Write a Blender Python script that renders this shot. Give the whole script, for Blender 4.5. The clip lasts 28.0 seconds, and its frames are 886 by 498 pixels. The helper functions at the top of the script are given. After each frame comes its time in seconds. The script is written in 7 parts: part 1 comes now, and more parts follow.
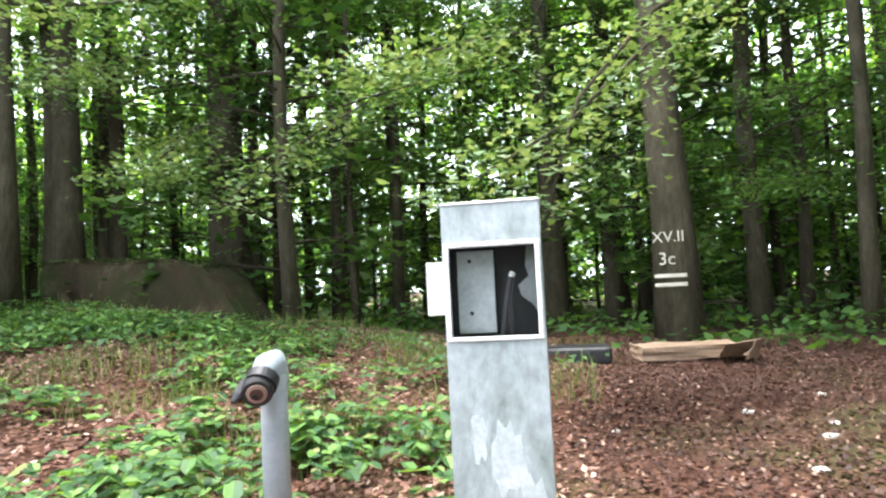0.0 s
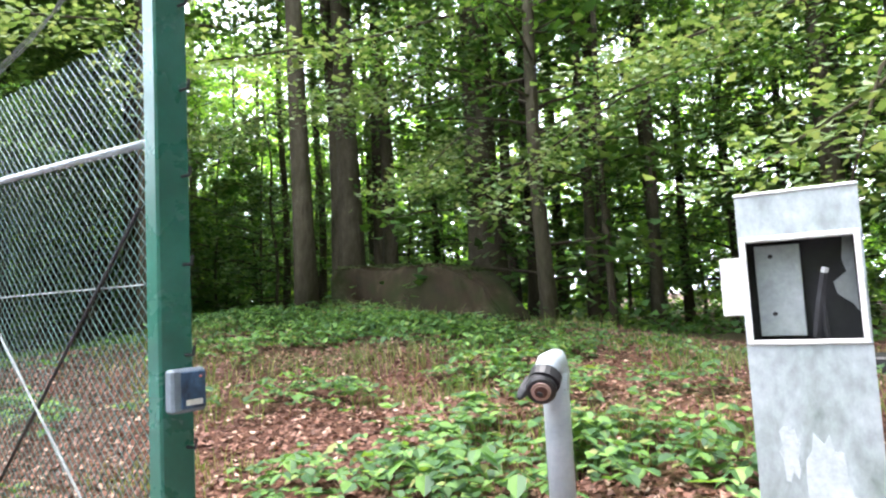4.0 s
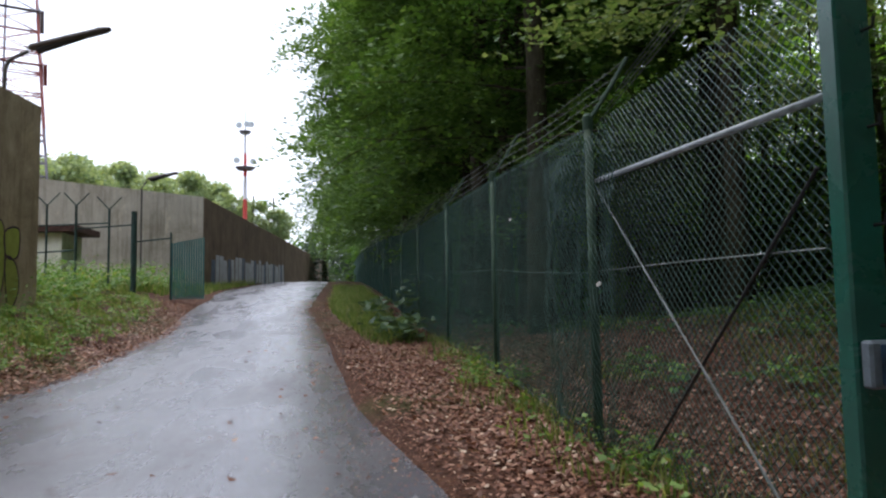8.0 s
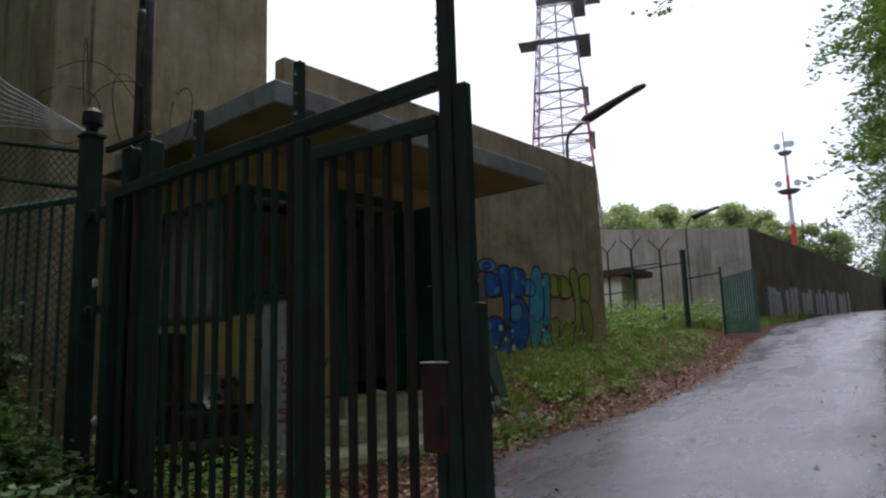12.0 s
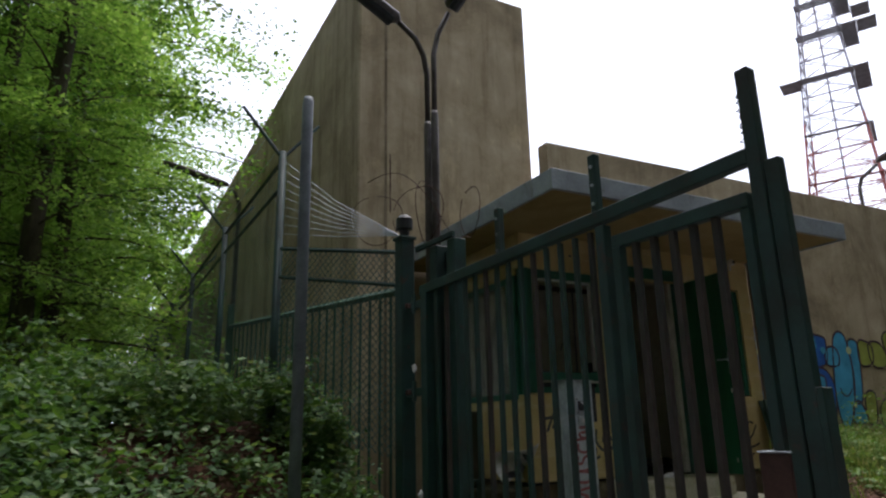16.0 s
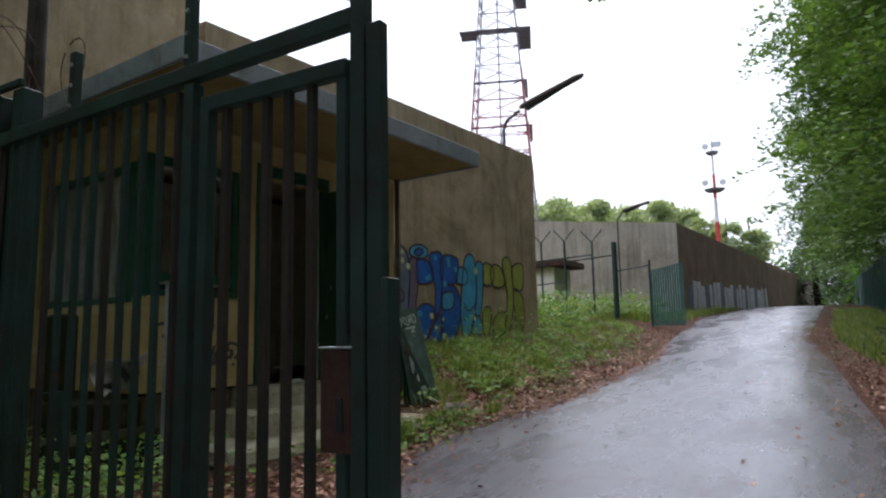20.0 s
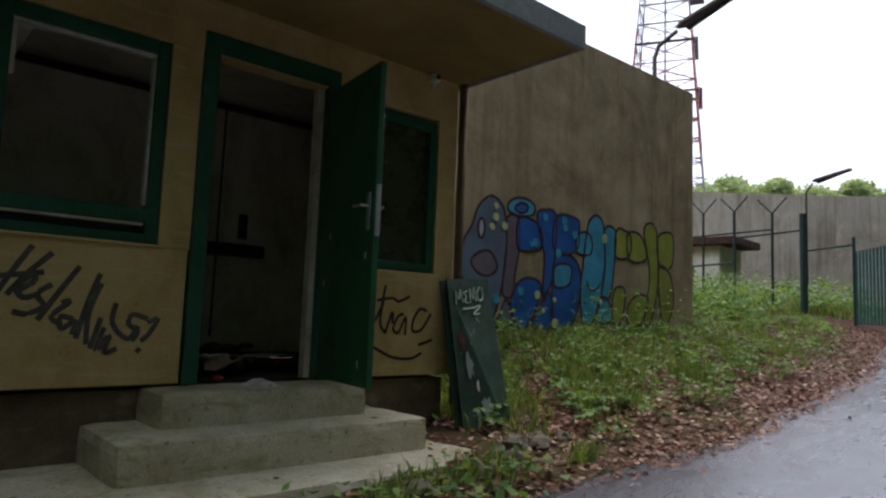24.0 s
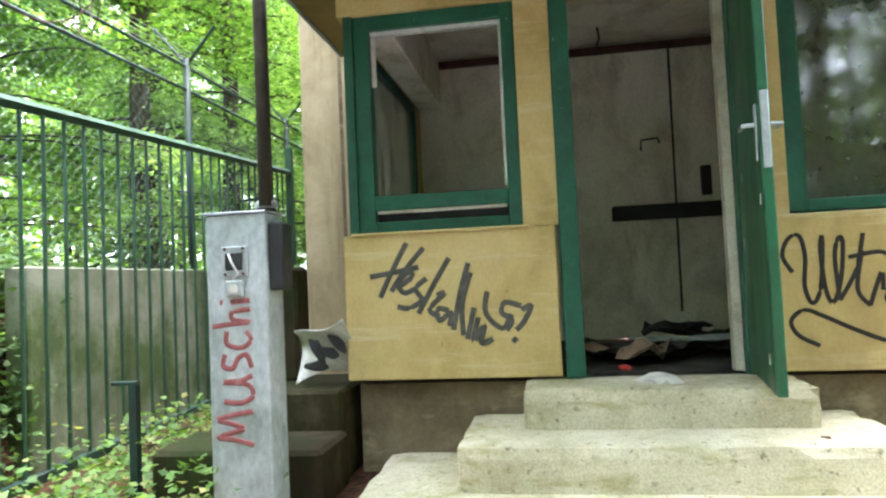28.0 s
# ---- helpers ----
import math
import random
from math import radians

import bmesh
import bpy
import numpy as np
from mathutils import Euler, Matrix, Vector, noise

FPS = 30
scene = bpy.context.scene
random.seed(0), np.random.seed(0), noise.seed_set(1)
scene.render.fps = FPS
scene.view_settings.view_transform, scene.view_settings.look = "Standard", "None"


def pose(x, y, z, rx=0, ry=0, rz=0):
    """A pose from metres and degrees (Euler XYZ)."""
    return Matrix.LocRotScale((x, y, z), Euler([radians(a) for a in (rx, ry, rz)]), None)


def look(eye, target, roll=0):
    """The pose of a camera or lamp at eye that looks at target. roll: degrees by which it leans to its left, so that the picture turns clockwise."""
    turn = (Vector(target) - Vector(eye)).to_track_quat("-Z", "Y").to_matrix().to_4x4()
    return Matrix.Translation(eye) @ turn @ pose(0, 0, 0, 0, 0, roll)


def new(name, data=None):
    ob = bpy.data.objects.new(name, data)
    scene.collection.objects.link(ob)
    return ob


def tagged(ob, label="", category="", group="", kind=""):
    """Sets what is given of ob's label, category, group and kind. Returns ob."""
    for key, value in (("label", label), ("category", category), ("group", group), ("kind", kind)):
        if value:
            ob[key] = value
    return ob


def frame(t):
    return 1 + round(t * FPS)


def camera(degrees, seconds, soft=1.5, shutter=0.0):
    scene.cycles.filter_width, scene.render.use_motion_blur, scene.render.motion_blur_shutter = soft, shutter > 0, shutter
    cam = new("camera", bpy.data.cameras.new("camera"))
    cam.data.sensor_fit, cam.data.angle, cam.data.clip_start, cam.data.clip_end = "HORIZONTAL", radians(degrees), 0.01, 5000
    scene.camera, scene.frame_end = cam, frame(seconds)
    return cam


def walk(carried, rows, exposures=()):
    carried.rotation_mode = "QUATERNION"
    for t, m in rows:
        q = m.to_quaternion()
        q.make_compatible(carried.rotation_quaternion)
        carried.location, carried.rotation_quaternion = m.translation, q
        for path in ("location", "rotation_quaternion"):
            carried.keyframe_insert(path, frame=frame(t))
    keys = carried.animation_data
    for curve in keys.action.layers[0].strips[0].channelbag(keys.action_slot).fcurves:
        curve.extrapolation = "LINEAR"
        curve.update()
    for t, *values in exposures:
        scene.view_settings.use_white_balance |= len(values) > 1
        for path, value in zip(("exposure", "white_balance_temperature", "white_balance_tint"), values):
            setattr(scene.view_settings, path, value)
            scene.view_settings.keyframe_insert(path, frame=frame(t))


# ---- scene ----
cam = camera(67.1, 28.0, 2.3)
PATH = [
    (0, (-5.141, -5.155, 0.973), (-4.654, -7.091, 1.094), -2.9),
    (0.5, (-5.138, -5.163, 0.978), (-4.648, -7.098, 1.106), -3.4),
    (1, (-5.135, -5.157, 0.979), (-4.565, -7.069, 1.111), -3.5),
    (1.5, (-5.126, -5.156, 0.974), (-4.474, -7.042, 1.105), -3.2),
    (2, (-5.112, -5.142, 0.979), (-4.366, -6.995, 1.108), -3.0),
    (2.5, (-5.094, -5.127, 0.98), (-4.266, -6.943, 1.112), -2.7),
    (4.5, (-5.029, -5.115, 0.967), (-3.744, -6.638, 1.135), -3.3),
    (5, (-4.987, -5.137, 0.958), (-3.528, -6.497, 1.112), -3.4),
    (5.5, (-4.915, -5.139, 0.936), (-3.22, -6.196, 1.049), -3.2),
    (6, (-4.875, -5.096, 0.935), (-3.045, -5.897, 1.014), -2.8),
    (6.5, (-4.866, -5.03, 0.936), (-2.999, -5.741, 1.034), -3.1),
    (7, (-4.854, -4.981, 0.947), (-2.941, -5.556, 1.052), -2.8),
    (7.5, (-4.835, -4.931, 0.949), (-2.895, -5.399, 1.071), -2.1),
    (8, (-4.824, -4.845, 0.95), (-2.854, -5.156, 1.102), -1.1),
    (8.5, (-4.831, -4.79, 0.943), (-2.844, -4.946, 1.111), -0.7),
    (9, (-4.775, -4.832, 0.949), (-2.785, -4.734, 1.122), -1.1),
    (9.5, (-4.751, -4.857, 0.946), (-2.79, -4.507, 1.127), -1.4),
    (10, (-4.759, -4.846, 0.921), (-2.835, -4.335, 1.115), -2.0),
    (10.5, (-4.764, -4.841, 0.923), (-2.878, -4.211, 1.145), -2.5),
    (11, (-4.778, -4.843, 0.927), (-2.958, -4.051, 1.177), -2.4),
    (11.5, (-4.806, -4.84, 0.946), (-3.073, -3.878, 1.214), -1.8),
    (12, (-4.835, -4.762, 0.948), (-3.226, -3.613, 1.244), -1.8),
    (12.5, (-4.921, -4.733, 0.951), (-3.443, -3.43, 1.292), -0.7),
    (13, (-4.989, -4.725, 0.96), (-3.63, -3.315, 1.366), -0.3),
    (13.5, (-5.004, -4.73, 0.948), (-3.736, -3.25, 1.397), -0.2),
    (15.5, (-5.073, -4.711, 0.996), (-4.014, -3.088, 1.489), -1.3),
    (16, (-5.083, -4.71, 0.994), (-4.04, -3.085, 1.517), -1.2),
    (16.5, (-5.095, -4.707, 0.989), (-4.062, -3.083, 1.534), -1.3),
    (17, (-5.099, -4.7, 0.989), (-4.063, -3.081, 1.541), -1.3),
    (17.5, (-5.096, -4.698, 0.987), (-4.049, -3.083, 1.53), -1.4),
    (18, (-5.078, -4.696, 0.979), (-4.001, -3.093, 1.501), -1.5),
    (18.5, (-5.003, -4.695, 0.971), (-3.816, -3.155, 1.437), -2.4),
    (19, (-4.847, -4.717, 0.97), (-3.552, -3.242, 1.354), -3.5),
    (19.5, (-4.732, -4.754, 0.964), (-3.312, -3.384, 1.29), -3.2),
    (20, (-4.515, -4.642, 0.929), (-2.799, -3.649, 1.189), -1.1),
    (20.2, (-4.422, -4.586, 0.975), (-2.615, -3.761, 1.21), -0.3),
    (20.5, (-4.225, -4.495, 0.976), (-2.317, -3.935, 1.193), -0.7),
    (22.5, (-2.719, -3.956, 0.869), (-0.775, -3.553, 1.106), 1.9),
    (22.8, (-2.556, -4.016, 0.909), (-0.659, -3.421, 1.13), 1.4),
    (23, (-2.445, -4.001, 0.944), (-0.608, -3.237, 1.146), 2.7),
    (23.5, (-2.098, -3.832, 0.963), (-0.439, -2.73, 1.149), 3.5),
    (24, (-1.795, -3.713, 0.968), (-0.352, -2.343, 1.167), 2.2),
    (24.5, (-1.523, -3.672, 0.992), (-0.395, -2.035, 1.21), 0.1),
    (25, (-1.307, -3.663, 0.986), (-0.446, -1.883, 1.285), -1.0),
    (25.5, (-1.146, -3.645, 1.019), (-0.565, -1.759, 1.348), -0.7),
    (26, (-0.906, -3.583, 1.033), (-0.466, -1.646, 1.271), -2.7),
    (26.5, (-0.712, -3.628, 1.03), (-0.421, -1.666, 1.288), -3.1),
    (27, (-0.557, -3.649, 1.065), (-0.38, -1.674, 1.321), -3.7),
    (27.5, (-0.446, -3.57, 1.054), (-0.3, -1.585, 1.258), -4.1),
    (28, (-0.362, -3.417, 1.046), (-0.504, -1.424, 1.134), -2.6),
]
EXPOSURES = [(0, 3.2, 6500, 10), (2.5, 3.2, 6500, 11), (5, 3.3, 6500, 15), (6, 2.95, 6500, 13), (7, 1.8, 6500, 11), (8, 0.7, 6500, 12), (9, 0.3, 6500, 14), (11, 0.15, 6500, 16), (12, 0.15, 6500, 16), (13, 0.75, 6500, 16), (16, 0.75, 6500, 16), (18, 0.7, 6500, 16), (19, 0.8, 6500, 15), (20, 0.7, 6500, 14), (22, 0.25, 6500, 13), (23.5, 0.1, 6500, 12), (24.2, 1, 6500, 15), (25, 3.25, 6500, 19), (26, 3.85, 6500, 18), (27, 3.85, 6500, 15), (28, 3.85, 6500, 10)]
walk(cam, [(t, look(eye, target, roll)) for t, eye, target, roll in PATH], EXPOSURES)

# ---- world, sun and sky ----
world = bpy.data.worlds.new("overcast_sky")
scene.world = world
world.use_nodes = True
wn, wl = world.node_tree.nodes, world.node_tree.links
sky = wn.new("ShaderNodeTexSky")
sky.sky_type, sky.sun_disc = "NISHITA", False
sky.sun_elevation, sky.sun_rotation = radians(73), radians(67)
sky.air_density, sky.dust_density, sky.ozone_density = 1.0, 6.0, 1.0
cloud = wn.new("ShaderNodeMix")
cloud.data_type = "RGBA"
cloud.inputs["Factor"].default_value = 0.8
cloud.inputs["B"].default_value = (7.25, 7.95, 9.3, 1)
wl.new(sky.outputs["Color"], cloud.inputs["A"])
bg = wn["Background"]
bg.inputs["Strength"].default_value = 0.15
wl.new(cloud.outputs["Result"], bg.inputs["Color"])
sun_data = bpy.data.lights.new("sun", "SUN")
sun_data.energy, sun_data.angle, sun_data.color = 1.0, radians(35), (1.0, 0.98, 0.94)
sun = new("sun", sun_data)
sun.matrix_world = look((14, 6, 50), (0, 0, 0))


# ---- materials ----
def mat_nodes(name, rough=0.8, metal=0.0, spec=0.4):
    m = bpy.data.materials.new(name)
    m.use_nodes = True
    n, l = m.node_tree.nodes, m.node_tree.links
    b = n["Principled BSDF"]
    b.inputs["Roughness"].default_value = rough
    b.inputs["Metallic"].default_value = metal
    b.inputs["Specular IOR Level"].default_value = spec
    return m, n, l, b


def coords(n, l, scale=(1, 1, 1)):
    tc, mp = n.new("ShaderNodeTexCoord"), n.new("ShaderNodeMapping")
    mp.inputs["Scale"].default_value = scale
    l.new(tc.outputs["Object"], mp.inputs["Vector"])
    return mp.outputs["Vector"]


def noise_of(n, l, vec, scale, detail=6, rough=0.6, distort=0.0):
    t = n.new("ShaderNodeTexNoise")
    t.inputs["Scale"].default_value, t.inputs["Detail"].default_value = scale, detail
    t.inputs["Roughness"].default_value, t.inputs["Distortion"].default_value = rough, distort
    l.new(vec, t.inputs["Vector"])
    return t.outputs["Fac"]


def ramp_of(n, l, fac, stops):
    r = n.new("ShaderNodeValToRGB")
    e = r.color_ramp.elements
    while len(e) < len(stops):
        e.new(0.5)
    for k, (p, c) in enumerate(stops):
        e[k].position = p
        e[k].color = (*c, 1) if len(c) == 3 else c
    l.new(fac, r.inputs["Fac"])
    return r.outputs["Color"]


def mixed(n, l, fac, a, b, mode="MIX"):
    m = n.new("ShaderNodeMix")
    m.data_type, m.blend_type = "RGBA", mode
    for key, v in (("Factor", fac), ("A", a), ("B", b)):
        if isinstance(v, (int, float)):
            m.inputs[key].default_value = v
        elif isinstance(v, tuple):
            m.inputs[key].default_value = (*v, 1)
        else:
            l.new(v, m.inputs[key])
    return m.outputs["Result"]


def bumped(n, l, b, height, strength=0.3, dist=0.01):
    k = n.new("ShaderNodeBump")
    k.inputs["Strength"].default_value, k.inputs["Distance"].default_value = strength, dist
    l.new(height, k.inputs["Height"])
    l.new(k.outputs["Normal"], b.inputs["Normal"])


def surface(name, base, dark, light, scale=3.0, fine=60.0, rough=0.8, metal=0.0, bump=0.25, dist=0.006, stretch=(1, 1, 1), spec=0.4, speck=0.35):
    """A worn surface: blotches at one scale, grain at another, slight relief."""
    m, n, l, b = mat_nodes(name, rough, metal, spec)
    v = coords(n, l, stretch)
    big, small = noise_of(n, l, v, scale, 8, 0.65, 0.4), noise_of(n, l, v, fine, 4, 0.6)
    c = ramp_of(n, l, big, [(0.3, dark), (0.52, base), (0.75, light)])
    g = ramp_of(n, l, small, [(0.3, (0.55, 0.55, 0.55)), (0.7, (1.25, 1.25, 1.25))])
    l.new(mixed(n, l, speck, c, g, "MULTIPLY"), b.inputs["Base Color"])
    r = ramp_of(n, l, big, [(0.3, (min(1, rough + 0.12),) * 3), (0.7, (max(0.05, rough - 0.12),) * 3)])
    l.new(r, b.inputs["Roughness"])
    bumped(n, l, b, small, bump, dist)
    return m


def leafy(name, tones, trans=0.45, rough=0.55):
    """Leaves: each island takes its own tone; light comes through them."""
    m, n, l, b = mat_nodes(name, rough, 0, 0.35)
    g = n.new("ShaderNodeNewGeometry")
    c = ramp_of(n, l, g.outputs["Random Per Island"], tones)
    l.new(c, b.inputs["Base Color"])
    t, mx = n.new("ShaderNodeBsdfTranslucent"), n.new("ShaderNodeMixShader")
    l.new(mixed(n, l, 1.0, c, (1.6, 1.5, 0.65), "MULTIPLY"), t.inputs["Color"])
    mx.inputs["Fac"].default_value = trans
    l.new(b.outputs["BSDF"], mx.inputs[1])
    l.new(t.outputs["BSDF"], mx.inputs[2])
    l.new(mx.outputs["Shader"], n["Material Output"].inputs["Surface"])
    return m


def streaked_concrete(name, base, dark, light, moss=None):
    m, n, l, b = mat_nodes(name, 0.9, 0, 0.25)
    v, vs = coords(n, l), coords(n, l, (1.3, 1.3, 0.2))
    blot, streak, fine = noise_of(n, l, v, 0.9, 10, 0.72, 0.4), noise_of(n, l, vs, 1.6, 8, 0.7), noise_of(n, l, v, 45, 5, 0.7)
    c = ramp_of(n, l, blot, [(0.3, dark), (0.5, base), (0.72, light)])
    s = ramp_of(n, l, streak, [(0.34, (0.5, 0.46, 0.4)), (0.5, (0.95, 0.94, 0.92)), (0.75, (1.1, 1.08, 1.05))])
    c = mixed(n, l, 0.55, c, s, "MULTIPLY")
    pits = ramp_of(n, l, noise_of(n, l, v, 9, 6, 0.75), [(0.27, (0.5, 0.48, 0.44)), (0.4, (1, 1, 1))])
    c = mixed(n, l, 0.6, c, pits, "MULTIPLY")
    if moss:
        mm = ramp_of(n, l, noise_of(n, l, v, 1.3, 7, 0.7), [(0.42, (0, 0, 0)), (0.6, (1, 1, 1))])
        c = mixed(n, l, mm, c, moss)
    drip = ramp_of(n, l, noise_of(n, l, coords(n, l, (5, 5, 0.35)), 1.0, 6, 0.65), [(0.36, (0.55, 0.52, 0.47)), (0.5, (1, 1, 1)), (0.7, (1.0, 1.0, 1.0)), (0.8, (1.25, 1.22, 1.15))])
    c = mixed(n, l, 0.5, c, drip, "MULTIPLY")
    flakes = ramp_of(n, l, noise_of(n, l, coords(n, l, (1.6, 1.6, 0.9)), 1.5, 9, 0.75), [(0.56, (0.97, 0.97, 0.97)), (0.61, (1.25, 1.24, 1.2))])
    c = mixed(n, l, 0.7, c, flakes, "MULTIPLY")
    l.new(c, b.inputs["Base Color"])
    bumped(n, l, b, fine, 0.35, 0.008)
    return m


M_CONC = streaked_concrete("weathered_concrete", (0.36, 0.285, 0.178), (0.2, 0.154, 0.094), (0.5, 0.415, 0.285))
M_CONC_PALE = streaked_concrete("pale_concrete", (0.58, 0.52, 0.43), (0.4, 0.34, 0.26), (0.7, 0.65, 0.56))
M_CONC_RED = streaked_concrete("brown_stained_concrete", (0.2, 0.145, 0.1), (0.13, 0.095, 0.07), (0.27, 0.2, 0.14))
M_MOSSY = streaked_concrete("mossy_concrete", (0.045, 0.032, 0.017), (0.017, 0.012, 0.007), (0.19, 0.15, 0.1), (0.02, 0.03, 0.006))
M_WALLGREY = streaked_concrete("grey_retaining_concrete", (0.22, 0.24, 0.185), (0.13, 0.145, 0.105), (0.31, 0.325, 0.27), (0.075, 0.11, 0.042))
M_STEP = surface("worn_step_concrete", (0.53, 0.485, 0.355), (0.35, 0.315, 0.2), (0.65, 0.605, 0.48), 2.6, 90, 0.95, bump=0.5, speck=0.5, spec=0.1)
m, n, l, b = M_STEP, M_STEP.node_tree.nodes, M_STEP.node_tree.links, M_STEP.node_tree.nodes["Principled BSDF"]
old = b.inputs["Base Color"].links[0].from_socket
v = coords(n, l)
algae = ramp_of(n, l, noise_of(n, l, coords(n, l, (1, 1, 2.5)), 3.1, 8, 0.7, 0.6), [(0.53, (0, 0, 0)), (0.68, (0.65, 0.65, 0.65))])
grit = ramp_of(n, l, noise_of(n, l, v, 24, 6, 0.75), [(0.58, (0, 0, 0)), (0.66, (0.8, 0.8, 0.8))])
c = mixed(n, l, algae, old, (0.24, 0.22, 0.06))
l.new(mixed(n, l, grit, c, (0.12, 0.1, 0.07)), b.inputs["Base Color"])
M_PLINTH = surface("dark_plinth_render", (0.16, 0.122, 0.074), (0.085, 0.067, 0.04), (0.22, 0.175, 0.115), 3, 50, 0.92)
M_YELLOW = surface("ochre_wall_paint", (0.54, 0.41, 0.18), (0.38, 0.28, 0.11), (0.62, 0.5, 0.26), 1.9, 70, 0.85, bump=0.12, stretch=(1, 1, 0.6), speck=0.2, spec=0.15)
# Darker copy of the wall's ochre: canopy shade painted into the soffit.
M_SOFFIT = surface("shade_toned_soffit_board", (0.29, 0.215, 0.09), (0.2, 0.15, 0.06), (0.36, 0.28, 0.13), 1.2, 60, 0.9, bump=0.1, speck=0.2, spec=0.1)
M_GREEN = surface("green_gloss_paint", (0.012, 0.09, 0.055), (0.008, 0.06, 0.036), (0.02, 0.12, 0.075), 4, 80, 0.42, bump=0.08, speck=0.25)
M_DOOR = surface("green_door_paint", (0.015, 0.1, 0.045), (0.01, 0.065, 0.03), (0.02, 0.13, 0.06), 2.5, 60, 0.4, bump=0.08, stretch=(1, 1, 0.4), speck=0.25)
M_POST = surface("teal_green_post_paint", (0.013, 0.1, 0.072), (0.009, 0.07, 0.05), (0.022, 0.135, 0.1), 3, 70, 0.27, bump=0.04, speck=0.2, spec=0.6)
M_GATE = surface("dull_green_gate_paint", (0.013, 0.041, 0.034), (0.022, 0.025, 0.018), (0.022, 0.062, 0.052), 3, 80, 0.55, bump=0.15)
M_FENCE = surface("green_fence_paint", (0.022, 0.068, 0.04), (0.014, 0.046, 0.028), (0.045, 0.1, 0.06), 4, 80, 0.5, bump=0.1)
M_RUSTBAR = surface("rusted_bar", (0.036, 0.027, 0.021), (0.02, 0.025, 0.021), (0.062, 0.038, 0.027), 4, 80, 0.75, bump=0.2)
M_RUST = surface("rust_brown_steel", (0.07, 0.03, 0.021), (0.04, 0.019, 0.014), (0.11, 0.05, 0.032), 6, 90, 0.8, bump=0.3)
M_WIRE = surface("green_wire_coating", (0.05, 0.12, 0.105), (0.03, 0.08, 0.07), (0.1, 0.19, 0.175), 8, 90, 0.4, bump=0.0)
# Lighter copy of the coating: gloss highlights painted into the nearest wires.
M_WIRE_NEAR = surface("highlit_teal_wire_coating", (0.075, 0.14, 0.13), (0.04, 0.09, 0.085), (0.15, 0.24, 0.23), 9, 90, 0.3, bump=0.0, spec=0.6)
M_FPOST = surface("dull_olive_post_coating", (0.045, 0.085, 0.055), (0.03, 0.055, 0.036), (0.075, 0.12, 0.08), 6, 80, 0.65, bump=0.05, spec=0.25)
M_TEAL = surface("faded_teal_slat_paint", (0.035, 0.15, 0.14), (0.025, 0.1, 0.095), (0.06, 0.2, 0.19), 5, 60, 0.6, bump=0.05)
M_GALV = surface("galvanised_steel", (0.42, 0.45, 0.46), (0.3, 0.33, 0.34), (0.55, 0.58, 0.59), 5, 60, 0.45, 0.55, bump=0.12, speck=0.3)
M_WIREGREY = surface("dull_grey_wire", (0.2, 0.22, 0.22), (0.14, 0.15, 0.15), (0.28, 0.3, 0.3), 8, 60, 0.6, 0.3, bump=0)
M_GALV_OLD = surface("streaked_galvanised_sheet", (0.38, 0.42, 0.43), (0.2, 0.24, 0.22), (0.56, 0.6, 0.61), 4.5, 40, 0.5, 0.25, bump=0.2, stretch=(1, 1, 0.6), speck=0.5)
M_BOARD = surface("scuffed_grey_green_paint", (0.035, 0.075, 0.055), (0.02, 0.05, 0.036), (0.08, 0.11, 0.09), 5, 60, 0.55, bump=0.15)
M_GREYPOLE = surface("grey_lacquered_steel", (0.36, 0.4, 0.43), (0.28, 0.32, 0.35), (0.44, 0.48, 0.5), 5, 70, 0.4, 0.1, bump=0.05, speck=0.15)
M_DARKPOLE = surface("brown_lamp_post_steel", (0.085, 0.07, 0.064), (0.055, 0.046, 0.043), (0.14, 0.12, 0.11), 5, 70, 0.5, 0.2, bump=0.1)
M_BLACK = surface("black_plastic", (0.018, 0.018, 0.02), (0.012, 0.012, 0.013), (0.03, 0.03, 0.032), 6, 90, 0.5, bump=0.05)
M_FASCIA = surface("grey_metal_fascia", (0.3, 0.33, 0.35), (0.22, 0.24, 0.26), (0.4, 0.43, 0.45), 3, 60, 0.55, 0.2, bump=0.1)
M_INNER = surface("stained_white_plaster", (0.76, 0.72, 0.6), (0.5, 0.46, 0.35), (0.84, 0.81, 0.71), 3.0, 60, 0.85, bump=0.15, stretch=(1, 1, 0.6))
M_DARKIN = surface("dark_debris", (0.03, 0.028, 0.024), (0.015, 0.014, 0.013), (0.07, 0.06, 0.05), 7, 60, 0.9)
M_PAPER = surface("dirty_paper", (0.62, 0.6, 0.56), (0.42, 0.4, 0.36), (0.75, 0.73, 0.7), 9, 60, 0.8)
M_CARD = surface("wet_cardboard", (0.25, 0.17, 0.115), (0.18, 0.12, 0.08), (0.31, 0.22, 0.155), 4, 50, 0.85)
M_WHITE = surface("flaking_white_paint", (0.62, 0.62, 0.6), (0.4, 0.4, 0.38), (0.7, 0.7, 0.68), 14, 80, 0.8)
M_RED = surface("red_tower_paint", (0.5, 0.05, 0.04), (0.4, 0.04, 0.03), (0.58, 0.08, 0.06), 2, 20, 0.6, bump=0)
M_REDDULL = surface("faded_red_paint", (0.3, 0.09, 0.08), (0.22, 0.06, 0.05), (0.36, 0.12, 0.1), 2, 20, 0.7, bump=0)
M_TOWERW = surface("white_tower_paint", (0.24, 0.22, 0.26), (0.17, 0.155, 0.19), (0.34, 0.32, 0.36), 2, 20, 0.6, bump=0)
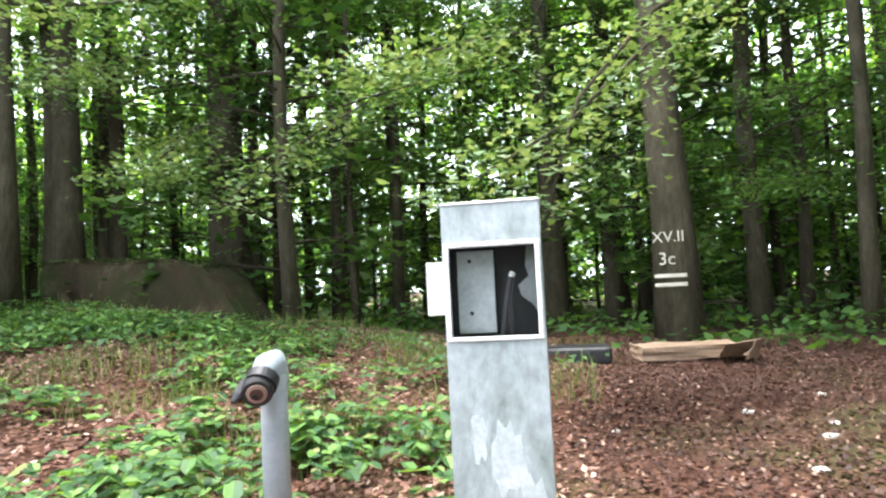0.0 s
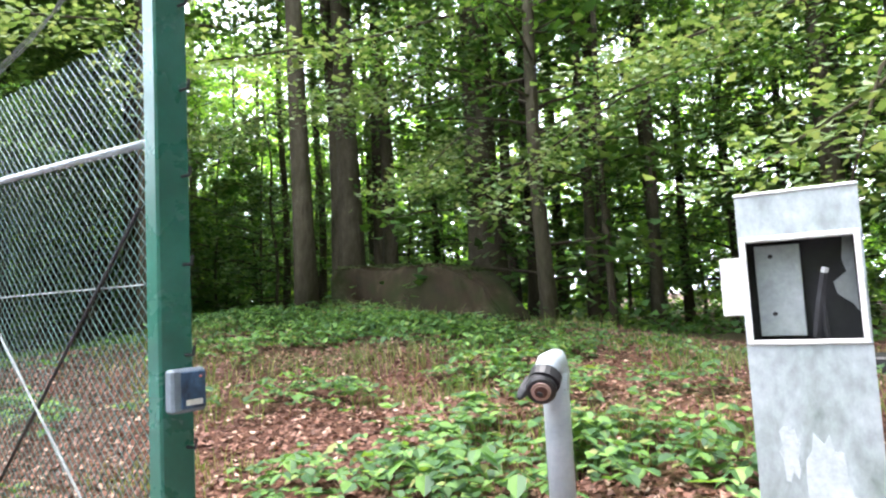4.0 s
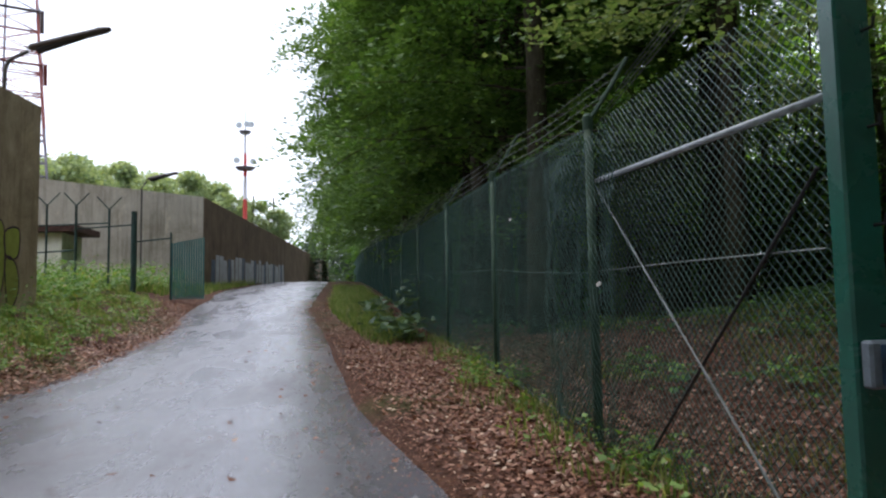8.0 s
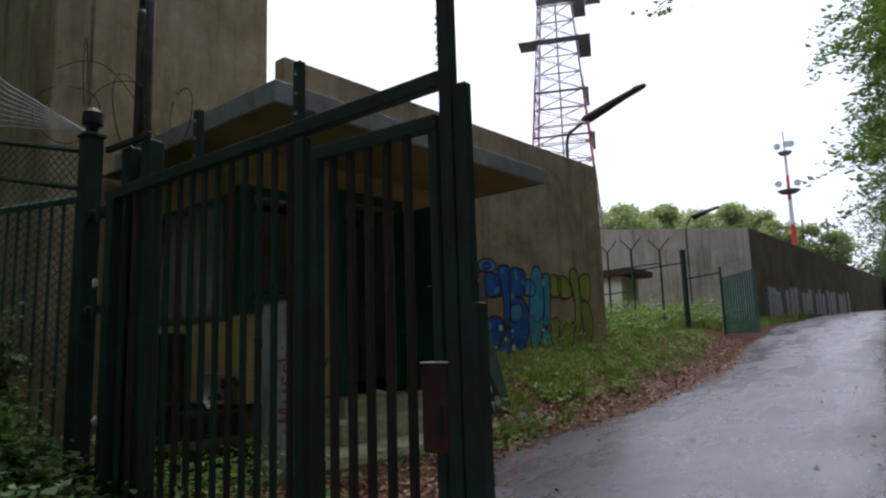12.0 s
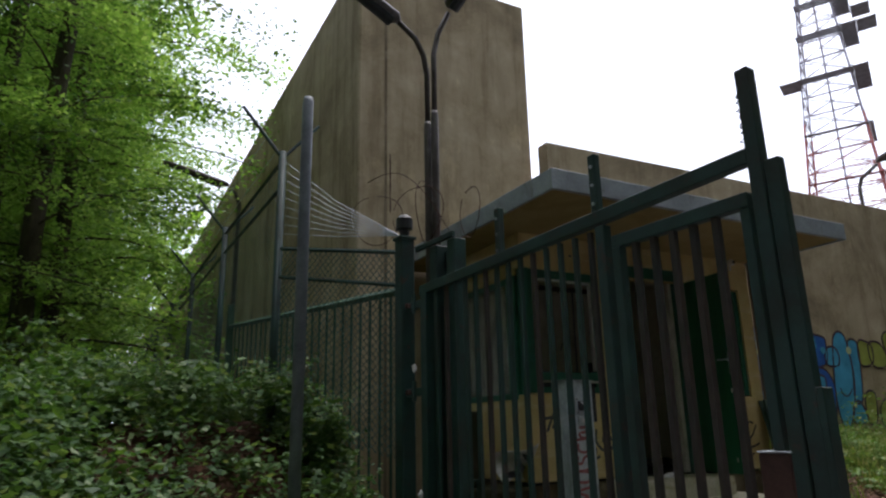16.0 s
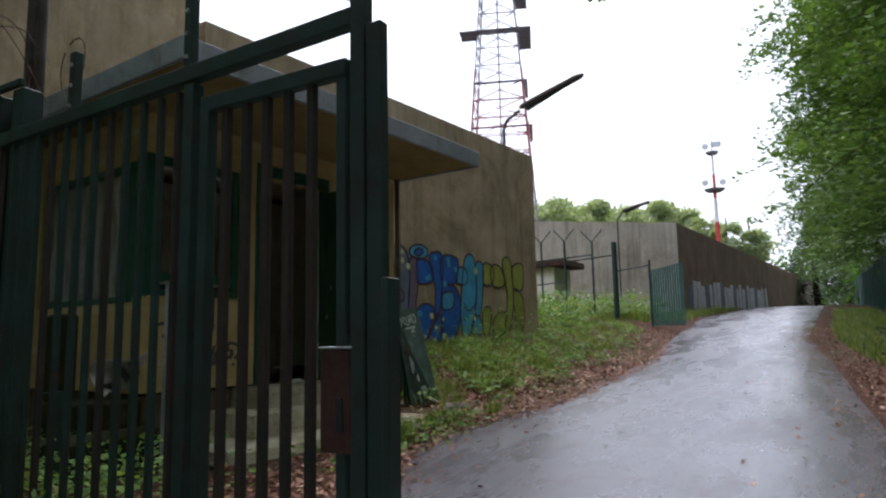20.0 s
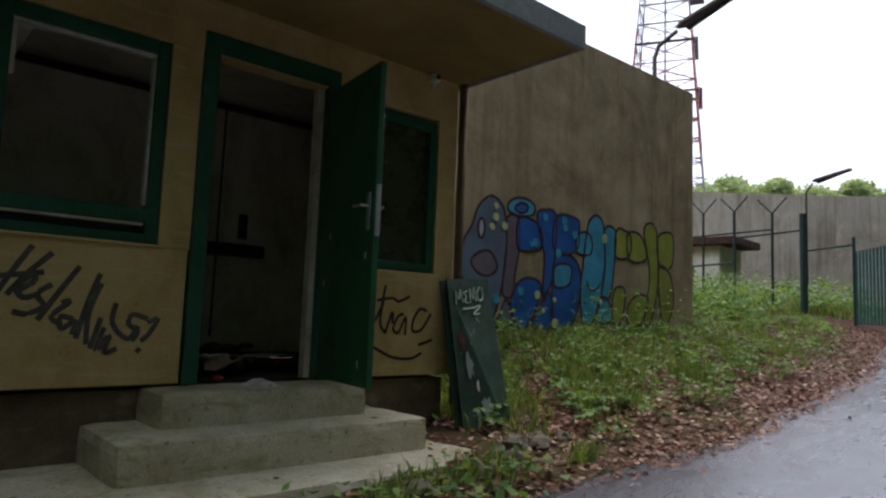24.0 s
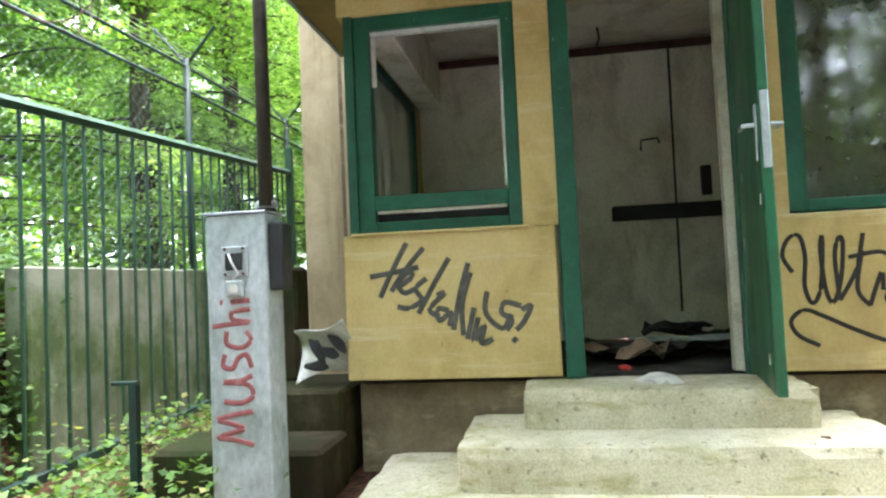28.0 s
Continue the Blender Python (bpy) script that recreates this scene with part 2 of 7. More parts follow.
M_PLATF = surface("grey_platform_steel", (0.2, 0.2, 0.22), (0.15, 0.15, 0.16), (0.26, 0.26, 0.28), 2, 20, 0.7, bump=0)
M_BARK = surface("beech_bark", (0.062, 0.053, 0.034), (0.024, 0.024, 0.013), (0.115, 0.1, 0.068), 2.2, 24, 0.95, bump=0.9, dist=0.03, stretch=(1, 1, 0.35), spec=0.15, speck=0.6)
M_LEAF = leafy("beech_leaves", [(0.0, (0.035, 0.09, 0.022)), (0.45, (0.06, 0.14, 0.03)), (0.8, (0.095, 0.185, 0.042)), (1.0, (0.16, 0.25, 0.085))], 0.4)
M_BOUGH = leafy("pale_beech_leaves", [(0.0, (0.07, 0.13, 0.05)), (0.5, (0.12, 0.19, 0.08)), (1.0, (0.22, 0.28, 0.15))], 0.35)
# Bright and dark copies of the beech leaves: sunlight and shade painted into the tones.
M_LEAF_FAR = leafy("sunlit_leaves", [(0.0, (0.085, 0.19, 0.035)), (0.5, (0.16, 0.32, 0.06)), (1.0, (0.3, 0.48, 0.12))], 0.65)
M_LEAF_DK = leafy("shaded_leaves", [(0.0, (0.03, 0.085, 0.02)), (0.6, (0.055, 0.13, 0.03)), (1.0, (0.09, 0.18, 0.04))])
M_NEEDLE = leafy("spruce_needles", [(0.0, (0.012, 0.035, 0.015)), (1.0, (0.03, 0.07, 0.03))], 0.1)
M_HERB = leafy("bramble_leaves", [(0.0, (0.035, 0.085, 0.04)), (0.35, (0.055, 0.125, 0.045)), (0.7, (0.095, 0.2, 0.05)), (0.92, (0.17, 0.31, 0.075)), (1.0, (0.2, 0.19, 0.08))], 0.35)
M_HERB_DK = leafy("bramble_bush_leaves", [(0.0, (0.035, 0.085, 0.028)), (0.6, (0.066, 0.137, 0.042)), (0.9, (0.12, 0.21, 0.072)), (1.0, (0.22, 0.28, 0.15))], 0.32)
M_GRASS = leafy("grass_blades", [(0.0, (0.07, 0.125, 0.035)), (0.6, (0.15, 0.23, 0.07)), (0.85, (0.21, 0.26, 0.11)), (1.0, (0.38, 0.34, 0.21))], 0.45)
# Darkest copy of the litter: shade under the trees painted into its tones.
M_FALLEN = leafy("fallen_beech_leaves", [(0.0, (0.024, 0.009, 0.0065)), (0.45, (0.048, 0.02, 0.014)), (0.8, (0.084, 0.037, 0.026)), (0.93, (0.15, 0.08, 0.056)), (1.0, (0.3, 0.2, 0.15))], 0.06, 0.6)

M_LEAF_W = leafy("western_beech_leaves", [(0.0, (0.09, 0.19, 0.05)), (0.5, (0.16, 0.3, 0.085)), (0.9, (0.26, 0.43, 0.15)), (1.0, (0.36, 0.5, 0.24))], 0.58)
M_SPRAY = leafy("hanging_beech_leaves", [(0.0, (0.062, 0.132, 0.035)), (0.5, (0.088, 0.172, 0.046)), (0.9, (0.125, 0.225, 0.064)), (1.0, (0.19, 0.3, 0.115))], 0.36)
# Mound litter: the dry lane leaves again, toned down for shade.
M_FALLEN_MOUND = leafy("pinkish_fallen_leaves", [(0.0, (0.06, 0.026, 0.018)), (0.45, (0.125, 0.056, 0.038)), (0.8, (0.21, 0.105, 0.074)), (0.93, (0.33, 0.2, 0.15)), (1.0, (0.5, 0.38, 0.3))], 0.06, 0.6)
M_WEED = leafy("fresh_weed_leaves", [(0.0, (0.06, 0.13, 0.035)), (0.5, (0.11, 0.22, 0.055)), (0.85, (0.2, 0.33, 0.1)), (1.0, (0.26, 0.25, 0.1))], 0.4)
M_BURDOCK = leafy("grey_green_burdock_leaves", [(0.0, (0.05, 0.095, 0.045)), (0.6, (0.085, 0.15, 0.075)), (1.0, (0.15, 0.22, 0.13))], 0.25)
M_FALLEN_DRY = leafy("dry_fallen_leaves", [(0.0, (0.085, 0.032, 0.019)), (0.45, (0.18, 0.075, 0.046)), (0.8, (0.3, 0.145, 0.095)), (0.92, (0.44, 0.27, 0.19)), (1.0, (0.6, 0.46, 0.36))], 0.06, 0.6)
# Distance haze painted into the leaves as a paler, greyer tone.
M_HAZE = leafy("haze_toned_leaves", [(0.0, (0.17, 0.24, 0.14)), (0.5, (0.27, 0.35, 0.21)), (1.0, (0.4, 0.47, 0.32))], 0.45)

M_MOSS = leafy("dark_moss", [(0.0, (0.02, 0.035, 0.008)), (0.6, (0.045, 0.065, 0.014)), (1.0, (0.08, 0.1, 0.03))], 0.1, 0.9)
M_STONE = surface("rough_grey_stone", (0.2, 0.18, 0.14), (0.1, 0.09, 0.07), (0.3, 0.28, 0.23), 7, 60, 0.95, bump=0.6, spec=0.15)


def worn(m, scale, lo, hi, colour, stretch=(1, 1, 1)):
    """Chips, stains or rust with an outline of their own over a painted surface."""
    n, l = m.node_tree.nodes, m.node_tree.links
    b = n["Principled BSDF"]
    old = b.inputs["Base Color"].links[0].from_socket
    f = ramp_of(n, l, noise_of(n, l, coords(n, l, stretch), scale, 6, 0.7), [(lo, (0, 0, 0)), (hi, (0.85, 0.85, 0.85))])
    l.new(mixed(n, l, f, old, colour), b.inputs["Base Color"])


worn(M_DOOR, 2.0, 0.56, 0.74, (0.03, 0.06, 0.03), (1, 1, 0.4))
worn(M_DOOR, 26, 0.68, 0.7, (0.42, 0.45, 0.4))
worn(M_GREEN, 24, 0.68, 0.7, (0.35, 0.38, 0.34))
worn(M_YELLOW, 3.0, 0.54, 0.66, (0.6, 0.5, 0.3), (0.35, 0.35, 3.2))
worn(M_YELLOW, 1.3, 0.53, 0.75, (0.34, 0.245, 0.11), (1, 1, 0.5))
worn(M_YELLOW, 20, 0.7, 0.72, (0.2, 0.15, 0.08))
worn(M_FASCIA, 5, 0.56, 0.7, (0.16, 0.16, 0.13), (1, 1, 0.5))
worn(M_GATE, 8, 0.6, 0.68, (0.055, 0.03, 0.021))
worn(M_FENCE, 14, 0.62, 0.68, (0.1, 0.12, 0.08))
worn(M_BOARD, 9, 0.63, 0.67, (0.3, 0.32, 0.29), (1, 1, 0.6))
worn(M_PLINTH, 2.4, 0.56, 0.66, (0.3, 0.25, 0.17), (1, 1, 2))
worn(M_INNER, 2.2, 0.56, 0.72, (0.3, 0.27, 0.18), (1, 1, 0.4))
# ground: leaf litter and soil, with greener patches
M_SOIL, n, l, b = mat_nodes("leaf_litter_soil", 0.95, 0, 0.2)
v = coords(n, l)
vor = n.new("ShaderNodeTexVoronoi")
vor.inputs["Scale"].default_value = 30
l.new(v, vor.inputs["Vector"])
flecks = ramp_of(n, l, vor.outputs["Color"], [(0.15, (0.035, 0.015, 0.01)), (0.5, (0.075, 0.031, 0.02)), (0.85, (0.13, 0.06, 0.038))])
soil = ramp_of(n, l, noise_of(n, l, v, 0.9, 8, 0.65), [(0.35, (0.035, 0.019, 0.012)), (0.65, (0.07, 0.033, 0.02))])
c = mixed(n, l, 0.55, soil, flecks)
gm = ramp_of(n, l, noise_of(n, l, v, 0.35, 6, 0.6), [(0.5, (0, 0, 0)), (0.68, (0.7, 0.7, 0.7))])
l.new(mixed(n, l, gm, c, (0.045, 0.075, 0.02)), b.inputs["Base Color"])
bumped(n, l, b, vor.outputs["Distance"], 0.6, 0.02)

# asphalt, damp, with leaf dirt
M_ROAD, n, l, b = mat_nodes("damp_asphalt", 0.5, 0, 0.5)
v = coords(n, l)
grain, patch, wet = noise_of(n, l, v, 130, 4, 0.7), noise_of(n, l, v, 0.9, 10, 0.72, 0.4), noise_of(n, l, coords(n, l, (0.35, 1.1, 1)), 1.6, 10, 0.7, 0.3)
c = ramp_of(n, l, patch, [(0.3, (0.09, 0.088, 0.103)), (0.6, (0.142, 0.14, 0.162)), (0.8, (0.195, 0.192, 0.22))])
dirt = ramp_of(n, l, noise_of(n, l, v, 2.6, 9, 0.72, 0.5), [(0.55, (0, 0, 0)), (0.66, (0.75, 0.75, 0.75))])
c = mixed(n, l, dirt, c, (0.075, 0.04, 0.036))
spots = ramp_of(n, l, noise_of(n, l, v, 11, 3, 0.5), [(0.66, (0, 0, 0)), (0.7, (0.8, 0.8, 0.8))])
c = mixed(n, l, spots, c, (0.03, 0.02, 0.018))
l.new(mixed(n, l, 0.4, c, ramp_of(n, l, grain, [(0.3, (0.5, 0.5, 0.5)), (0.7, (1.4, 1.4, 1.4))]), "MULTIPLY"), b.inputs["Base Color"])
l.new(ramp_of(n, l, wet, [(0.35, (0.13, 0.13, 0.13)), (0.65, (0.42, 0.42, 0.42))]), b.inputs["Roughness"])
b.inputs["Specular IOR Level"].default_value = 0.85
bumped(n, l, b, grain, 0.3, 0.004)

M_BLUE = surface("worn_dark_blue_plate", (0.025, 0.055, 0.105), (0.013, 0.02, 0.035), (0.07, 0.14, 0.23), 14, 90, 0.5)
M_BOXSIDE = surface("grey_blue_casing", (0.14, 0.17, 0.2), (0.1, 0.12, 0.14), (0.19, 0.22, 0.25), 8, 80, 0.5)
M_DKGREY = surface("weathered_grey_pole", (0.15, 0.165, 0.18), (0.1, 0.11, 0.12), (0.21, 0.23, 0.245), 5, 70, 0.5, 0.1, bump=0.08)
M_MASTW = surface("white_mast_paint", (0.6, 0.58, 0.6), (0.5, 0.48, 0.5), (0.68, 0.66, 0.68), 2, 20, 0.6, bump=0)
M_GLASS, n, l, b = mat_nodes("dusty_window_glass", 0.05, 0, 0.5)
b.inputs["Transmission Weight"].default_value = 0.25
v = coords(n, l)
l.new(ramp_of(n, l, noise_of(n, l, v, 9, 8, 0.7), [(0.4, (0.05, 0.055, 0.034)), (0.66, (0.085, 0.09, 0.06)), (0.72, (0.3, 0.31, 0.27))]), b.inputs["Base Color"])
l.new(ramp_of(n, l, noise_of(n, l, v, 5, 5, 0.6), [(0.35, (0.03, 0.03, 0.03)), (0.75, (0.1, 0.1, 0.1))]), b.inputs["Roughness"])
b.inputs["IOR"].default_value = 1.62
M_JAMB = surface("grimy_white_paint", (0.52, 0.49, 0.4), (0.32, 0.3, 0.23), (0.62, 0.59, 0.5), 6, 80, 0.8)
M_SMEAR, n, l, b = mat_nodes("smeared_glass", 0.1, 0, 0.5)
v = coords(n, l, (1, 1, 0.3))
b.inputs["Transmission Weight"].default_value = 0.7
l.new(ramp_of(n, l, noise_of(n, l, v, 7, 7, 0.7), [(0.35, (0.3, 0.34, 0.31)), (0.5, (0.58, 0.62, 0.58)), (0.7, (0.78, 0.8, 0.77))]), b.inputs["Base Color"])
M_LENS, n, l, b = mat_nodes("lens_glass", 0.1, 0, 0.6)
b.inputs["Base Color"].default_value = (0.28, 0.19, 0.16, 1)


# ---- mesh helpers ----
def mesh_of(name, bm, mat, smooth=False):
    me = bpy.data.meshes.new(name)
    bm.normal_update()
    bm.to_mesh(me)
    bm.free()
    for m in mat if isinstance(mat, (list, tuple)) else (mat,):
        me.materials.append(m)
    if smooth:
        me.polygons.foreach_set("use_smooth", [True] * len(me.polygons))
    return me


def part(name, bm, mat, parent=None, label="", smooth=False):
    ob = new(name, mesh_of(name, bm, mat, smooth))
    if parent is not None:
        ob.parent = parent
    return tagged(ob, label)


def thing(name, label, category, m=None, group="", kind=""):
    ob = new(name)
    ob.empty_display_size = 0.2
    ob.matrix_basis = m or Matrix.Identity(4)
    return tagged(ob, label, category, group, kind)


def box(x0, x1, y0, y1, z0, z1, bev=0.0, bm=None, seg=1):
    own = bmesh.new()
    bmesh.ops.create_cube(own, size=1)
    for w in own.verts:
        w.co = Vector(((x0 + x1) / 2 + w.co.x * (x1 - x0), (y0 + y1) / 2 + w.co.y * (y1 - y0), (z0 + z1) / 2 + w.co.z * (z1 - z0)))
    if bev:
        bmesh.ops.bevel(own, geom=own.edges[:], offset=bev, segments=seg, affect="EDGES", profile=0.6)
    return joined(bm, own)


def joined(bm, own):
    if bm is None:
        return own
    tmp = bpy.data.meshes.new("t")
    own.to_mesh(tmp)
    own.free()
    bm.from_mesh(tmp)
    bpy.data.meshes.remove(tmp)
    return bm


def tube(pts, radii, seg=8, bm=None, cap=True):
    """A round bar along points; radii: one, or one a point."""
    bm = bm or bmesh.new()
    pts = [Vector([float(c) for c in p]) for p in pts]
    if isinstance(radii, (int, float)):
        radii = [radii] * len(pts)
    rings, prev = [], None
    for k, p in enumerate(pts):
        d = (pts[min(k + 1, len(pts) - 1)] - pts[max(k - 1, 0)]).normalized()
        side = prev if prev is not None and abs(prev.dot(d)) < 0.95 else (Vector((0, 0, 1)) if abs(d.z) < 0.9 else Vector((1, 0, 0)))
        a = d.cross(side).normalized()
        b2 = d.cross(a).normalized()
        prev = side
        rings.append([bm.verts.new(p + float(radii[k]) * (math.cos(2 * math.pi * s / seg) * a + math.sin(2 * math.pi * s / seg) * b2)) for s in range(seg)])
    for r0, r1 in zip(rings, rings[1:]):
        for s in range(seg):
            bm.faces.new((r0[s], r0[(s + 1) % seg], r1[(s + 1) % seg], r1[s]))
    if cap:
        bm.faces.new(rings[0][::-1])
        bm.faces.new(rings[-1])
    return bm


def prism(outline, z0, z1, bm=None):
    """An upright prism over an outline of (x, y)."""
    bm = bm or bmesh.new()
    lo, hi = [bm.verts.new((x, y, z0)) for x, y in outline], [bm.verts.new((x, y, z1)) for x, y in outline]
    k = len(outline)
    for s in range(k):
        bm.faces.new((lo[s], lo[(s + 1) % k], hi[(s + 1) % k], hi[s]))
    bm.faces.new(lo[::-1])
    bm.faces.new(hi)
    bmesh.ops.recalc_face_normals(bm, faces=bm.faces[:])
    return bm


def quads_mesh(name, verts, mat, faces=None):
    """A mesh from a numpy array of quads, shape (n, 4, 3)."""
    k = len(verts)
    me = bpy.data.meshes.new(name)
    me.vertices.add(k * 4)
    me.vertices.foreach_set("co", np.ascontiguousarray(verts, np.float32).ravel())
    me.loops.add(k * 4)
    me.loops.foreach_set("vertex_index", np.arange(k * 4, dtype=np.int32))
    me.polygons.add(k)
    me.polygons.foreach_set("loop_start", np.arange(0, k * 4, 4, dtype=np.int32))
    me.polygons.foreach_set("loop_total", np.full(k, 4, np.int32))
    me.materials.append(mat)
    me.update(calc_edges=True)
    return me


def leaf_quads(centres, size, rng, flat=0.5, slim=0.62):
    """Leaves as pointed quads round centres, lying more level the higher flat is."""
    k = len(centres)
    yaw, size = rng.uniform(0, 2 * np.pi, k), size * rng.uniform(0.65, 1.3, k)
    along = np.stack([np.cos(yaw), np.sin(yaw), rng.normal(-0.15, 0.45 * (1 - flat) + 0.12, k)], -1)
    along /= np.linalg.norm(along, axis=1, keepdims=True)
    up = np.stack([rng.normal(0, 1 - flat + 0.12, k), rng.normal(0, 1 - flat + 0.12, k), np.ones(k)], -1)
    side = np.cross(along, up)
    side /= np.linalg.norm(side, axis=1, keepdims=True)
    s = size[:, None]
    dip = np.zeros((k, 3))
    dip[:, 2] = -0.12 * size
    return np.stack([centres - along * s * 0.5, centres + side * s * slim * 0.5 + dip, centres + along * s * 0.55, centres - side * s * slim * 0.5 + dip], 1)


# ---- the lie of the land ----
def road_z(x):
    return np.interp(x, [-60, -8, -3, 0, 9, 14, 22, 40, 80, 400], [-1.2, -0.05, 0, 0.06, 0.55, 0.95, 1.45, 2.3, 3.4, 6])


def smooth(a, b, x):
    k = np.clip((x - a) / (b - a), 0, 1)
    return k * k * (3 - 2 * k)


def eased(x, xs, ys):
    """Between points, with the corners rounded off."""
    x = np.asarray(x, float)
    return sum(np.interp(x + o, xs, ys) for o in np.linspace(-0.7, 0.7, 7)) / 7


def left_edge(x):
    return eased(x, [-12, -4, -2.6, -1.6, -0.3, 1.0, 2.4, 7, 13, 22, 60], [-2.6, -2.6, -2.6, -2.5, -1.75, -1.6, -1.95, -1.85, -1.0, -0.4, -0.4])


def right_edge(x):
    return eased(x, [-12, -4, -1.5, 1, 5, 12, 20, 60], [-6.2, -5.9, -5.45, -5.1, -4.8, -4.15, -4.25, -4.3])


def ground_z(x, y):
    x, y = np.asarray(x, float), np.asarray(y, float)
    z = road_z(x)
    bank = smooth(-1.9, 1.0, y) * smooth(1.9, 4.5, x) * (1 - smooth(14, 20, x)) * 0.38
    south = -0.06 * smooth(-5.2, -6.4, y) * (1 - smooth(-5, -3, -x))
    low = smooth(-6.6, -11, y)
    z = z * (1 - low) + (0.1 + 0.25 * smooth(0, 30, x)) * low
    mound = 0.82 * np.exp(-(((x - 2.2) / 5.2) ** 2) - (((y + 12.3) / 4.0) ** 2))
    west = 1.1 * smooth(-1.6, 0.6, y) * (1 - smooth(-3.3, -3.0, x))
    rough = 0.05 * np.sin(x * 1.7 + np.cos(y * 1.3)) * np.sin(y * 1.9) * smooth(-5.6, -7.5, y)
    return z + bank + south + mound + west + rough


def axis_steps(lo, hi, a, b, fine, coarse):
    mid = np.arange(a, b + fine, fine)
    k = np.geomspace(1, 1 + (hi - b), coarse) - 1
    k2 = np.geomspace(1, 1 + (a - lo), coarse) - 1
    return np.concatenate([(a - k2[1:])[::-1], mid, b + k[1:]])


gx, gy = axis_steps(-900, 900, -14, 26, 0.25, 26), axis_steps(-900, 900, -18, 5, 0.25, 26)
GX, GY = np.meshgrid(gx, gy, indexing="ij")
GZ = ground_z(GX, GY)
inside = np.minimum(left_edge(GX) - GY, GY - right_edge(GX))
GZ = GZ - 0.1 * smooth(-0.15, 0.6, inside) * (GX > -14) * (GX < 70)
verts = np.stack([GX, GY, GZ], -1).reshape(-1, 3)
nx, ny = len(gx), len(gy)
idx = np.arange(nx * ny).reshape(nx, ny)
quad = np.stack([idx[:-1, :-1], idx[1:, :-1], idx[1:, 1:], idx[:-1, 1:]], -1).reshape(-1, 4)
me = bpy.data.meshes.new("ground")
me.from_pydata(verts.tolist(), [], quad.tolist())
me.materials.append(M_SOIL)
me.polygons.foreach_set("use_smooth", [True] * len(me.polygons))
tagged(new("ground", me), "brown leaf-strewn forest floor with patches of green", "ground", kind="structure")

rng = np.random.default_rng(4)
bm = bmesh.new()
rows = []
for x in np.concatenate([np.arange(-14, 26, 0.3), np.arange(26, 75, 1.5)]):
    lo, hi = right_edge(x), left_edge(x)
    lo, hi = lo + 0.04 * math.sin(x * 2.3) + rng.normal(0, 0.012) - 0.1, hi + 0.04 * math.sin(x * 3.1 + 1) + rng.normal(0, 0.012) + 0.1
    z = float(road_z(x))
    rows.append([bm.verts.new((x, lo + (hi - lo) * k, z + dz)) for k, dz in ((0, -0.05), (0.04, -0.012), (0.1, 0.0), (0.25, 0.02), (0.5, 0.03), (0.75, 0.02), (0.9, 0.0), (0.96, -0.012), (1, -0.05))])
for a, c in zip(rows, rows[1:]):
    for k in range(8):
        bm.faces.new((a[k], c[k], c[k + 1], a[k + 1]))
ob = part("road", bm, M_ROAD, None, smooth=True)
tagged(ob, "damp grey asphalt lane with leaf dirt along its edges", "road", kind="structure")

# ---- walls round the site ----
GB = pose(0, 0, 0, 0, 0, -5)  # the guard house and the concrete walls lie five degrees off the fence


def local(u, v, z=0.0):
    return GB @ Vector((u, v, z))


def wall_piece(name, bm, mat, label):
    ob = part(name, bm, mat)
    ob.matrix_basis = GB
    return tagged(ob, label, "wall", kind="structure")


bm = box(0.45, 2.06, 1.54, 1.74, 3.0, 4.8, bm=box(2.06, 8.72, 1.54, 1.74, -0.3, 4.8))
for w in bm.verts:
    if w.co.z > 4:
        w.co.z += 0.013 * (w.co.x - 8.72)
wall_piece("wall_graffiti", bm, M_CONC, "tall weathered concrete wall with blue graffiti near its foot")
bm = box(-2.08, 0.45, 1.9, 45, -0.3, 7.0, 0.02)
wall_piece("wall_block", bm, M_CONC, "high brown concrete block with stained faces")
wall_piece("wall_block_groove", box(-1.74, -1.71, 1.893, 1.9, 0, 6.9), M_PLINTH, "thin vertical joint down a concrete face")
wall_piece("wall_return", box(8.5, 8.715, 1.74, 14, -0.3, 4.78), M_CONC, "end face of a concrete wall running back")
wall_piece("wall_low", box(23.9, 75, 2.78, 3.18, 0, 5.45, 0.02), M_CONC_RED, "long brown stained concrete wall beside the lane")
bm = bmesh.new()
prism([(23.9, 2.78), (23.9, 3.19), (14.0, 13.19), (13.7, 12.83)], 0, 5.43, bm)
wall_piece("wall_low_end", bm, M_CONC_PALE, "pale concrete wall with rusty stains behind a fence")


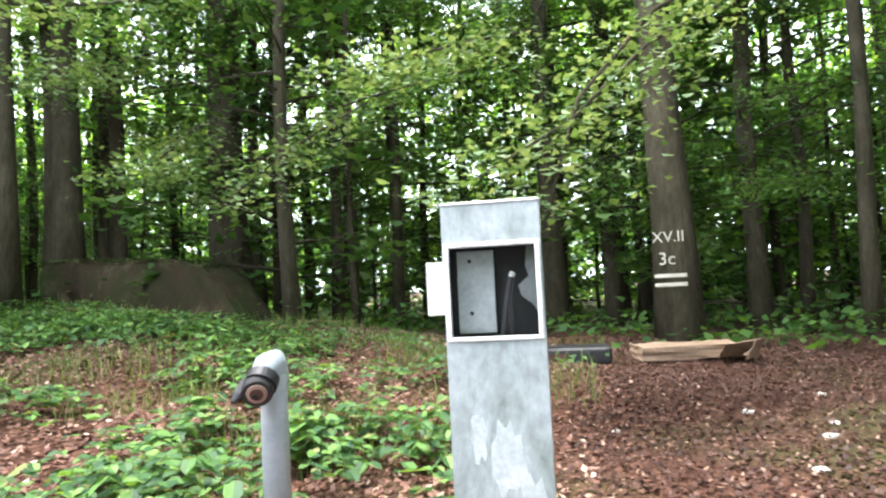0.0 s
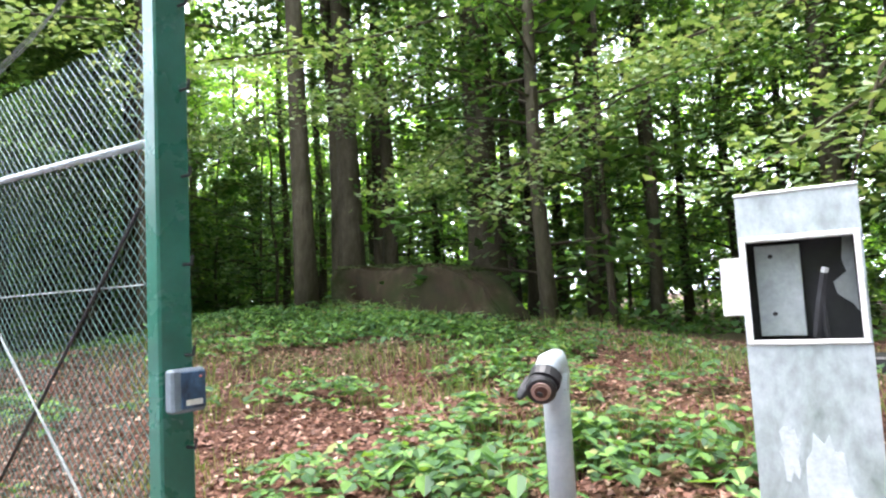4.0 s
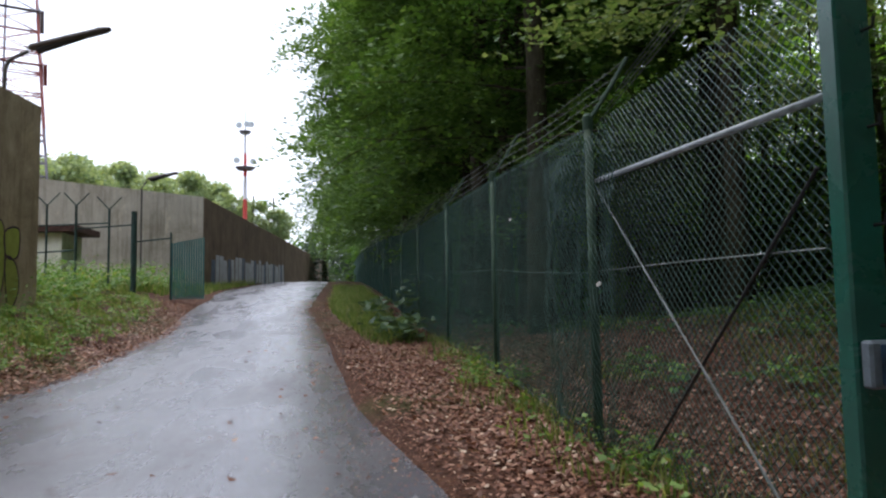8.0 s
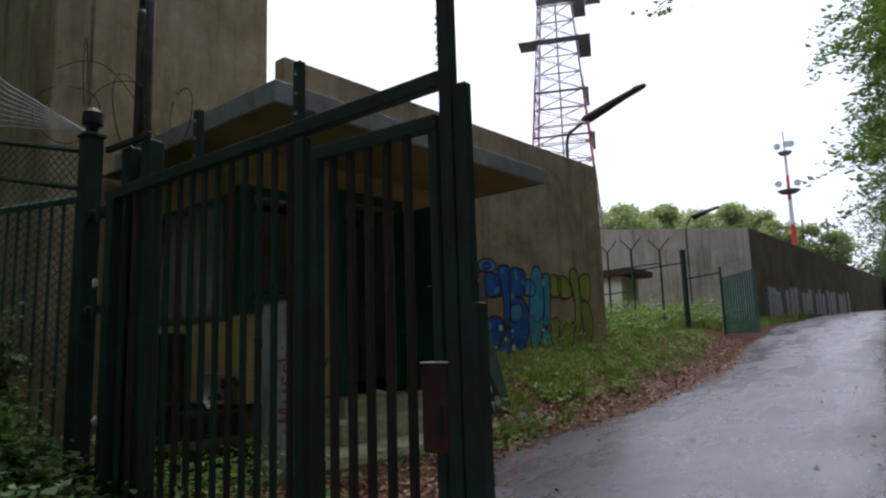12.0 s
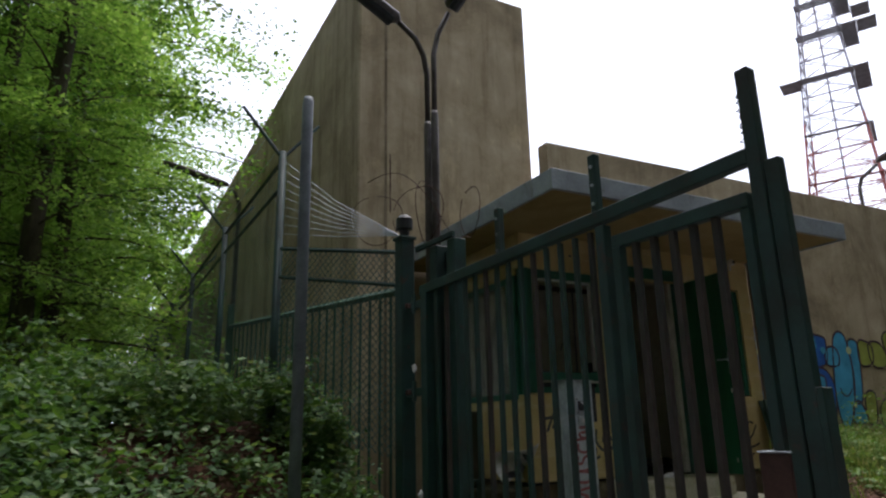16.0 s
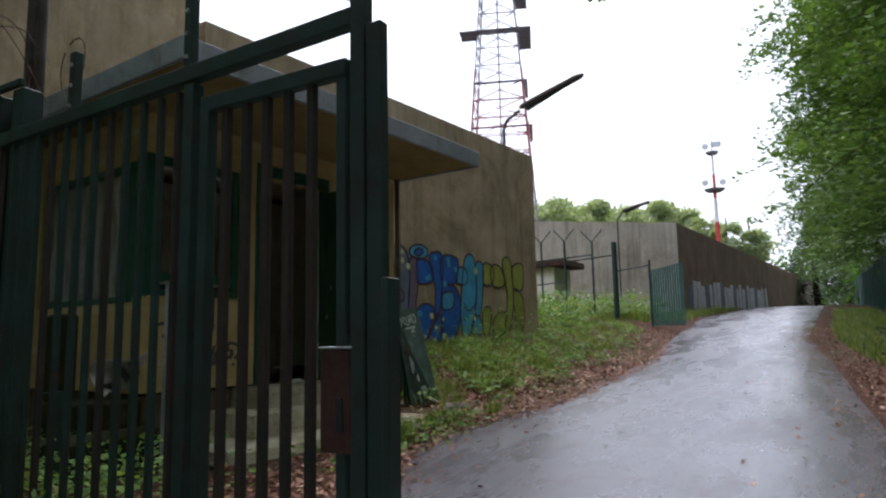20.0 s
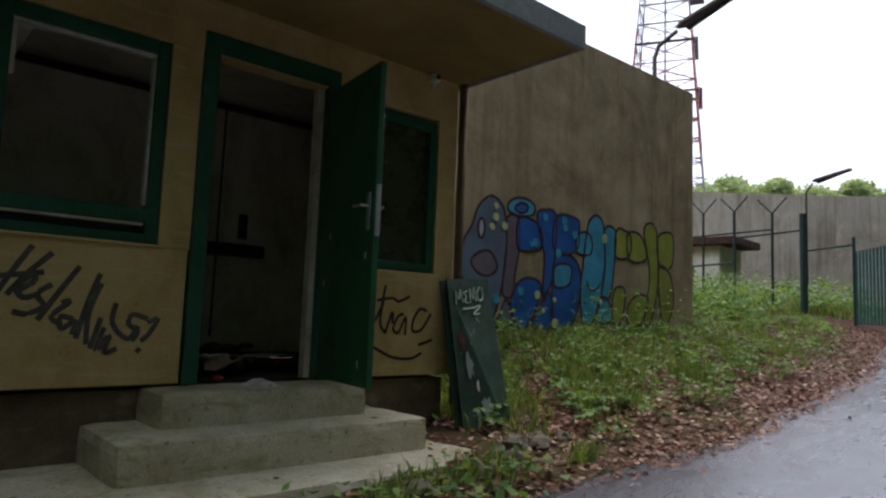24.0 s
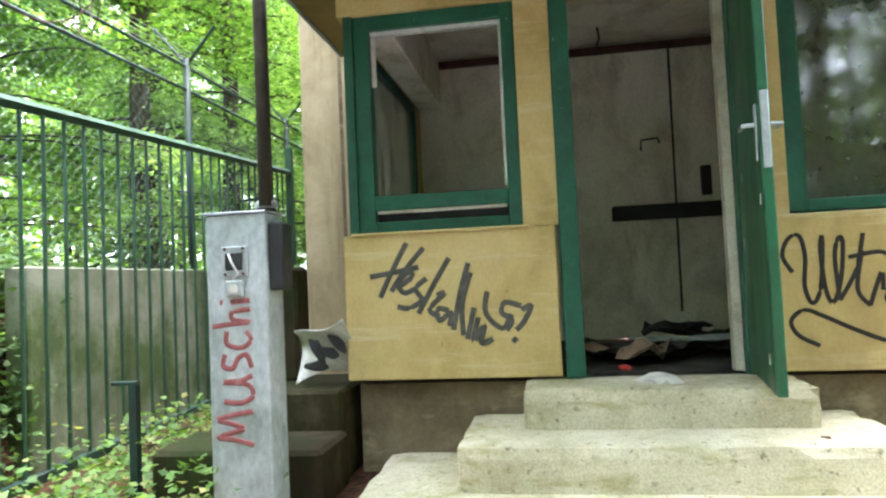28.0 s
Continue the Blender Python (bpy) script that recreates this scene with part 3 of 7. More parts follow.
# ---- trees ----
def make_crown(seed, base, top, radius, limbs, per, size, mat, droop=0.1, sd=0.34, layer=0.13):
    r = np.random.default_rng(seed)
    pts, bm = [], bmesh.new()
    for k in range(limbs):
        f = (k + r.uniform(0, 1)) / limbs
        z, a = base + (top - base) * f, k * 2.4 + r.uniform(-0.5, 0.5)
        ln = radius * (0.55 + 0.6 * r.uniform()) * (1.0 - 0.55 * max(0, f - 0.55) / 0.45)
        rise = r.uniform(-0.05, 0.35) + 0.5 * f
        s = np.linspace(0, 1, 6)
        bend = a + 0.5 * r.normal() * s * s
        line = np.stack([np.cos(bend) * ln * s, np.sin(bend) * ln * s, z + ln * (rise * s - (rise * 0.6 + droop) * s**2)], -1)
        tube([tuple(p) for p in line], [0.02 * (1 - 0.85 * q) + 0.003 for q in s], 4, bm, cap=False)
        t = r.uniform(0.25, 1.05, per) ** 0.8
        c = np.stack([np.interp(t, s, line[:, j]) for j in range(3)], -1)
        wide = sd * ln / 2.4 * (1.2 - 0.6 * t)
        c += np.stack([r.normal(0, 1, per) * wide, r.normal(0, 1, per) * wide, r.normal(0, layer, per) - 2 * layer * np.abs(r.normal(0, 1, per)) * wide], -1)
        if layer < 0.1:
            # flat fans of leaves on drooping twigs, stacked in tiers
            tw = per // 28
            root = np.stack([np.interp(r.uniform(0.2, 1, tw) ** 0.5, s, line[:, j]) for j in range(3)], -1) + r.normal(0, 0.3, (tw, 3)) * np.array([1, 1, 0.5])
            da = bend[-1] + r.normal(0, 0.9, tw)
            length = r.uniform(0.4, 0.95, tw)
            q = r.uniform(0.05, 1, (tw, 28))
            wide = 0.2 * (1.1 - 0.75 * q)
            fx = np.stack([root[:, None, 0] + np.cos(da)[:, None] * length[:, None] * q, root[:, None, 1] + np.sin(da)[:, None] * length[:, None] * q, root[:, None, 2] - 0.6 * length[:, None] * q**1.6], -1)
            fx += np.stack([r.normal(0, 1, (tw, 28)) * wide, r.normal(0, 1, (tw, 28)) * wide, r.normal(0, 0.025, (tw, 28))], -1)
            c = fx.reshape(-1, 3)
        pts.append(c)
    leaves = leaf_quads(np.concatenate(pts), size, r, 0.55 if layer > 0.1 else 0.72)
    return quads_mesh("crown", leaves, mat), mesh_of("limb", bm, M_BARK)


CROWNS = [make_crown(11 + k, 1.6 + 0.5 * (k % 3), 11, 3.0, 36, 420, 0.085, M_LEAF) for k in range(5)]
EDGE = [make_crown(71 + k, 3.2, 13, 3.5, 58, 840, 0.125, M_SPRAY, 0.42, 0.45, 0.05) for k in range(3)]
EDGEW = [make_crown(81 + k, 0.9, 12, 3.4, 56, 560, 0.092, M_LEAF_W, 0.25, 0.24) for k in range(3)]
HIGH = [make_crown(31 + k, 4.5, 13, 3.4, 26, 300, 0.13, M_LEAF) for k in range(3)]
TALL = [make_crown(151 + k, 6.0, 19, 4.2, 34, 260, 0.17, M_LEAF) for k in range(2)]
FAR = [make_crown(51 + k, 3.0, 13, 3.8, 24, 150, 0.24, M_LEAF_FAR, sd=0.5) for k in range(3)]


def make_trunk(seed, r, h):
    q = np.random.default_rng(seed)
    bm, n = bmesh.new(), 12
    a, c = q.uniform(0, 6.3), q.uniform(0.1, 0.35)
    pts = [(c * math.cos(a) * (k / n) ** 2 * 1.5 + 0.05 * math.sin(k * 1.3 + a), c * math.sin(a) * (k / n) ** 2 * 1.5, -0.35 + (h + 0.35) * k / n) for k in range(n + 1)]
    rad = [r * (1.0 - 0.62 * k / n) * (1 + (0.35 if k == 0 else 0.12 if k == 1 else 0)) for k in range(n + 1)]
    tube(pts, rad, 10, bm)
    return mesh_of("trunk", bm, M_BARK, True)


TRUNKS = {}


def tree(x, y, r, h, crown, turn, scale=1.0, label="tall beech with a dark slim trunk and layered green leaves", group="forest trees"):
    root = thing("tree", label, "tree", pose(x, y, float(ground_z(x, y)), 0, 0, turn), group)
    key = (round(r * 20), round(h))
    if key not in TRUNKS:
        TRUNKS[key] = make_trunk(len(TRUNKS) + 5, max(0.05, round(r * 20) / 20), h)
    for name, data in (("trunk", TRUNKS[key]), ("limb", crown[1]), ("crown", crown[0])):
        ob = new(name, data)
        ob.parent = root
        if name != "trunk":
            ob.scale = (scale, scale, scale)
            tagged(ob, kind="stuff")
    return root


TREES = [(2.2, -11.9, 0.15), (2.4, -13.1, 0.18), (4.0, -15.7, 0.17), (3.2, -15.1, 0.17), (4.9, -18.9, 0.12), (0.9, -14.9, 0.28), (2.3, -18.2, 0.13), (0.9, -16.7, 0.18), (2.6, -21.4, 0.13), (-0.3, -17.2, 0.14), (-0.8, -18.4, 0.09), (-1.1, -19.6, 0.08), (-1.6, -21.8, 0.1), (-3.0, -20.0, 0.1), (-4.1, -17.1, 0.22), (-4.0, -21.1, 0.12), (-5.1, -18.1, 0.14), (-6.0, -21.1, 0.11), (-5.88, -14.1, 0.24), (-7.2, -15.9, 0.17), (-8.1, -16.8, 0.12), (-8.3, -14.6, 0.1), (5.45, -8.05, 0.21), (8.8, -7.8, 0.18), (3.4, -13.9, 0.16), (4.4, -10.8, 0.13), (9.4, -9.1, 0.28), (10.7, -8.0, 0.25)]
rng = np.random.default_rng(8)
placed = []
# front trees carry tall crowns out of view, added to shade lane and house
for k, (x, y, r) in enumerate(TREES):
    edge = y > -15 and k not in (22, 23, 24)
    tree(x, y, r, 20 if edge else 14, TALL[k % 2] if edge else CROWNS[k % 5] if k % 3 else HIGH[k % 3], rng.uniform(0, 360), rng.uniform(0.85, 1.1))
    placed.append((x, y))
# the wood goes on behind and beside the ones that stand in front
while len(placed) < 62:
    x, y = rng.uniform(-24, 36), rng.uniform(-28, -9.6)
    if any((x - a) ** 2 + (y - c) ** 2 < 4.2 for a, c in placed) or (-7.5 < x < -2 and y > -13.5) or (-2 < x < 5 and y > -12.5):
        continue
    placed.append((x, y))
    near = math.hypot(x + 5, y + 5)
    tree(x, y, rng.uniform(0.08, 0.2), 14, CROWNS[len(placed) % 5] if near < 17 else FAR[len(placed) % 3], rng.uniform(0, 360), rng.uniform(0.8, 1.1))
# tall ones added out of view on the western side, to shade the path
for k, (x, y) in enumerate(((-9.9, -9.2), (-9.6, -7.3), (-12.5, -11))):
    tree(x, y, 0.2, 20, TALL[k % 2], 50 * k, 1.0)
    placed.append((x, y))
# more of the wood south of the lane
for k in range(34):
    x, y = rng.uniform(14, 58), rng.uniform(-26, -10.5)
    tree(x, y, rng.uniform(0.1, 0.2), 14, CROWNS[k % 5], rng.uniform(0, 360), rng.uniform(0.9, 1.15))
# overhanging row behind the fence
for k, x in enumerate((8.3, 10.3, 12.5, 16, 20, 24.5, 30, 36, 44, 54)):
    tree(x, -8.2 - 0.4 * (k % 2) + 0.3 * (k > 2) + 0.5 * (k > 4), 0.17, 14, EDGE[k % 3], 77 * k, 1.08 + 0.02 * min(k, 6), "beech whose leafy branches hang over the wire fence")
# second row added behind, to shade the wood under the front boughs
for k, x in enumerate((11.2, 14.5, 18.5, 23, 28, 34, 41)):
    tree(x, -11.4 - 0.5 * (k % 2), 0.19, 14, EDGE[(k + 1) % 3], 101 * k, 1.05, "beech with spreading boughs in the second row")
# tall old beeches added behind them to shade the lane's southern side
for k, (x, y) in enumerate(((6.6, -12.2), (9.2, -13.4), (12.4, -14.2), (16.2, -14.6), (20.6, -15), (-7.6, -25.5), (1.4, -25.4), (-11.6, -22.5))):
    tree(x, y, 0.24, 24, TALL[k % 2], 83 * k, 1.3, "tall old beech added behind the front row, its high crown for shade")
    placed.append((x, y))
# unseen wood added over the lane to the west, behind the walk, for shade
for k, (x, y) in enumerate(((-15.4, -9.6), (-16.6, -6.9), (-19.5, -4.4), (-16.2, -1.2), (-14.6, 1.4), (-18.4, 2.2), (-21, -8.4), (-22.4, -1.4), (-13.2, 4.6))):
    tree(x, y, 0.19, 20, EDGE[k % 3], 47 * k, 1.4, "unseen beech added at the western end of the lane for shade", "western trees")
    placed.append((x, y))
# trees beyond the western fence
for k in range(26):
    x, y = rng.uniform(-22, -4.6), rng.uniform(5, 30)
    if math.hypot(x + 5, y + 4) < 9:
        continue
    tree(x, y, rng.uniform(0.08, 0.16), 14, CROWNS[k % 5] if y < 15 else FAR[k % 3], rng.uniform(0, 360), rng.uniform(0.85, 1.1), "leafy beech behind the western fence", "western trees")
for k, (x, y) in enumerate(((-6.6, 4.4), (-5.7, 6.9), (-5.1, 10.2), (-4.8, 14.8), (-8.6, 6.6), (-3.9, 16.2), (-4.6, 13.8), (-16, 15), (-4.3, 18.2), (-3.8, 22.5), (-3.2, 27), (-6, 18), (-5.5, 24), (-4.7, 7.6), (-4.3, 12.2), (-4.9, 16.6))):
    tree(x, y, 0.13, 14, EDGEW[k % 3], 61 * k, 0.8 + 0.04 * min(k, 6), "leafy beech behind the western fence", "western trees")
# slim dark poles of the wood, whose crowns are all high up
POLES = [make_crown(131 + k, 5.5, 14, 2.0, 14, 90, 0.15, M_LEAF_FAR) for k in range(2)]
k = 0
while k < 62:
    x, y = rng.uniform(-20, 16), rng.uniform(-29, -14)
    if any((x - a) ** 2 + (y - c) ** 2 < 0.8 for a, c in placed):
        continue
    placed.append((x, y))
    k += 1
    tree(x, y, rng.uniform(0.05, 0.11), 15, POLES[k % 2], rng.uniform(0, 360), rng.uniform(0.8, 1.1), "slim dark beech pole deep in the wood", "forest poles")
def round_crown(seed, r, h, z0, n, size, mat):
    """A full crown of many small lobes."""
    q = np.random.default_rng(seed)
    pts = []
    for _ in range(26):
        a, e, f = q.uniform(0, 6.283), q.uniform(-0.5, 1.0), q.uniform(0.45, 0.85)
        c = np.array([math.cos(a) * math.sqrt(1 - max(e, 0) ** 2) * r * f, math.sin(a) * math.sqrt(1 - max(e, 0) ** 2) * r * f, z0 + h * 0.5 + e * h * 0.42])
        d = q.normal(0, 1, (n, 3))
        d /= np.linalg.norm(d, axis=1, keepdims=True)
        pts.append(c + d * np.array([1, 1, 0.8]) * r * q.uniform(0.2, 0.46) * q.uniform(0.35, 1.1, n)[:, None])
    bm = tube([(0, 0, z0 - 1), (0, 0, z0 + h * 0.7)], [0.12, 0.03], 5)
    return quads_mesh("crown", leaf_quads(np.concatenate(pts), size, q, 0.3, 0.8), mat), mesh_of("limb", bm, M_BARK)


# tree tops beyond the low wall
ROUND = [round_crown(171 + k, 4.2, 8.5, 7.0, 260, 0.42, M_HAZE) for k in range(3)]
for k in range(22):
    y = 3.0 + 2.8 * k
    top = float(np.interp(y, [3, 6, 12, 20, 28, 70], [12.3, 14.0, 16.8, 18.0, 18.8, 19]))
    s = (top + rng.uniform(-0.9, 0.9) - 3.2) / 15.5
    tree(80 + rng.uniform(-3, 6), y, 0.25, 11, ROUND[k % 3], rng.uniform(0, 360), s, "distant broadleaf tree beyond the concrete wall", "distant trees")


# ---- wire fence beside the lane ----
def mesh_panel(x0, x1, z0, z1, pitch=0.06, r=0.0025):
    """Chain link: crossing diagonal wires in the plane y = 0, clipped to the panel."""
    bm = bmesh.new()
    for sgn in (1, -1):
        c = -(z1 - z0)
        while c < x1 - x0:
            a, d = max(0.0, c), min(x1 - x0, c + z1 - z0)
            if d - a > 0.01:
                za, zd = z0 + (a - c), z0 + (d - c)
                p = [(x0 + a, 0.002 * sgn, za), (x0 + d, 0.002 * sgn, zd)]
                if sgn < 0:
                    p = [(x0 + x1 - q[0], q[1], q[2]) for q in p]
                tube(p, r, 3, bm, cap=False)
            c += pitch
    return bm


def fence_bay(x0, x1):
    """One bay: post at x0, netting to x1, barbed wires on a slanting arm."""
    za, zb = float(ground_z(x0, FENCE_Y)), float(ground_z(x1, FENCE_Y))
    root = thing("fence_bay", "green chain-link fence bay with a barbed wire arm on its post", "fence", pose(x0, FENCE_Y, za), "fence bays beside the lane")
    w, g = x1 - x0, zb - za
    part("post", tube([(0, 0, -0.3), (0, 0, 1.88)], 0.027, 10), M_FPOST, root, smooth=True)
    part("post_cap", tube([(0, 0, 1.85), (0, 0, 1.93), (0, 0, 1.95)], [0.032, 0.032, 0.02], 10), M_FPOST, root)
    part("arm", tube([(0, 0, 1.9), (0, -0.14, 2.1), (0, -0.26, 2.3)], 0.014, 6), M_FPOST, root)
    bm = mesh_panel(0.03, w, 0.03, 1.88, 0.05, 0.0022)
    bmesh.ops.transform(bm, matrix=Matrix(((1, 0, 0, 0), (0, 1, 0, 0), (g / w, 0, 1, 0), (0, 0, 0, 1))), verts=bm.verts[:])
    part("netting", bm, M_WIRE, root)
    for z in (0.06, 1.0, 1.86):
        part("tension_wire", tube([(0, 0, z), (w / 2, 0, z + g / 2 - 0.012), (w, 0, z + g)], 0.003, 4), M_WIRE, root)
    for k in range(4):
        y, z = -0.05 - 0.065 * k, 1.97 + 0.105 * k
        bm = tube([(0, y, z), (w * 0.5, y, z + g / 2 - 0.03), (w, y, z + g)], 0.003, 4)
        for q in np.arange(0.12, w, 0.16):
            s = z + g * q / w - 0.03 * (1 - abs(2 * q / w - 1))
            tube([(q - 0.012, y - 0.01, s - 0.012), (q + 0.012, y + 0.01, s + 0.012)], 0.002, 3, bm)
        part("barbed_wire", bm, M_WIREGREY, root)
    return root


FENCE_Y = -6.32
FENCE_X = [-1.1, 1.38, 4.15, 7.4, 10.7, 13.9, 17, 20, 23, 26, 29.5, 33, 37, 41, 46, 52, 58]
for a, c in zip(FENCE_X, FENCE_X[1:]):
    fence_bay(a, c)

# stout square gate post with a control box, and the braced bay beside it
post = thing("gate_post", "tall teal green square steel gate post with wire hooks", "post", pose(-2.99, -6.41, 0))
part("shaft", box(-0.062, 0.014, -0.062, 0.062, -0.3, 3.4, 0.008), M_POST, post)
for k in range(9):
    z = 0.55 + 0.3 * k
    part("hook", tube([(-0.06, -0.03, z), (-0.1, -0.035, z), (-0.105, -0.035, z + 0.03)], 0.006, 5), M_BLACK, post)
part("brace_lug", box(0.012, 0.06, -0.03, 0.03, 1.75, 1.8, 0.004), M_GALV, post)
ctl = thing("control_box", "small dark blue key switch box fixed to a post", "switch box", pose(-3.052, -6.435, 0.668))
part("housing", box(-0.045, 0, -0.05, 0.075, 0, 0.14, 0.008), M_BOXSIDE, ctl)
part("front_plate", box(-0.052, -0.044, -0.044, 0.044, 0.012, 0.13, 0.002), M_BLUE, ctl, "worn dark blue front plate")
part("red_knob", box(-0.058, -0.051, -0.028, -0.018, 0.108, 0.116, 0.002), M_REDDULL, ctl)
part("label_bar", box(-0.054, -0.051, -0.03, 0.03, 0.022, 0.04), M_PAPER, ctl)
bay = thing("braced_fence_bay", "green chain-link bay with a galvanised top rail and crossed braces", "fence", pose(-2.93, -6.37, 0))
part("netting", mesh_panel(-0.045, 1.82, 0.05, 1.98, 0.046, 0.0021), M_WIRE_NEAR, bay)
part("top_rail", tube([(-0.045, 0, 1.57), (1.8, 0.02, 1.63)], 0.015, 8), M_GREYPOLE, bay, "galvanised tube rail", True)
part("brace", tube([(1.82, 0.02, 1.6), (0.25, 0.02, 0.22), (0.1, 0.02, 0.02)], 0.0055, 6), M_WIREGREY, bay)
part("brace", tube([(0.0, 0.01, 1.35), (1.45, 0.01, 0.0)], 0.007, 6), M_BLACK, bay)
part("tension_wire", tube([(0, 0, 1.09), (0.9, 0, 1.1), (1.82, 0.02, 1.1)], 0.003, 4), M_WIREGREY, bay)
for k in range(4):
    y, z = -0.05 - 0.065 * k, 1.97 + 0.105 * k
    bm = tube([(1.83, y + 0.05, z), (0.9, y + 0.03, z + 0.2), (0, 0, z + 0.5)], 0.003, 4)
    part("barbed_wire", bm, M_WIREGREY, bay)

rag_net = thing("loose_netting", "crumpled second layer of green netting tied to the fence", "netting", pose(-1.1, -6.27, 0))
for x0, x1, ph in ((-0.42, 0.0, 0.0), (0.04, 0.75, 1.7)):
    bm = mesh_panel(x0, x1, 0.04, 1.86, 0.05, 0.0022)
    bmesh.ops.subdivide_edges(bm, edges=[e for e in bm.edges if e.calc_length() > 0.1], cuts=5)
    for w in bm.verts:
        w.co.y += 0.03 * math.sin(w.co.x * 9 + ph) * math.cos(w.co.z * 5 + ph) + 0.012 * math.sin(w.co.z * 23)
        w.co.x += 0.03 * math.sin(w.co.z * 3.1 + ph)
    part("netting", bm, M_WIRE, rag_net)
for x, z in ((-1.35, 1.02), (0.5, 1.6)):
    sc2 = thing("fence_scrap", "scrap of white plastic caught in the netting", "litter", pose(x, -6.25, z, 20, 40 * x, 30))
    part("scrap", box(-0.011, 0.011, -0.004, 0.004, -0.014, 0.014, 0.003), M_PAPER, sc2)

# ---- the gate leaf ----
gate = thing("gate_leaf", "closed green steel bar gate leaf with rusty bars", "gate", pose(-2.93, 0, 0))


def bar(y0, y1, z0, z1, name="bar", mat=None, d=0.02, bev=0.003):
    return part(name, box(-d, d, y0, y1, z0, z1, bev), mat or M_GATE, gate)


bar(-3.473, -3.419, 0.02, 2.26, "end_stile", d=0.025)
bar(-3.533, -3.477, 0.02, 1.885, "stop_post", d=0.02)
bar(-3.56, -3.535, 0.02, 1.1, "stop_plate", d=0.03)
bar(-1.19, -1.12, 0.05, 1.83, "hinge_stile", d=0.03)
bm = box(-0.025, 0.025, -3.42, -1.1, 1.825, 1.885, 0.003)
for w in bm.verts:
    w.co.z += 0.07 * (-1.1 - w.co.y) / 2.32
part("top_rail", bm, M_GATE, gate)
bar(-3.42, -1.12, 0.1, 0.16, "bottom_rail", d=0.025)
bar(-2.71, -2.655, 0.16, 1.86, "middle_stile", d=0.025)
bar(-3.4, -2.745, 1.74, 1.795, "wicket_top", d=0.022)
bar(-2.79, -2.745, 0.2, 1.74, "wicket_stile", d=0.022)
bar(-3.4, -3.36, 0.2, 1.74, "wicket_stile", d=0.018)
bar(-3.36, -2.79, 0.2, 0.25, "wicket_foot", d=0.02)
for k in range(14):
    y = -2.605 + 0.102 * k
    bar(y - 0.011, y + 0.011, 0.16, 1.85, mat=M_GATE if k % 4 else M_RUSTBAR, d=0.011, bev=0)
for y in (-2.861, -2.958, -3.053, -3.15, -3.25):
    bar(y - 0.013, y + 0.013, 0.25, 1.745, mat=M_RUSTBAR, d=0.013, bev=0)
for y, z in ((-2.66, 2.21), (-1.93, 2.165)):
    sa = bar(y - 0.022, y + 0.022, 1.89, z, "spike_arm", d=0.018)
    for dz in (0.06, 0.15, 0.24):
        part("bolt", tube([(-0.016, y, z - dz), (-0.026, y, z - dz)], 0.008, 6), M_GALV, sa)
lc = part("lock_case", box(-0.03, 0.025, -3.425, -3.31, 0.6, 0.9, 0.006), M_RUST, gate, "rust brown lock case")
part("keyhole_plate", box(-0.036, -0.029, -3.4, -3.372, 0.66, 0.76, 0.002), M_BLACK, lc)
part("lock_cap", box(-0.032, 0.026, -3.428, -3.307, 0.9, 0.906, 0.002), M_GALV, lc)
part("snagged_wire", tube([(-0.012, -3.417 + 0.014 * math.sin(2.3 * k) + 0.008 * math.cos(5.1 * k), 1.92 + 0.011 * k) for k in range(24)], 0.004, 4), M_BLACK, gate)
hp = thing("hinge_post", "dark green square gate post with a warning lamp on top", "post", pose(-2.93, -0.87, 0))
part("shaft", box(-0.05, 0.05, -0.05, 0.05, -0.2, 2.25, 0.006), M_GATE, hp)
part("cap_plate", box(-0.06, 0.06, -0.06, 0.06, 2.25, 2.27, 0.003), M_GATE, hp)
part("warning_lamp", tube([(0, 0, 2.27), (0, 0, 2.32), (0, 0, 2.33), (0, 0, 2.4), (0, 0, 2.43)], [0.03, 0.035, 0.058, 0.058, 0.03], 12), M_BLACK, hp)
for z in (0.35, 1.2, 1.75):
    hg = part("hinge", box(-0.02, 0.02, -0.25, -0.04, z, z + 0.05, 0.004), M_GATE, hp)
    part("hinge_pin", tube([(-0.024, -0.16, z - 0.03), (-0.024, -0.16, z + 0.09)], 0.014, 8), M_GATE, hg)
    part("hinge_nut", box(-0.05, -0.02, -0.12, -0.09, z + 0.01, z + 0.04, 0.004), M_RUST, hg)
gp = thing("road_pole", "plain grey round steel pole beside the lane", "pole", pose(-3.75, -1.13, 0.16))
part("shaft", tube([(0, 0, -0.4), (0, 0, 2.8), (0, 0, 2.83)], [0.034, 0.034, 0.028], 12), M_DKGREY, gp, smooth=True)

# ---- the guard house ----
house = thing("guard_house", "small ochre guard house with green windows and a flat canopy roof", "guard house", GB)


def hpart(name, bm, mat, label="", parent=None, smooth_it=False):
    return part(name, bm, mat, parent or house, label, smooth_it)


T = 0.12
hpart("plinth", box(-1.1, 2.02, 0.05, 1.86, -0.2, 0.5), M_PLINTH, "dark rendered plinth")
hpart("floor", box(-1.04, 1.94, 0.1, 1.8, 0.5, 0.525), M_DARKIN)
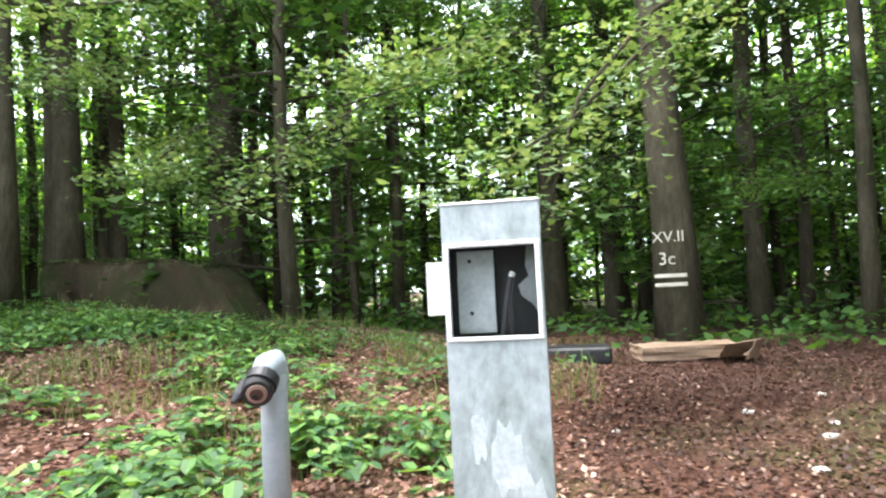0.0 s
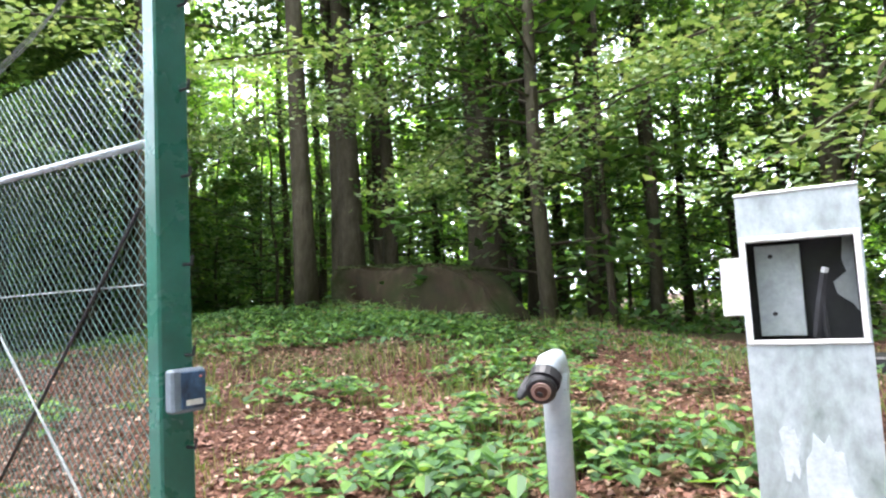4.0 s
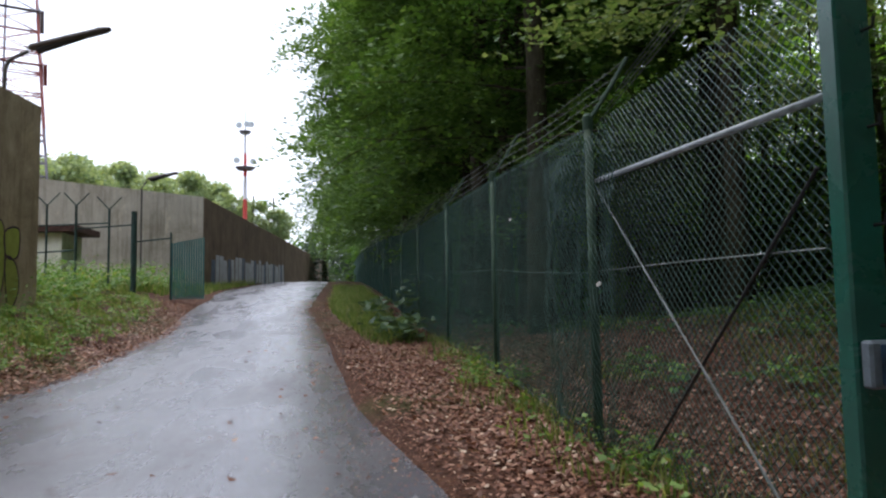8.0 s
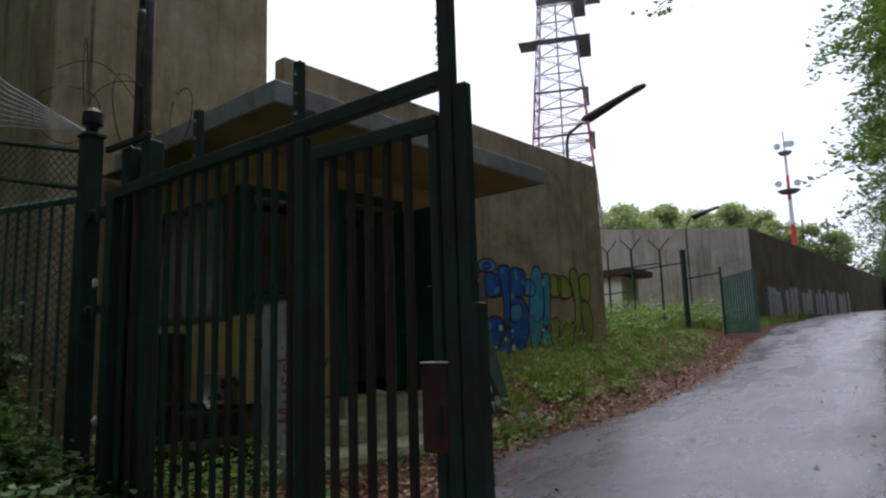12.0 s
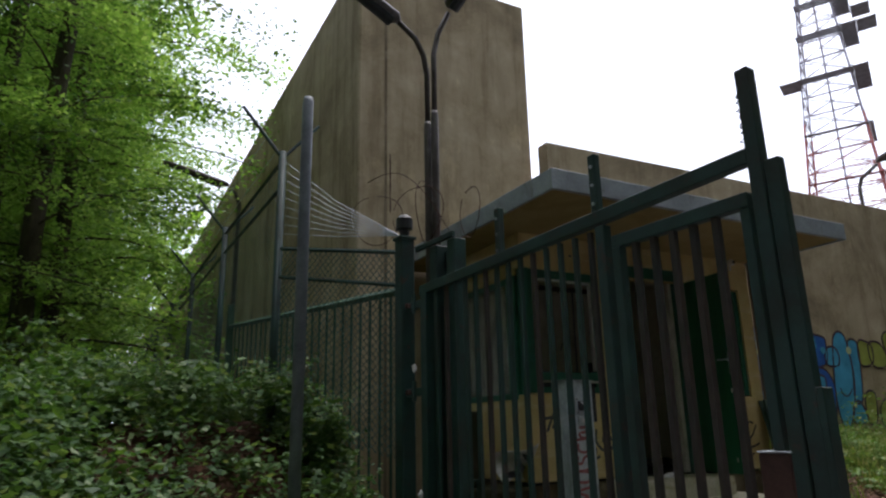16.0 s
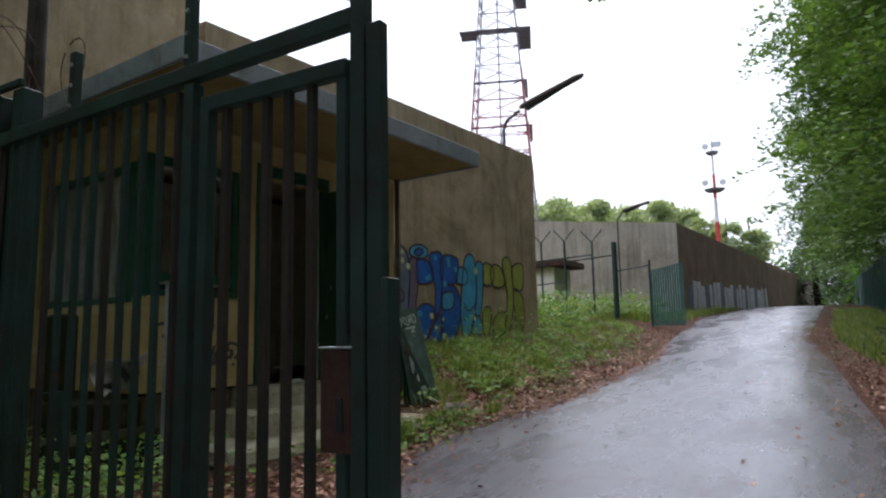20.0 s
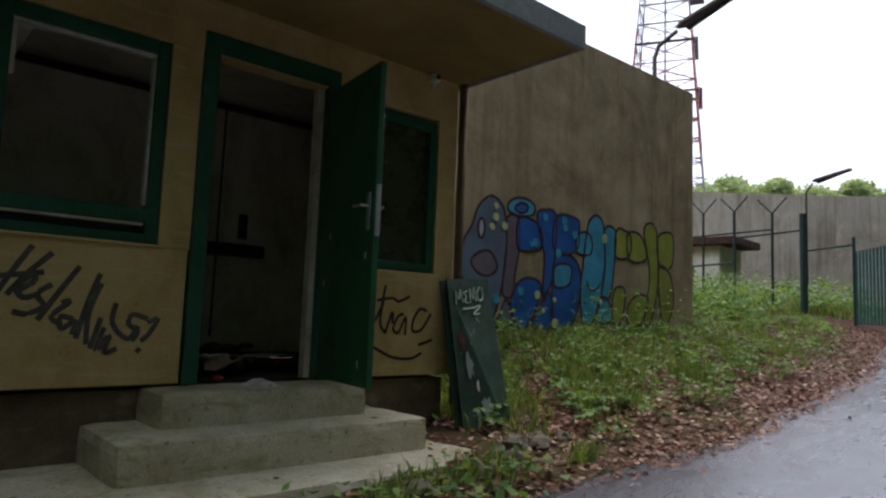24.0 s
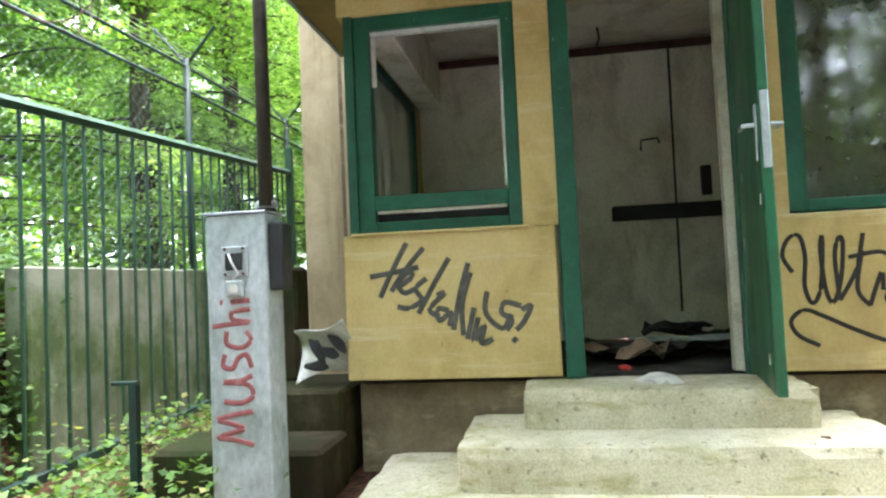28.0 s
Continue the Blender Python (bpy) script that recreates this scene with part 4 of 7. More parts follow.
# front wall in strips round its openings
hpart("front_panel", box(-1.14, -0.03, -0.03, T, 0.53, 1.29, 0.006), M_YELLOW, "ochre panel with black script scrawled on it")
hpart("front_panel", box(0.94, 1.9, -0.03, T, 0.53, 1.28, 0.006), M_YELLOW, "ochre panel with black script scrawled on it")
hpart("corner_post", box(-1.108, -1.06, 0, T, 1.29, 2.48), M_GREEN, "green painted corner post")
hpart("front_wall", box(-0.19, -0.012, 0, T, 1.29, 2.48), M_YELLOW)
hpart("front_wall", box(0.94, 1.09, 0.01, T, 1.28, 2.48), M_YELLOW)
hpart("front_wall", box(1.86, 2.04, 0, T, 0.53, 2.48), M_YELLOW)
hpart("front_wall", box(-1.14, 2.04, -0.004, T, 2.48, 2.818), M_YELLOW)
# side and back walls
hpart("side_wall", box(-1.14, -1.04, T, 1.87, 0.53, 1.25), M_YELLOW)
hpart("corner_lining", box(-1.137, -1.04, T, 0.22, 1.25, 2.42), M_GREEN)
hpart("side_wall", box(-1.14, -1.04, T, 0.22, 2.42, 2.818), M_YELLOW)
hpart("side_wall", box(-1.14, -1.04, 1.72, 1.87, 1.25, 2.818), M_YELLOW)
hpart("side_wall", box(-1.14, -1.04, 0.22, 1.72, 2.42, 2.818), M_YELLOW)
hpart("side_wall", box(1.94, 2.04, T, 1.87, 0.53, 2.818), M_YELLOW)
hpart("back_wall", box(-1.04, 1.94, 1.8, 1.87, 0.53, 2.818), M_INNER, "stained white inner wall")
hpart("inner_ceiling", box(-1.04, 1.94, T, 1.8, 2.79, 2.814), M_INNER)
hpart("inner_lining", box(1.9, 1.94, T, 1.8, 0.53, 2.79), M_INNER)
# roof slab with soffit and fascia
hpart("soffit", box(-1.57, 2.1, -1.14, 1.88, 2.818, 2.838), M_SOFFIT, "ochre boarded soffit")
hpart("roof_slab", box(-1.56, 2.09, -1.13, 1.53, 2.838, 2.955), M_FASCIA)
hpart("fascia", box(-1.6, 2.13, -1.18, -1.14, 2.805, 2.975, 0.004), M_FASCIA, "grey sheet metal fascia")
hpart("fascia", box(-1.6, -1.57, -1.138, 1.53, 2.805, 2.975, 0.004), M_FASCIA, "grey sheet metal fascia")
hpart("fascia", box(2.1, 2.13, -1.138, 1.53, 2.805, 2.975, 0.004), M_FASCIA, "grey sheet metal fascia")


def window(u0, u1, z0, z1, open_pane):
    w = hpart("window_frame", box(u0, u0 + 0.09, 0.02, 0.1, z0, z1, 0.004), M_GREEN, "green painted timber frame")
    hpart("frame_bar", box(u1 - 0.07, u1, 0.02, 0.1, z0, z1, 0.004), M_GREEN, parent=w)
    hpart("frame_bar", box(u0 + 0.09, u1 - 0.07, 0.02, 0.1, z1 - 0.08, z1, 0.004), M_GREEN, parent=w)
    low = 0.2 if open_pane else 0.07
    hpart("frame_bar", box(u0 + 0.09, u1 - 0.07, 0.02, 0.1, z0, z0 + 0.06, 0.004), M_GREEN, parent=w)
    if open_pane:
        hpart("frame_bar", box(u0 + 0.09, u1 - 0.07, 0.02, 0.1, z0 + 0.12, z0 + low, 0.004), M_GREEN, parent=w)
        hpart("glass_shard", box(u0 + 0.09, u0 + 0.115, 0.06, 0.064, z0 + 0.8, z1 - 0.08), M_PAPER, parent=w)
        hpart("inner_trim", box(u1 - 0.085, u1 - 0.07, 0.05, 0.09, z0 + 0.22, z1 - 0.08), M_WHITE, parent=w)
        hpart("inner_trim", box(u0 + 0.09, u1 - 0.085, 0.05, 0.09, z1 - 0.1, z1 - 0.08), M_WHITE, parent=w)
        # Added black strip fills the pass slot, standing for the shade inside.
        hpart("slot_shade_strip", box(u0 + 0.09, u1 - 0.07, 0.085, 0.097, z0 + 0.06, z0 + 0.12), M_BLACK, "black strip painting the dark of the pass slot", parent=w)
        hpart("slot_rail", box(u0 + 0.1, u1 - 0.08, 0.03, 0.06, z0 + 0.104, z0 + 0.12), M_JAMB, parent=w)
    else:
        g = hpart("pane", box(u0 + 0.09, u1 - 0.07, 0.06, 0.066, z0 + 0.06, z1 - 0.08), M_GLASS, "dusty dark glass", parent=w)
        g.visible_shadow = False
    return w


window(-1.06, -0.19, 1.3, 2.48, True)
window(1.09, 1.86, 1.29, 2.46, False)
sw = hpart("side_window", box(-1.12, -1.06, 0.22, 0.3, 1.25, 2.42, 0.004), M_GREEN)
hpart("frame_bar", box(-1.12, -1.06, 1.65, 1.72, 1.25, 2.42, 0.004), M_GREEN, parent=sw)
hpart("frame_bar", box(-1.12, -1.06, 0.3, 1.65, 2.36, 2.42, 0.004), M_GREEN, parent=sw)
hpart("frame_bar", box(-1.12, -1.06, 0.3, 1.65, 1.25, 1.31, 0.004), M_GREEN, parent=sw)
g = hpart("pane", box(-1.093, -1.087, 0.3, 1.65, 1.31, 2.36), M_SMEAR, "smeared window pane", parent=sw)
g.visible_shadow = False
# door frame and the open door
df = hpart("door_frame", box(-0.01, 0.085, -0.02, 0.1, 0.52, 2.61, 0.004), M_GREEN, "green painted door frame")
hpart("frame_bar", box(0.85, 0.94, -0.02, 0.1, 0.52, 2.61, 0.004), M_GREEN, parent=df)
hpart("frame_bar", box(0.085, 0.85, -0.02, 0.1, 2.49, 2.61, 0.004), M_GREEN, parent=df)
hpart("inner_jamb", box(0.805, 0.85, 0.04, 0.11, 0.53, 2.49, 0.003), M_JAMB, "dirty white inner jamb", parent=df)
door = hpart("door", box(0, 0.735, -0.04, 0, 0.012, 1.92, 0.004), M_DOOR, "open green painted door")
door.matrix_basis = pose(0.9, -0.02, 0.53, 0, 0, 180 + 81.5)
hpart("lever_handle", tube([(0.67, -0.05, 1.06), (0.67, -0.09, 1.06), (0.56, -0.09, 1.065)], 0.009, 6), M_GALV, "steel lever handle", parent=door)
hpart("lever_handle", tube([(0.67, 0.01, 1.06), (0.67, 0.05, 1.06), (0.56, 0.05, 1.065)], 0.009, 6), M_GALV, "steel lever handle", parent=door)
hpart("escutcheon", box(0.65, 0.69, -0.05, -0.04, 0.92, 1.14, 0.003), M_GALV, parent=door)
hpart("lock_case", box(0.735, 0.747, -0.035, -0.005, 0.88, 1.18, 0.003), M_GALV, parent=door)
hpart("rain_pipe", tube([(2.09, -0.02, 0.3), (2.09, -0.02, 2.818)], 0.035, 10), M_PLINTH, "brown rain pipe", smooth_it=True)

# steps up to the door
steps = thing("concrete_steps", "three worn concrete steps with green stains", "steps", GB)
def worn_block(x0, x1, y0, y1, z0, z1, seed, deep=0.02):
    """A cast block whose edges are rubbed round and chipped."""
    bm = box(x0, x1, y0, y1, z0, z1)
    for axis, n in ((0, 26), (1, 7), (2, 4)):
        for q in range(1, n):
            o, d = [0, 0, 0], [0, 0, 0]
            o[axis], d[axis] = (x0, y0, z0)[axis] + ((x1, y1, z1)[axis] - (x0, y0, z0)[axis]) * q / n, 1
            bmesh.ops.bisect_plane(bm, geom=bm.verts[:] + bm.edges[:] + bm.faces[:], plane_co=o, plane_no=d)
    mid = Vector(((x0 + x1) / 2, (y0 + y1) / 2, (z0 + z1) / 2))
    for w in bm.verts:
        near = sum((abs(w.co.x - x0) < 1e-4 or abs(w.co.x - x1) < 1e-4, abs(w.co.y - y0) < 1e-4, abs(w.co.z - z1) < 1e-4))
        p = w.co * 9 + Vector((seed, 0, 0))
        if near >= 2:
            cut = deep * (0.35 + 0.9 * max(0, noise.noise(p)) + 0.5 * max(0, noise.noise(p * 3)))
            w.co.z -= cut if abs(w.co.z - z1) < 1e-4 else 0
            w.co.y += cut if abs(w.co.y - y0) < 1e-4 else 0
            w.co.x += cut * (1 if w.co.x < mid.x else -1) if abs(abs(w.co.x - mid.x) - (x1 - x0) / 2) < 1e-4 else 0
        else:
            w.co += 0.004 * Vector((0, noise.noise(p * 2), noise.noise(p * 2 + Vector((7, 0, 0)))))
    return bm


part("step", worn_block(-0.22, 1.06, -0.33, 0.04, 0.3, 0.515, 1), M_STEP, steps)
part("step", worn_block(-0.5, 1.33, -0.62, 0.04, 0.12, 0.335, 2), M_STEP, steps)
part("step", worn_block(-0.95, 1.75, -1.0, 0.04, -0.2, 0.14, 3, 0.035), M_STEP, steps)
part("slab_edge", worn_block(1.755, 2.3, -1.0, -0.35, -0.2, 0.11, 4, 0.06), M_STEP, steps, "crumbling end of the lowest slab")

# galvanised key pillar beside the steps
kp = thing("key_pillar", "galvanised box pillar with switches and red sprayed letters", "pillar", GB @ pose(-0.04, 0.1, 0.03))
part("column", box(-1.38, -1.13, -1.05, -0.88, 0, 1.31, 0.006), M_GALV_OLD, kp)
part("side_box", box(-1.13, -1.07, -1.02, -0.92, 1.0, 1.27, 0.006), M_BLACK, kp)
part("switch_plate", box(-1.31, -1.2, -1.062, -1.05, 1.06, 1.18, 0.003), M_GALV, kp)

# lamp post
lp = thing("lamp_post", "tall brown double lamp post in front of the concrete block", "street lamp", pose(*local(-1.8, 0.505), 0, 0, -5) @ Matrix.Diagonal((1, 1, 1.028, 1)))
part("lower_tube", tube([(0, 0, -0.2), (0, 0, 1.45), (0, 0, 1.5)], [0.068, 0.068, 0.055], 14), M_DARKPOLE, lp, smooth=True)
part("collar", tube([(0, 0, 1.49), (0, 0, 1.52), (0, 0, 1.54)], [0.07, 0.07, 0.05], 14), M_GALV, lp, "pale collar")
for dx, dy, top in ((-0.016, 0.047, 3.93), (0.016, -0.047, 4.02)):
    part("upper_tube", tube([(dx, dy, 1.5), (dx, dy, top), (dx, dy, top + 0.04)], [0.04, 0.04, 0.034], 10), M_DARKPOLE, lp, smooth=True)
part("arm", tube([(-0.016, 0.047, 3.95), (-0.018, 0.045, 4.5), (-0.09, -0.02, 4.68), (-0.2, -0.06, 4.82), (-0.42, -0.12, 4.92)], 0.03, 8), M_DARKPOLE, lp, smooth=True)
part("arm", tube([(0.016, -0.047, 4.04), (0.02, -0.045, 4.7), (0.07, -0.05, 4.95), (0.14, -0.18, 5.15)], 0.03, 8), M_DARKPOLE, lp, smooth=True)
def lamp_head(p, q, parent, w=0.085):
    p, q = Vector(p), Vector(q)
    bm = tube([p, p.lerp(q, 0.06), p.lerp(q, 0.5), p.lerp(q, 0.94), q], [w * 0.45, w, w * 1.1, w * 0.95, w * 0.5], 10)
    bmesh.ops.scale(bm, vec=(1, 1, 0.7), space=Matrix.Translation(-(p + q) / 2), verts=bm.verts[:])
    h = part("lamp_head", bm, M_DARKPOLE, parent, "dark lamp housing", True)
    part("lens_cover", tube([p.lerp(q, 0.12) - Vector((0, 0, 0.035)), p.lerp(q, 0.88) - Vector((0, 0, 0.035))], w * 0.72, 8), M_BLACK, h)
    return h
lamp_head((-0.42, -0.12, 4.9), (-1.25, -0.4, 5.1), lp)
lamp_head((0.14, -0.18, 5.15), (0.3, -0.75, 5.5), lp)

# leaning green board
lb = thing("leaning_board", "scratched dark green steel door leaf leaning on the wall", "board", GB)
BOARD = [Vector(p) for p in ((1.9, -0.36, 0.1), (2.24, -0.52, 0.08), (2.36, -0.08, 1.28), (1.86, -0.15, 1.24))]


def on_board(sx, t2, lift=0.0):
    """A place on the board's face: sx across, t2 up."""
    p = BOARD[0].lerp(BOARD[1], sx).lerp(BOARD[3].lerp(BOARD[2], sx), t2)
    return p + Vector((0.45, 0.86, -0.25)) * lift


def leaf_panel(corners, thick):
    bm = bmesh.new()
    lo = [bm.verts.new(p) for p in corners]
    hi = [bm.verts.new(p + Vector((0.02, 0.04, 0.0)) * thick) for p in corners]
    bm.faces.new(lo), bm.faces.new(hi[::-1])
    for k in range(4):
        bm.faces.new((lo[k], hi[k], hi[(k + 1) % 4], lo[(k + 1) % 4]))
    bmesh.ops.recalc_face_normals(bm, faces=bm.faces[:])
    return bm


part("panel", leaf_panel(BOARD, 1.0), M_BOARD, lb)
part("rear_panel", leaf_panel([p + Vector((-0.025, 0.05, -0.012)) for p in BOARD], 0.4), M_BOARD, lb, "second green sheet behind the first")

# ---- metal pillar and camera pole at the forest edge ----
ep = thing("metal_pillar", "upright galvanised metal pillar with an empty open control niche", "pillar", pose(-4.808, -7.09, 0.0, 0, 0, 5))
W, Z = 0.138, 1.205
part("side_sheet", box(-W, -W + 0.005, -0.1, 0.1, -0.1, Z), M_GALV_OLD, ep)
part("side_sheet", box(W - 0.005, W, -0.1, 0.1, -0.1, Z), M_GALV_OLD, ep)
part("back_sheet", box(-W + 0.005, W - 0.005, -0.1, -0.095, -0.1, Z), M_GALV_OLD, ep)
part("front_sheet", box(-W + 0.005, W - 0.005, 0.094, 0.1, -0.1, 0.835), M_GALV_OLD, ep, "blotched lower front sheet")
part("front_sheet", box(-W + 0.005, W - 0.005, 0.094, 0.1, 1.085, Z), M_GALV_OLD, ep)
part("lid", box(-W - 0.003, W + 0.003, -0.103, 0.103, Z, Z + 0.01, 0.003), M_GALV, ep)
rim = part("niche_rim", box(-W + 0.004, -W + 0.018, 0.095, 0.106, 0.825, 1.1, 0.002), M_WHITE, ep, "white painted rim of the niche")
part("rim_bar", box(W - 0.018, W - 0.004, 0.095, 0.106, 0.825, 1.1, 0.002), M_WHITE, rim)
part("rim_bar", box(-W + 0.018, W - 0.018, 0.095, 0.106, 1.087, 1.1, 0.002), M_WHITE, rim)
part("rim_bar", box(-W + 0.018, W - 0.018, 0.095, 0.106, 0.825, 0.837, 0.002), M_WHITE, rim)
back = part("niche_back", box(-W + 0.006, W - 0.006, 0.0, 0.006, 0.8, 1.11), M_BLACK, ep, "black back of the niche")
pl = part("mounting_plate", box(0.0, W - 0.03, 0.03, 0.036, 0.842, 1.08, 0.002), M_GALV, ep, "pale grey mounting plate")
for z in (0.9, 1.05):
    part("bolt_hole", tube([(0.07, 0.036, z), (0.07, 0.039, z)], 0.006, 8), M_BLACK, pl)
part("cable", tube([(-0.02, 0.05, 0.84), (-0.035, 0.055, 0.93), (-0.05, 0.06, 1.0)], 0.01, 6), M_BLACK, ep, "cut black cable")
part("cable", tube([(-0.045, 0.05, 0.84), (-0.04, 0.055, 0.92), (-0.047, 0.06, 0.99)], 0.007, 6), M_BLACK, ep)
part("cable_end", tube([(-0.05, 0.06, 1.0), (-0.054, 0.062, 1.012)], 0.009, 6), M_WHITE, ep)
bm = bmesh.new()
ring = [bm.verts.new((-W + 0.02 + a, 0.05 + 0.2 * a, z)) for a, z in ((0, 1.085), (0.022, 1.085), (0.028, 1.03), (0.02, 1.0), (0.05, 0.975), (0.043, 0.945), (0.012, 0.92), (0, 0.9))]
bm.faces.new(ring)
bmesh.ops.solidify(bm, geom=bm.faces[:], thickness=0.002)
part("torn_sheet", bm, M_GALV, ep, "torn pale sheet edge")
part("hinged_flap", box(W - 0.002, W + 0.05, 0.085, 0.092, 0.9, 1.05, 0.002), M_WHITE, ep, "white open flap at the side")

def blotch(x, z, w, h, seed, y, mat, parent, name="worn_patch"):
    """A flat stain with a ragged outline on an upright face."""
    q, bm, ring = np.random.default_rng(seed), bmesh.new(), []
    for a in range(18):
        e = q.uniform(0.55, 1.0)
        ring.append(bm.verts.new((x + w * e * math.cos(a * 0.349), y, z + h * e * math.sin(a * 0.349))))
    bm.faces.new(ring)
    more = bmesh.ops.extrude_face_region(bm, geom=bm.faces[:])
    for g2 in more["geom"]:
        if isinstance(g2, bmesh.types.BMVert):
            g2.co.y += 0.0012
    bmesh.ops.recalc_face_normals(bm, faces=bm.faces[:])
    return part(name, bm, mat, parent)


M_PEEL = surface("peeled_zinc", (0.44, 0.48, 0.485), (0.36, 0.4, 0.4), (0.54, 0.57, 0.575), 9, 60, 0.6, 0.1)
for x, z, w, h in ((-0.02, 0.5, 0.055, 0.13), (0.06, 0.56, 0.03, 0.08), (-0.08, 0.38, 0.05, 0.09)):
    blotch(x, z, w, h, int(z * 100), 0.1, M_PEEL, ep)
cp = thing("camera_pole", "pale grey bent pole carrying a small ringed camera", "camera pole", pose(-4.02, -7.2, 0.02))
part("pole", tube([(0, 0, -0.1), (0, 0, 0.62), (0, 0, 0.7)], 0.046, 14), M_GREYPOLE, cp, smooth=True)
part("head_tube", tube([(0, 0, 0.64), (0, -0.01, 0.7), (-0.001, 0.006, 0.742), (-0.004, 0.04, 0.733), (-0.008, 0.085, 0.695)], [0.046, 0.046, 0.045, 0.046, 0.046], 16), M_GREYPOLE, cp, "mitred head tube", True)
part("clamp_ring", tube([(-0.007, 0.078, 0.701), (-0.01, 0.105, 0.678)], 0.053, 20), M_BLACK, cp, "black clamp ring")
part("camera_housing", tube([(0.007, 0.088, 0.676), (-0.012, 0.131, 0.658), (-0.0145, 0.1365, 0.6555)], [0.051, 0.05, 0.044], 20), M_BLACK, cp)
ln2 = part("lens", tube([(-0.0138, 0.135, 0.656), (-0.0165, 0.141, 0.6535)], [0.034, 0.031], 18), M_LENS, cp, "dull reddish lens")
part("lens_ring", tube([(-0.0163, 0.1405, 0.6537), (-0.0177, 0.1436, 0.6524)], [0.022, 0.02], 16), M_RUST, ln2)
part("iris", tube([(-0.0138, 0.144, 0.6475), (-0.014, 0.146, 0.646)], 0.011, 12), M_BLACK, ln2)
part("sun_shield", tube([(0.035, 0.11, 0.685), (0.045, 0.15, 0.652), (0.05, 0.17, 0.635)], [0.022, 0.018, 0.008], 10), M_BLACK, cp)

# ---- mound: slab, cardboard, litter ----
slab = thing("mossy_slab", "long mossy concrete slab lying on the mound", "concrete slab", pose(0.95, -13.05, 0.5))
bm = bmesh.new()
outline = [(-1.75, -0.1), (1.62, -0.1), (1.6, 1.0), (1.45, 1.13), (0.6, 1.1), (-0.3, 1.04), (-1.0, 0.95), (-1.3, 0.7), (-1.6, 0.24)]
lo = [bm.verts.new((x, -0.3, z)) for x, z in outline]
hi = [bm.verts.new((x, 0.3, z)) for x, z in outline]
bm.faces.new(lo), bm.faces.new(hi[::-1])
for k in range(len(outline)):
    j = (k + 1) % len(outline)
    bm.faces.new((lo[k], hi[k], hi[j], lo[j]))
bmesh.ops.recalc_face_normals(bm, faces=bm.faces[:])
bmesh.ops.bevel(bm, geom=bm.edges[:], offset=0.05, segments=2, affect="EDGES")
bmesh.ops.subdivide_edges(bm, edges=bm.edges[:], cuts=4, use_grid_fill=True)
bmesh.ops.triangulate(bm, faces=bm.faces[:])
bmesh.ops.subdivide_edges(bm, edges=[e for e in bm.edges if e.calc_length() > 0.15], cuts=1)
for w in bm.verts:
    w.co += 0.05 * Vector((noise.noise(w.co * 1.9), noise.noise(w.co * 1.9 + Vector((3, 0, 0))), noise.noise(w.co * 1.9 + Vector((0, 3, 0)))))
    w.co += 0.035 * Vector((noise.noise(w.co * 3), noise.noise(w.co * 3 + Vector((5, 0, 0))), noise.noise(w.co * 3 + Vector((0, 5, 0)))))
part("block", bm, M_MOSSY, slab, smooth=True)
cap_rng = np.random.default_rng(17)
cx, cw = cap_rng.uniform(-1.2, 1.55, 2600), cap_rng.normal(0, 0.16, 2600)
cz = np.interp(cx, [-1.25, -0.95, -0.3, 0.6, 1.45, 1.6], [0.62, 0.95, 1.04, 1.1, 1.13, 1.0])
ob = new("moss", quads_mesh("moss", leaf_quads(np.stack([cx, cw, cz + cap_rng.uniform(-0.02, 0.03, 2600)], -1), 0.05, cap_rng, 0.3, 0.7), M_MOSS))
ob.parent = slab
tagged(ob, "cushions of dark green moss", kind="stuff")
lg = thing("fallen_log", "dark mossy log lying at the foot of the slab", "log", pose(-0.3, -14.4, 0.45, 0, 0, 20))
part("log_body", tube([(-1.2, 0, 0), (-0.4, 0.05, 0.06), (0.5, 0, 0.02), (1.3, -0.1, 0.08)], [0.08, 0.12, 0.13, 0.1], 9), M_MOSSY, lg, smooth=True)

cb = thing("flattened_cardboard", "flattened torn cardboard box lying on brown leaves", "cardboard", pose(-5.75, -11.95, float(ground_z(-5.75, -11.95)), 0, 0, 14))
def bent_sheet(w, d, h, seed, sag):
    """A cardboard panel with thickness, slightly buckled."""
    bm = bmesh.new()
    bmesh.ops.create_grid(bm, x_segments=10, y_segments=5, size=0.5)
    for p in bm.verts:
        q = Vector((p.co.x * 3 + seed, p.co.y * 3, 0))
        p.co = Vector((p.co.x * w, p.co.y * d, h + sag * noise.noise(q)))
    bmesh.ops.solidify(bm, geom=bm.faces[:], thickness=0.008)
    return bm


part("lower_panel", bent_sheet(0.95, 0.5, 0.02, 1, 0.02), M_CARD, cb)
part("top_panel", bent_sheet(0.9, 0.48, 0.13, 5, 0.03), M_CARD, cb)
for name, m, w, h in (("front_side", pose(0.02, 0.24, 0.075, 84, 0, 1), 0.9, 0.12), ("end_side", pose(0.45, 0.0, 0.075, 90, 4, 90), 0.46, 0.11), ("flap", pose(-0.36, 0.34, 0.1, 38, 6, 8), 0.3, 0.22), ("flap", pose(-0.55, 0.3, 0.09, 62, 0, 50), 0.3, 0.2), ("torn_piece", pose(-0.5, 0.1, 0.05, 12, 20, 70), 0.25, 0.18)):
    ob = part(name, bent_sheet(w, h, 0.0, w * 9, 0.02), M_CARD, cb)
    ob.matrix_basis = m
bg2 = thing("dark_suitcase", "flat black and rust coloured bag lying on the leaves", "bag", pose(-4.78, -11.45, float(ground_z(-4.78, -11.45)), 0, 0, 5))
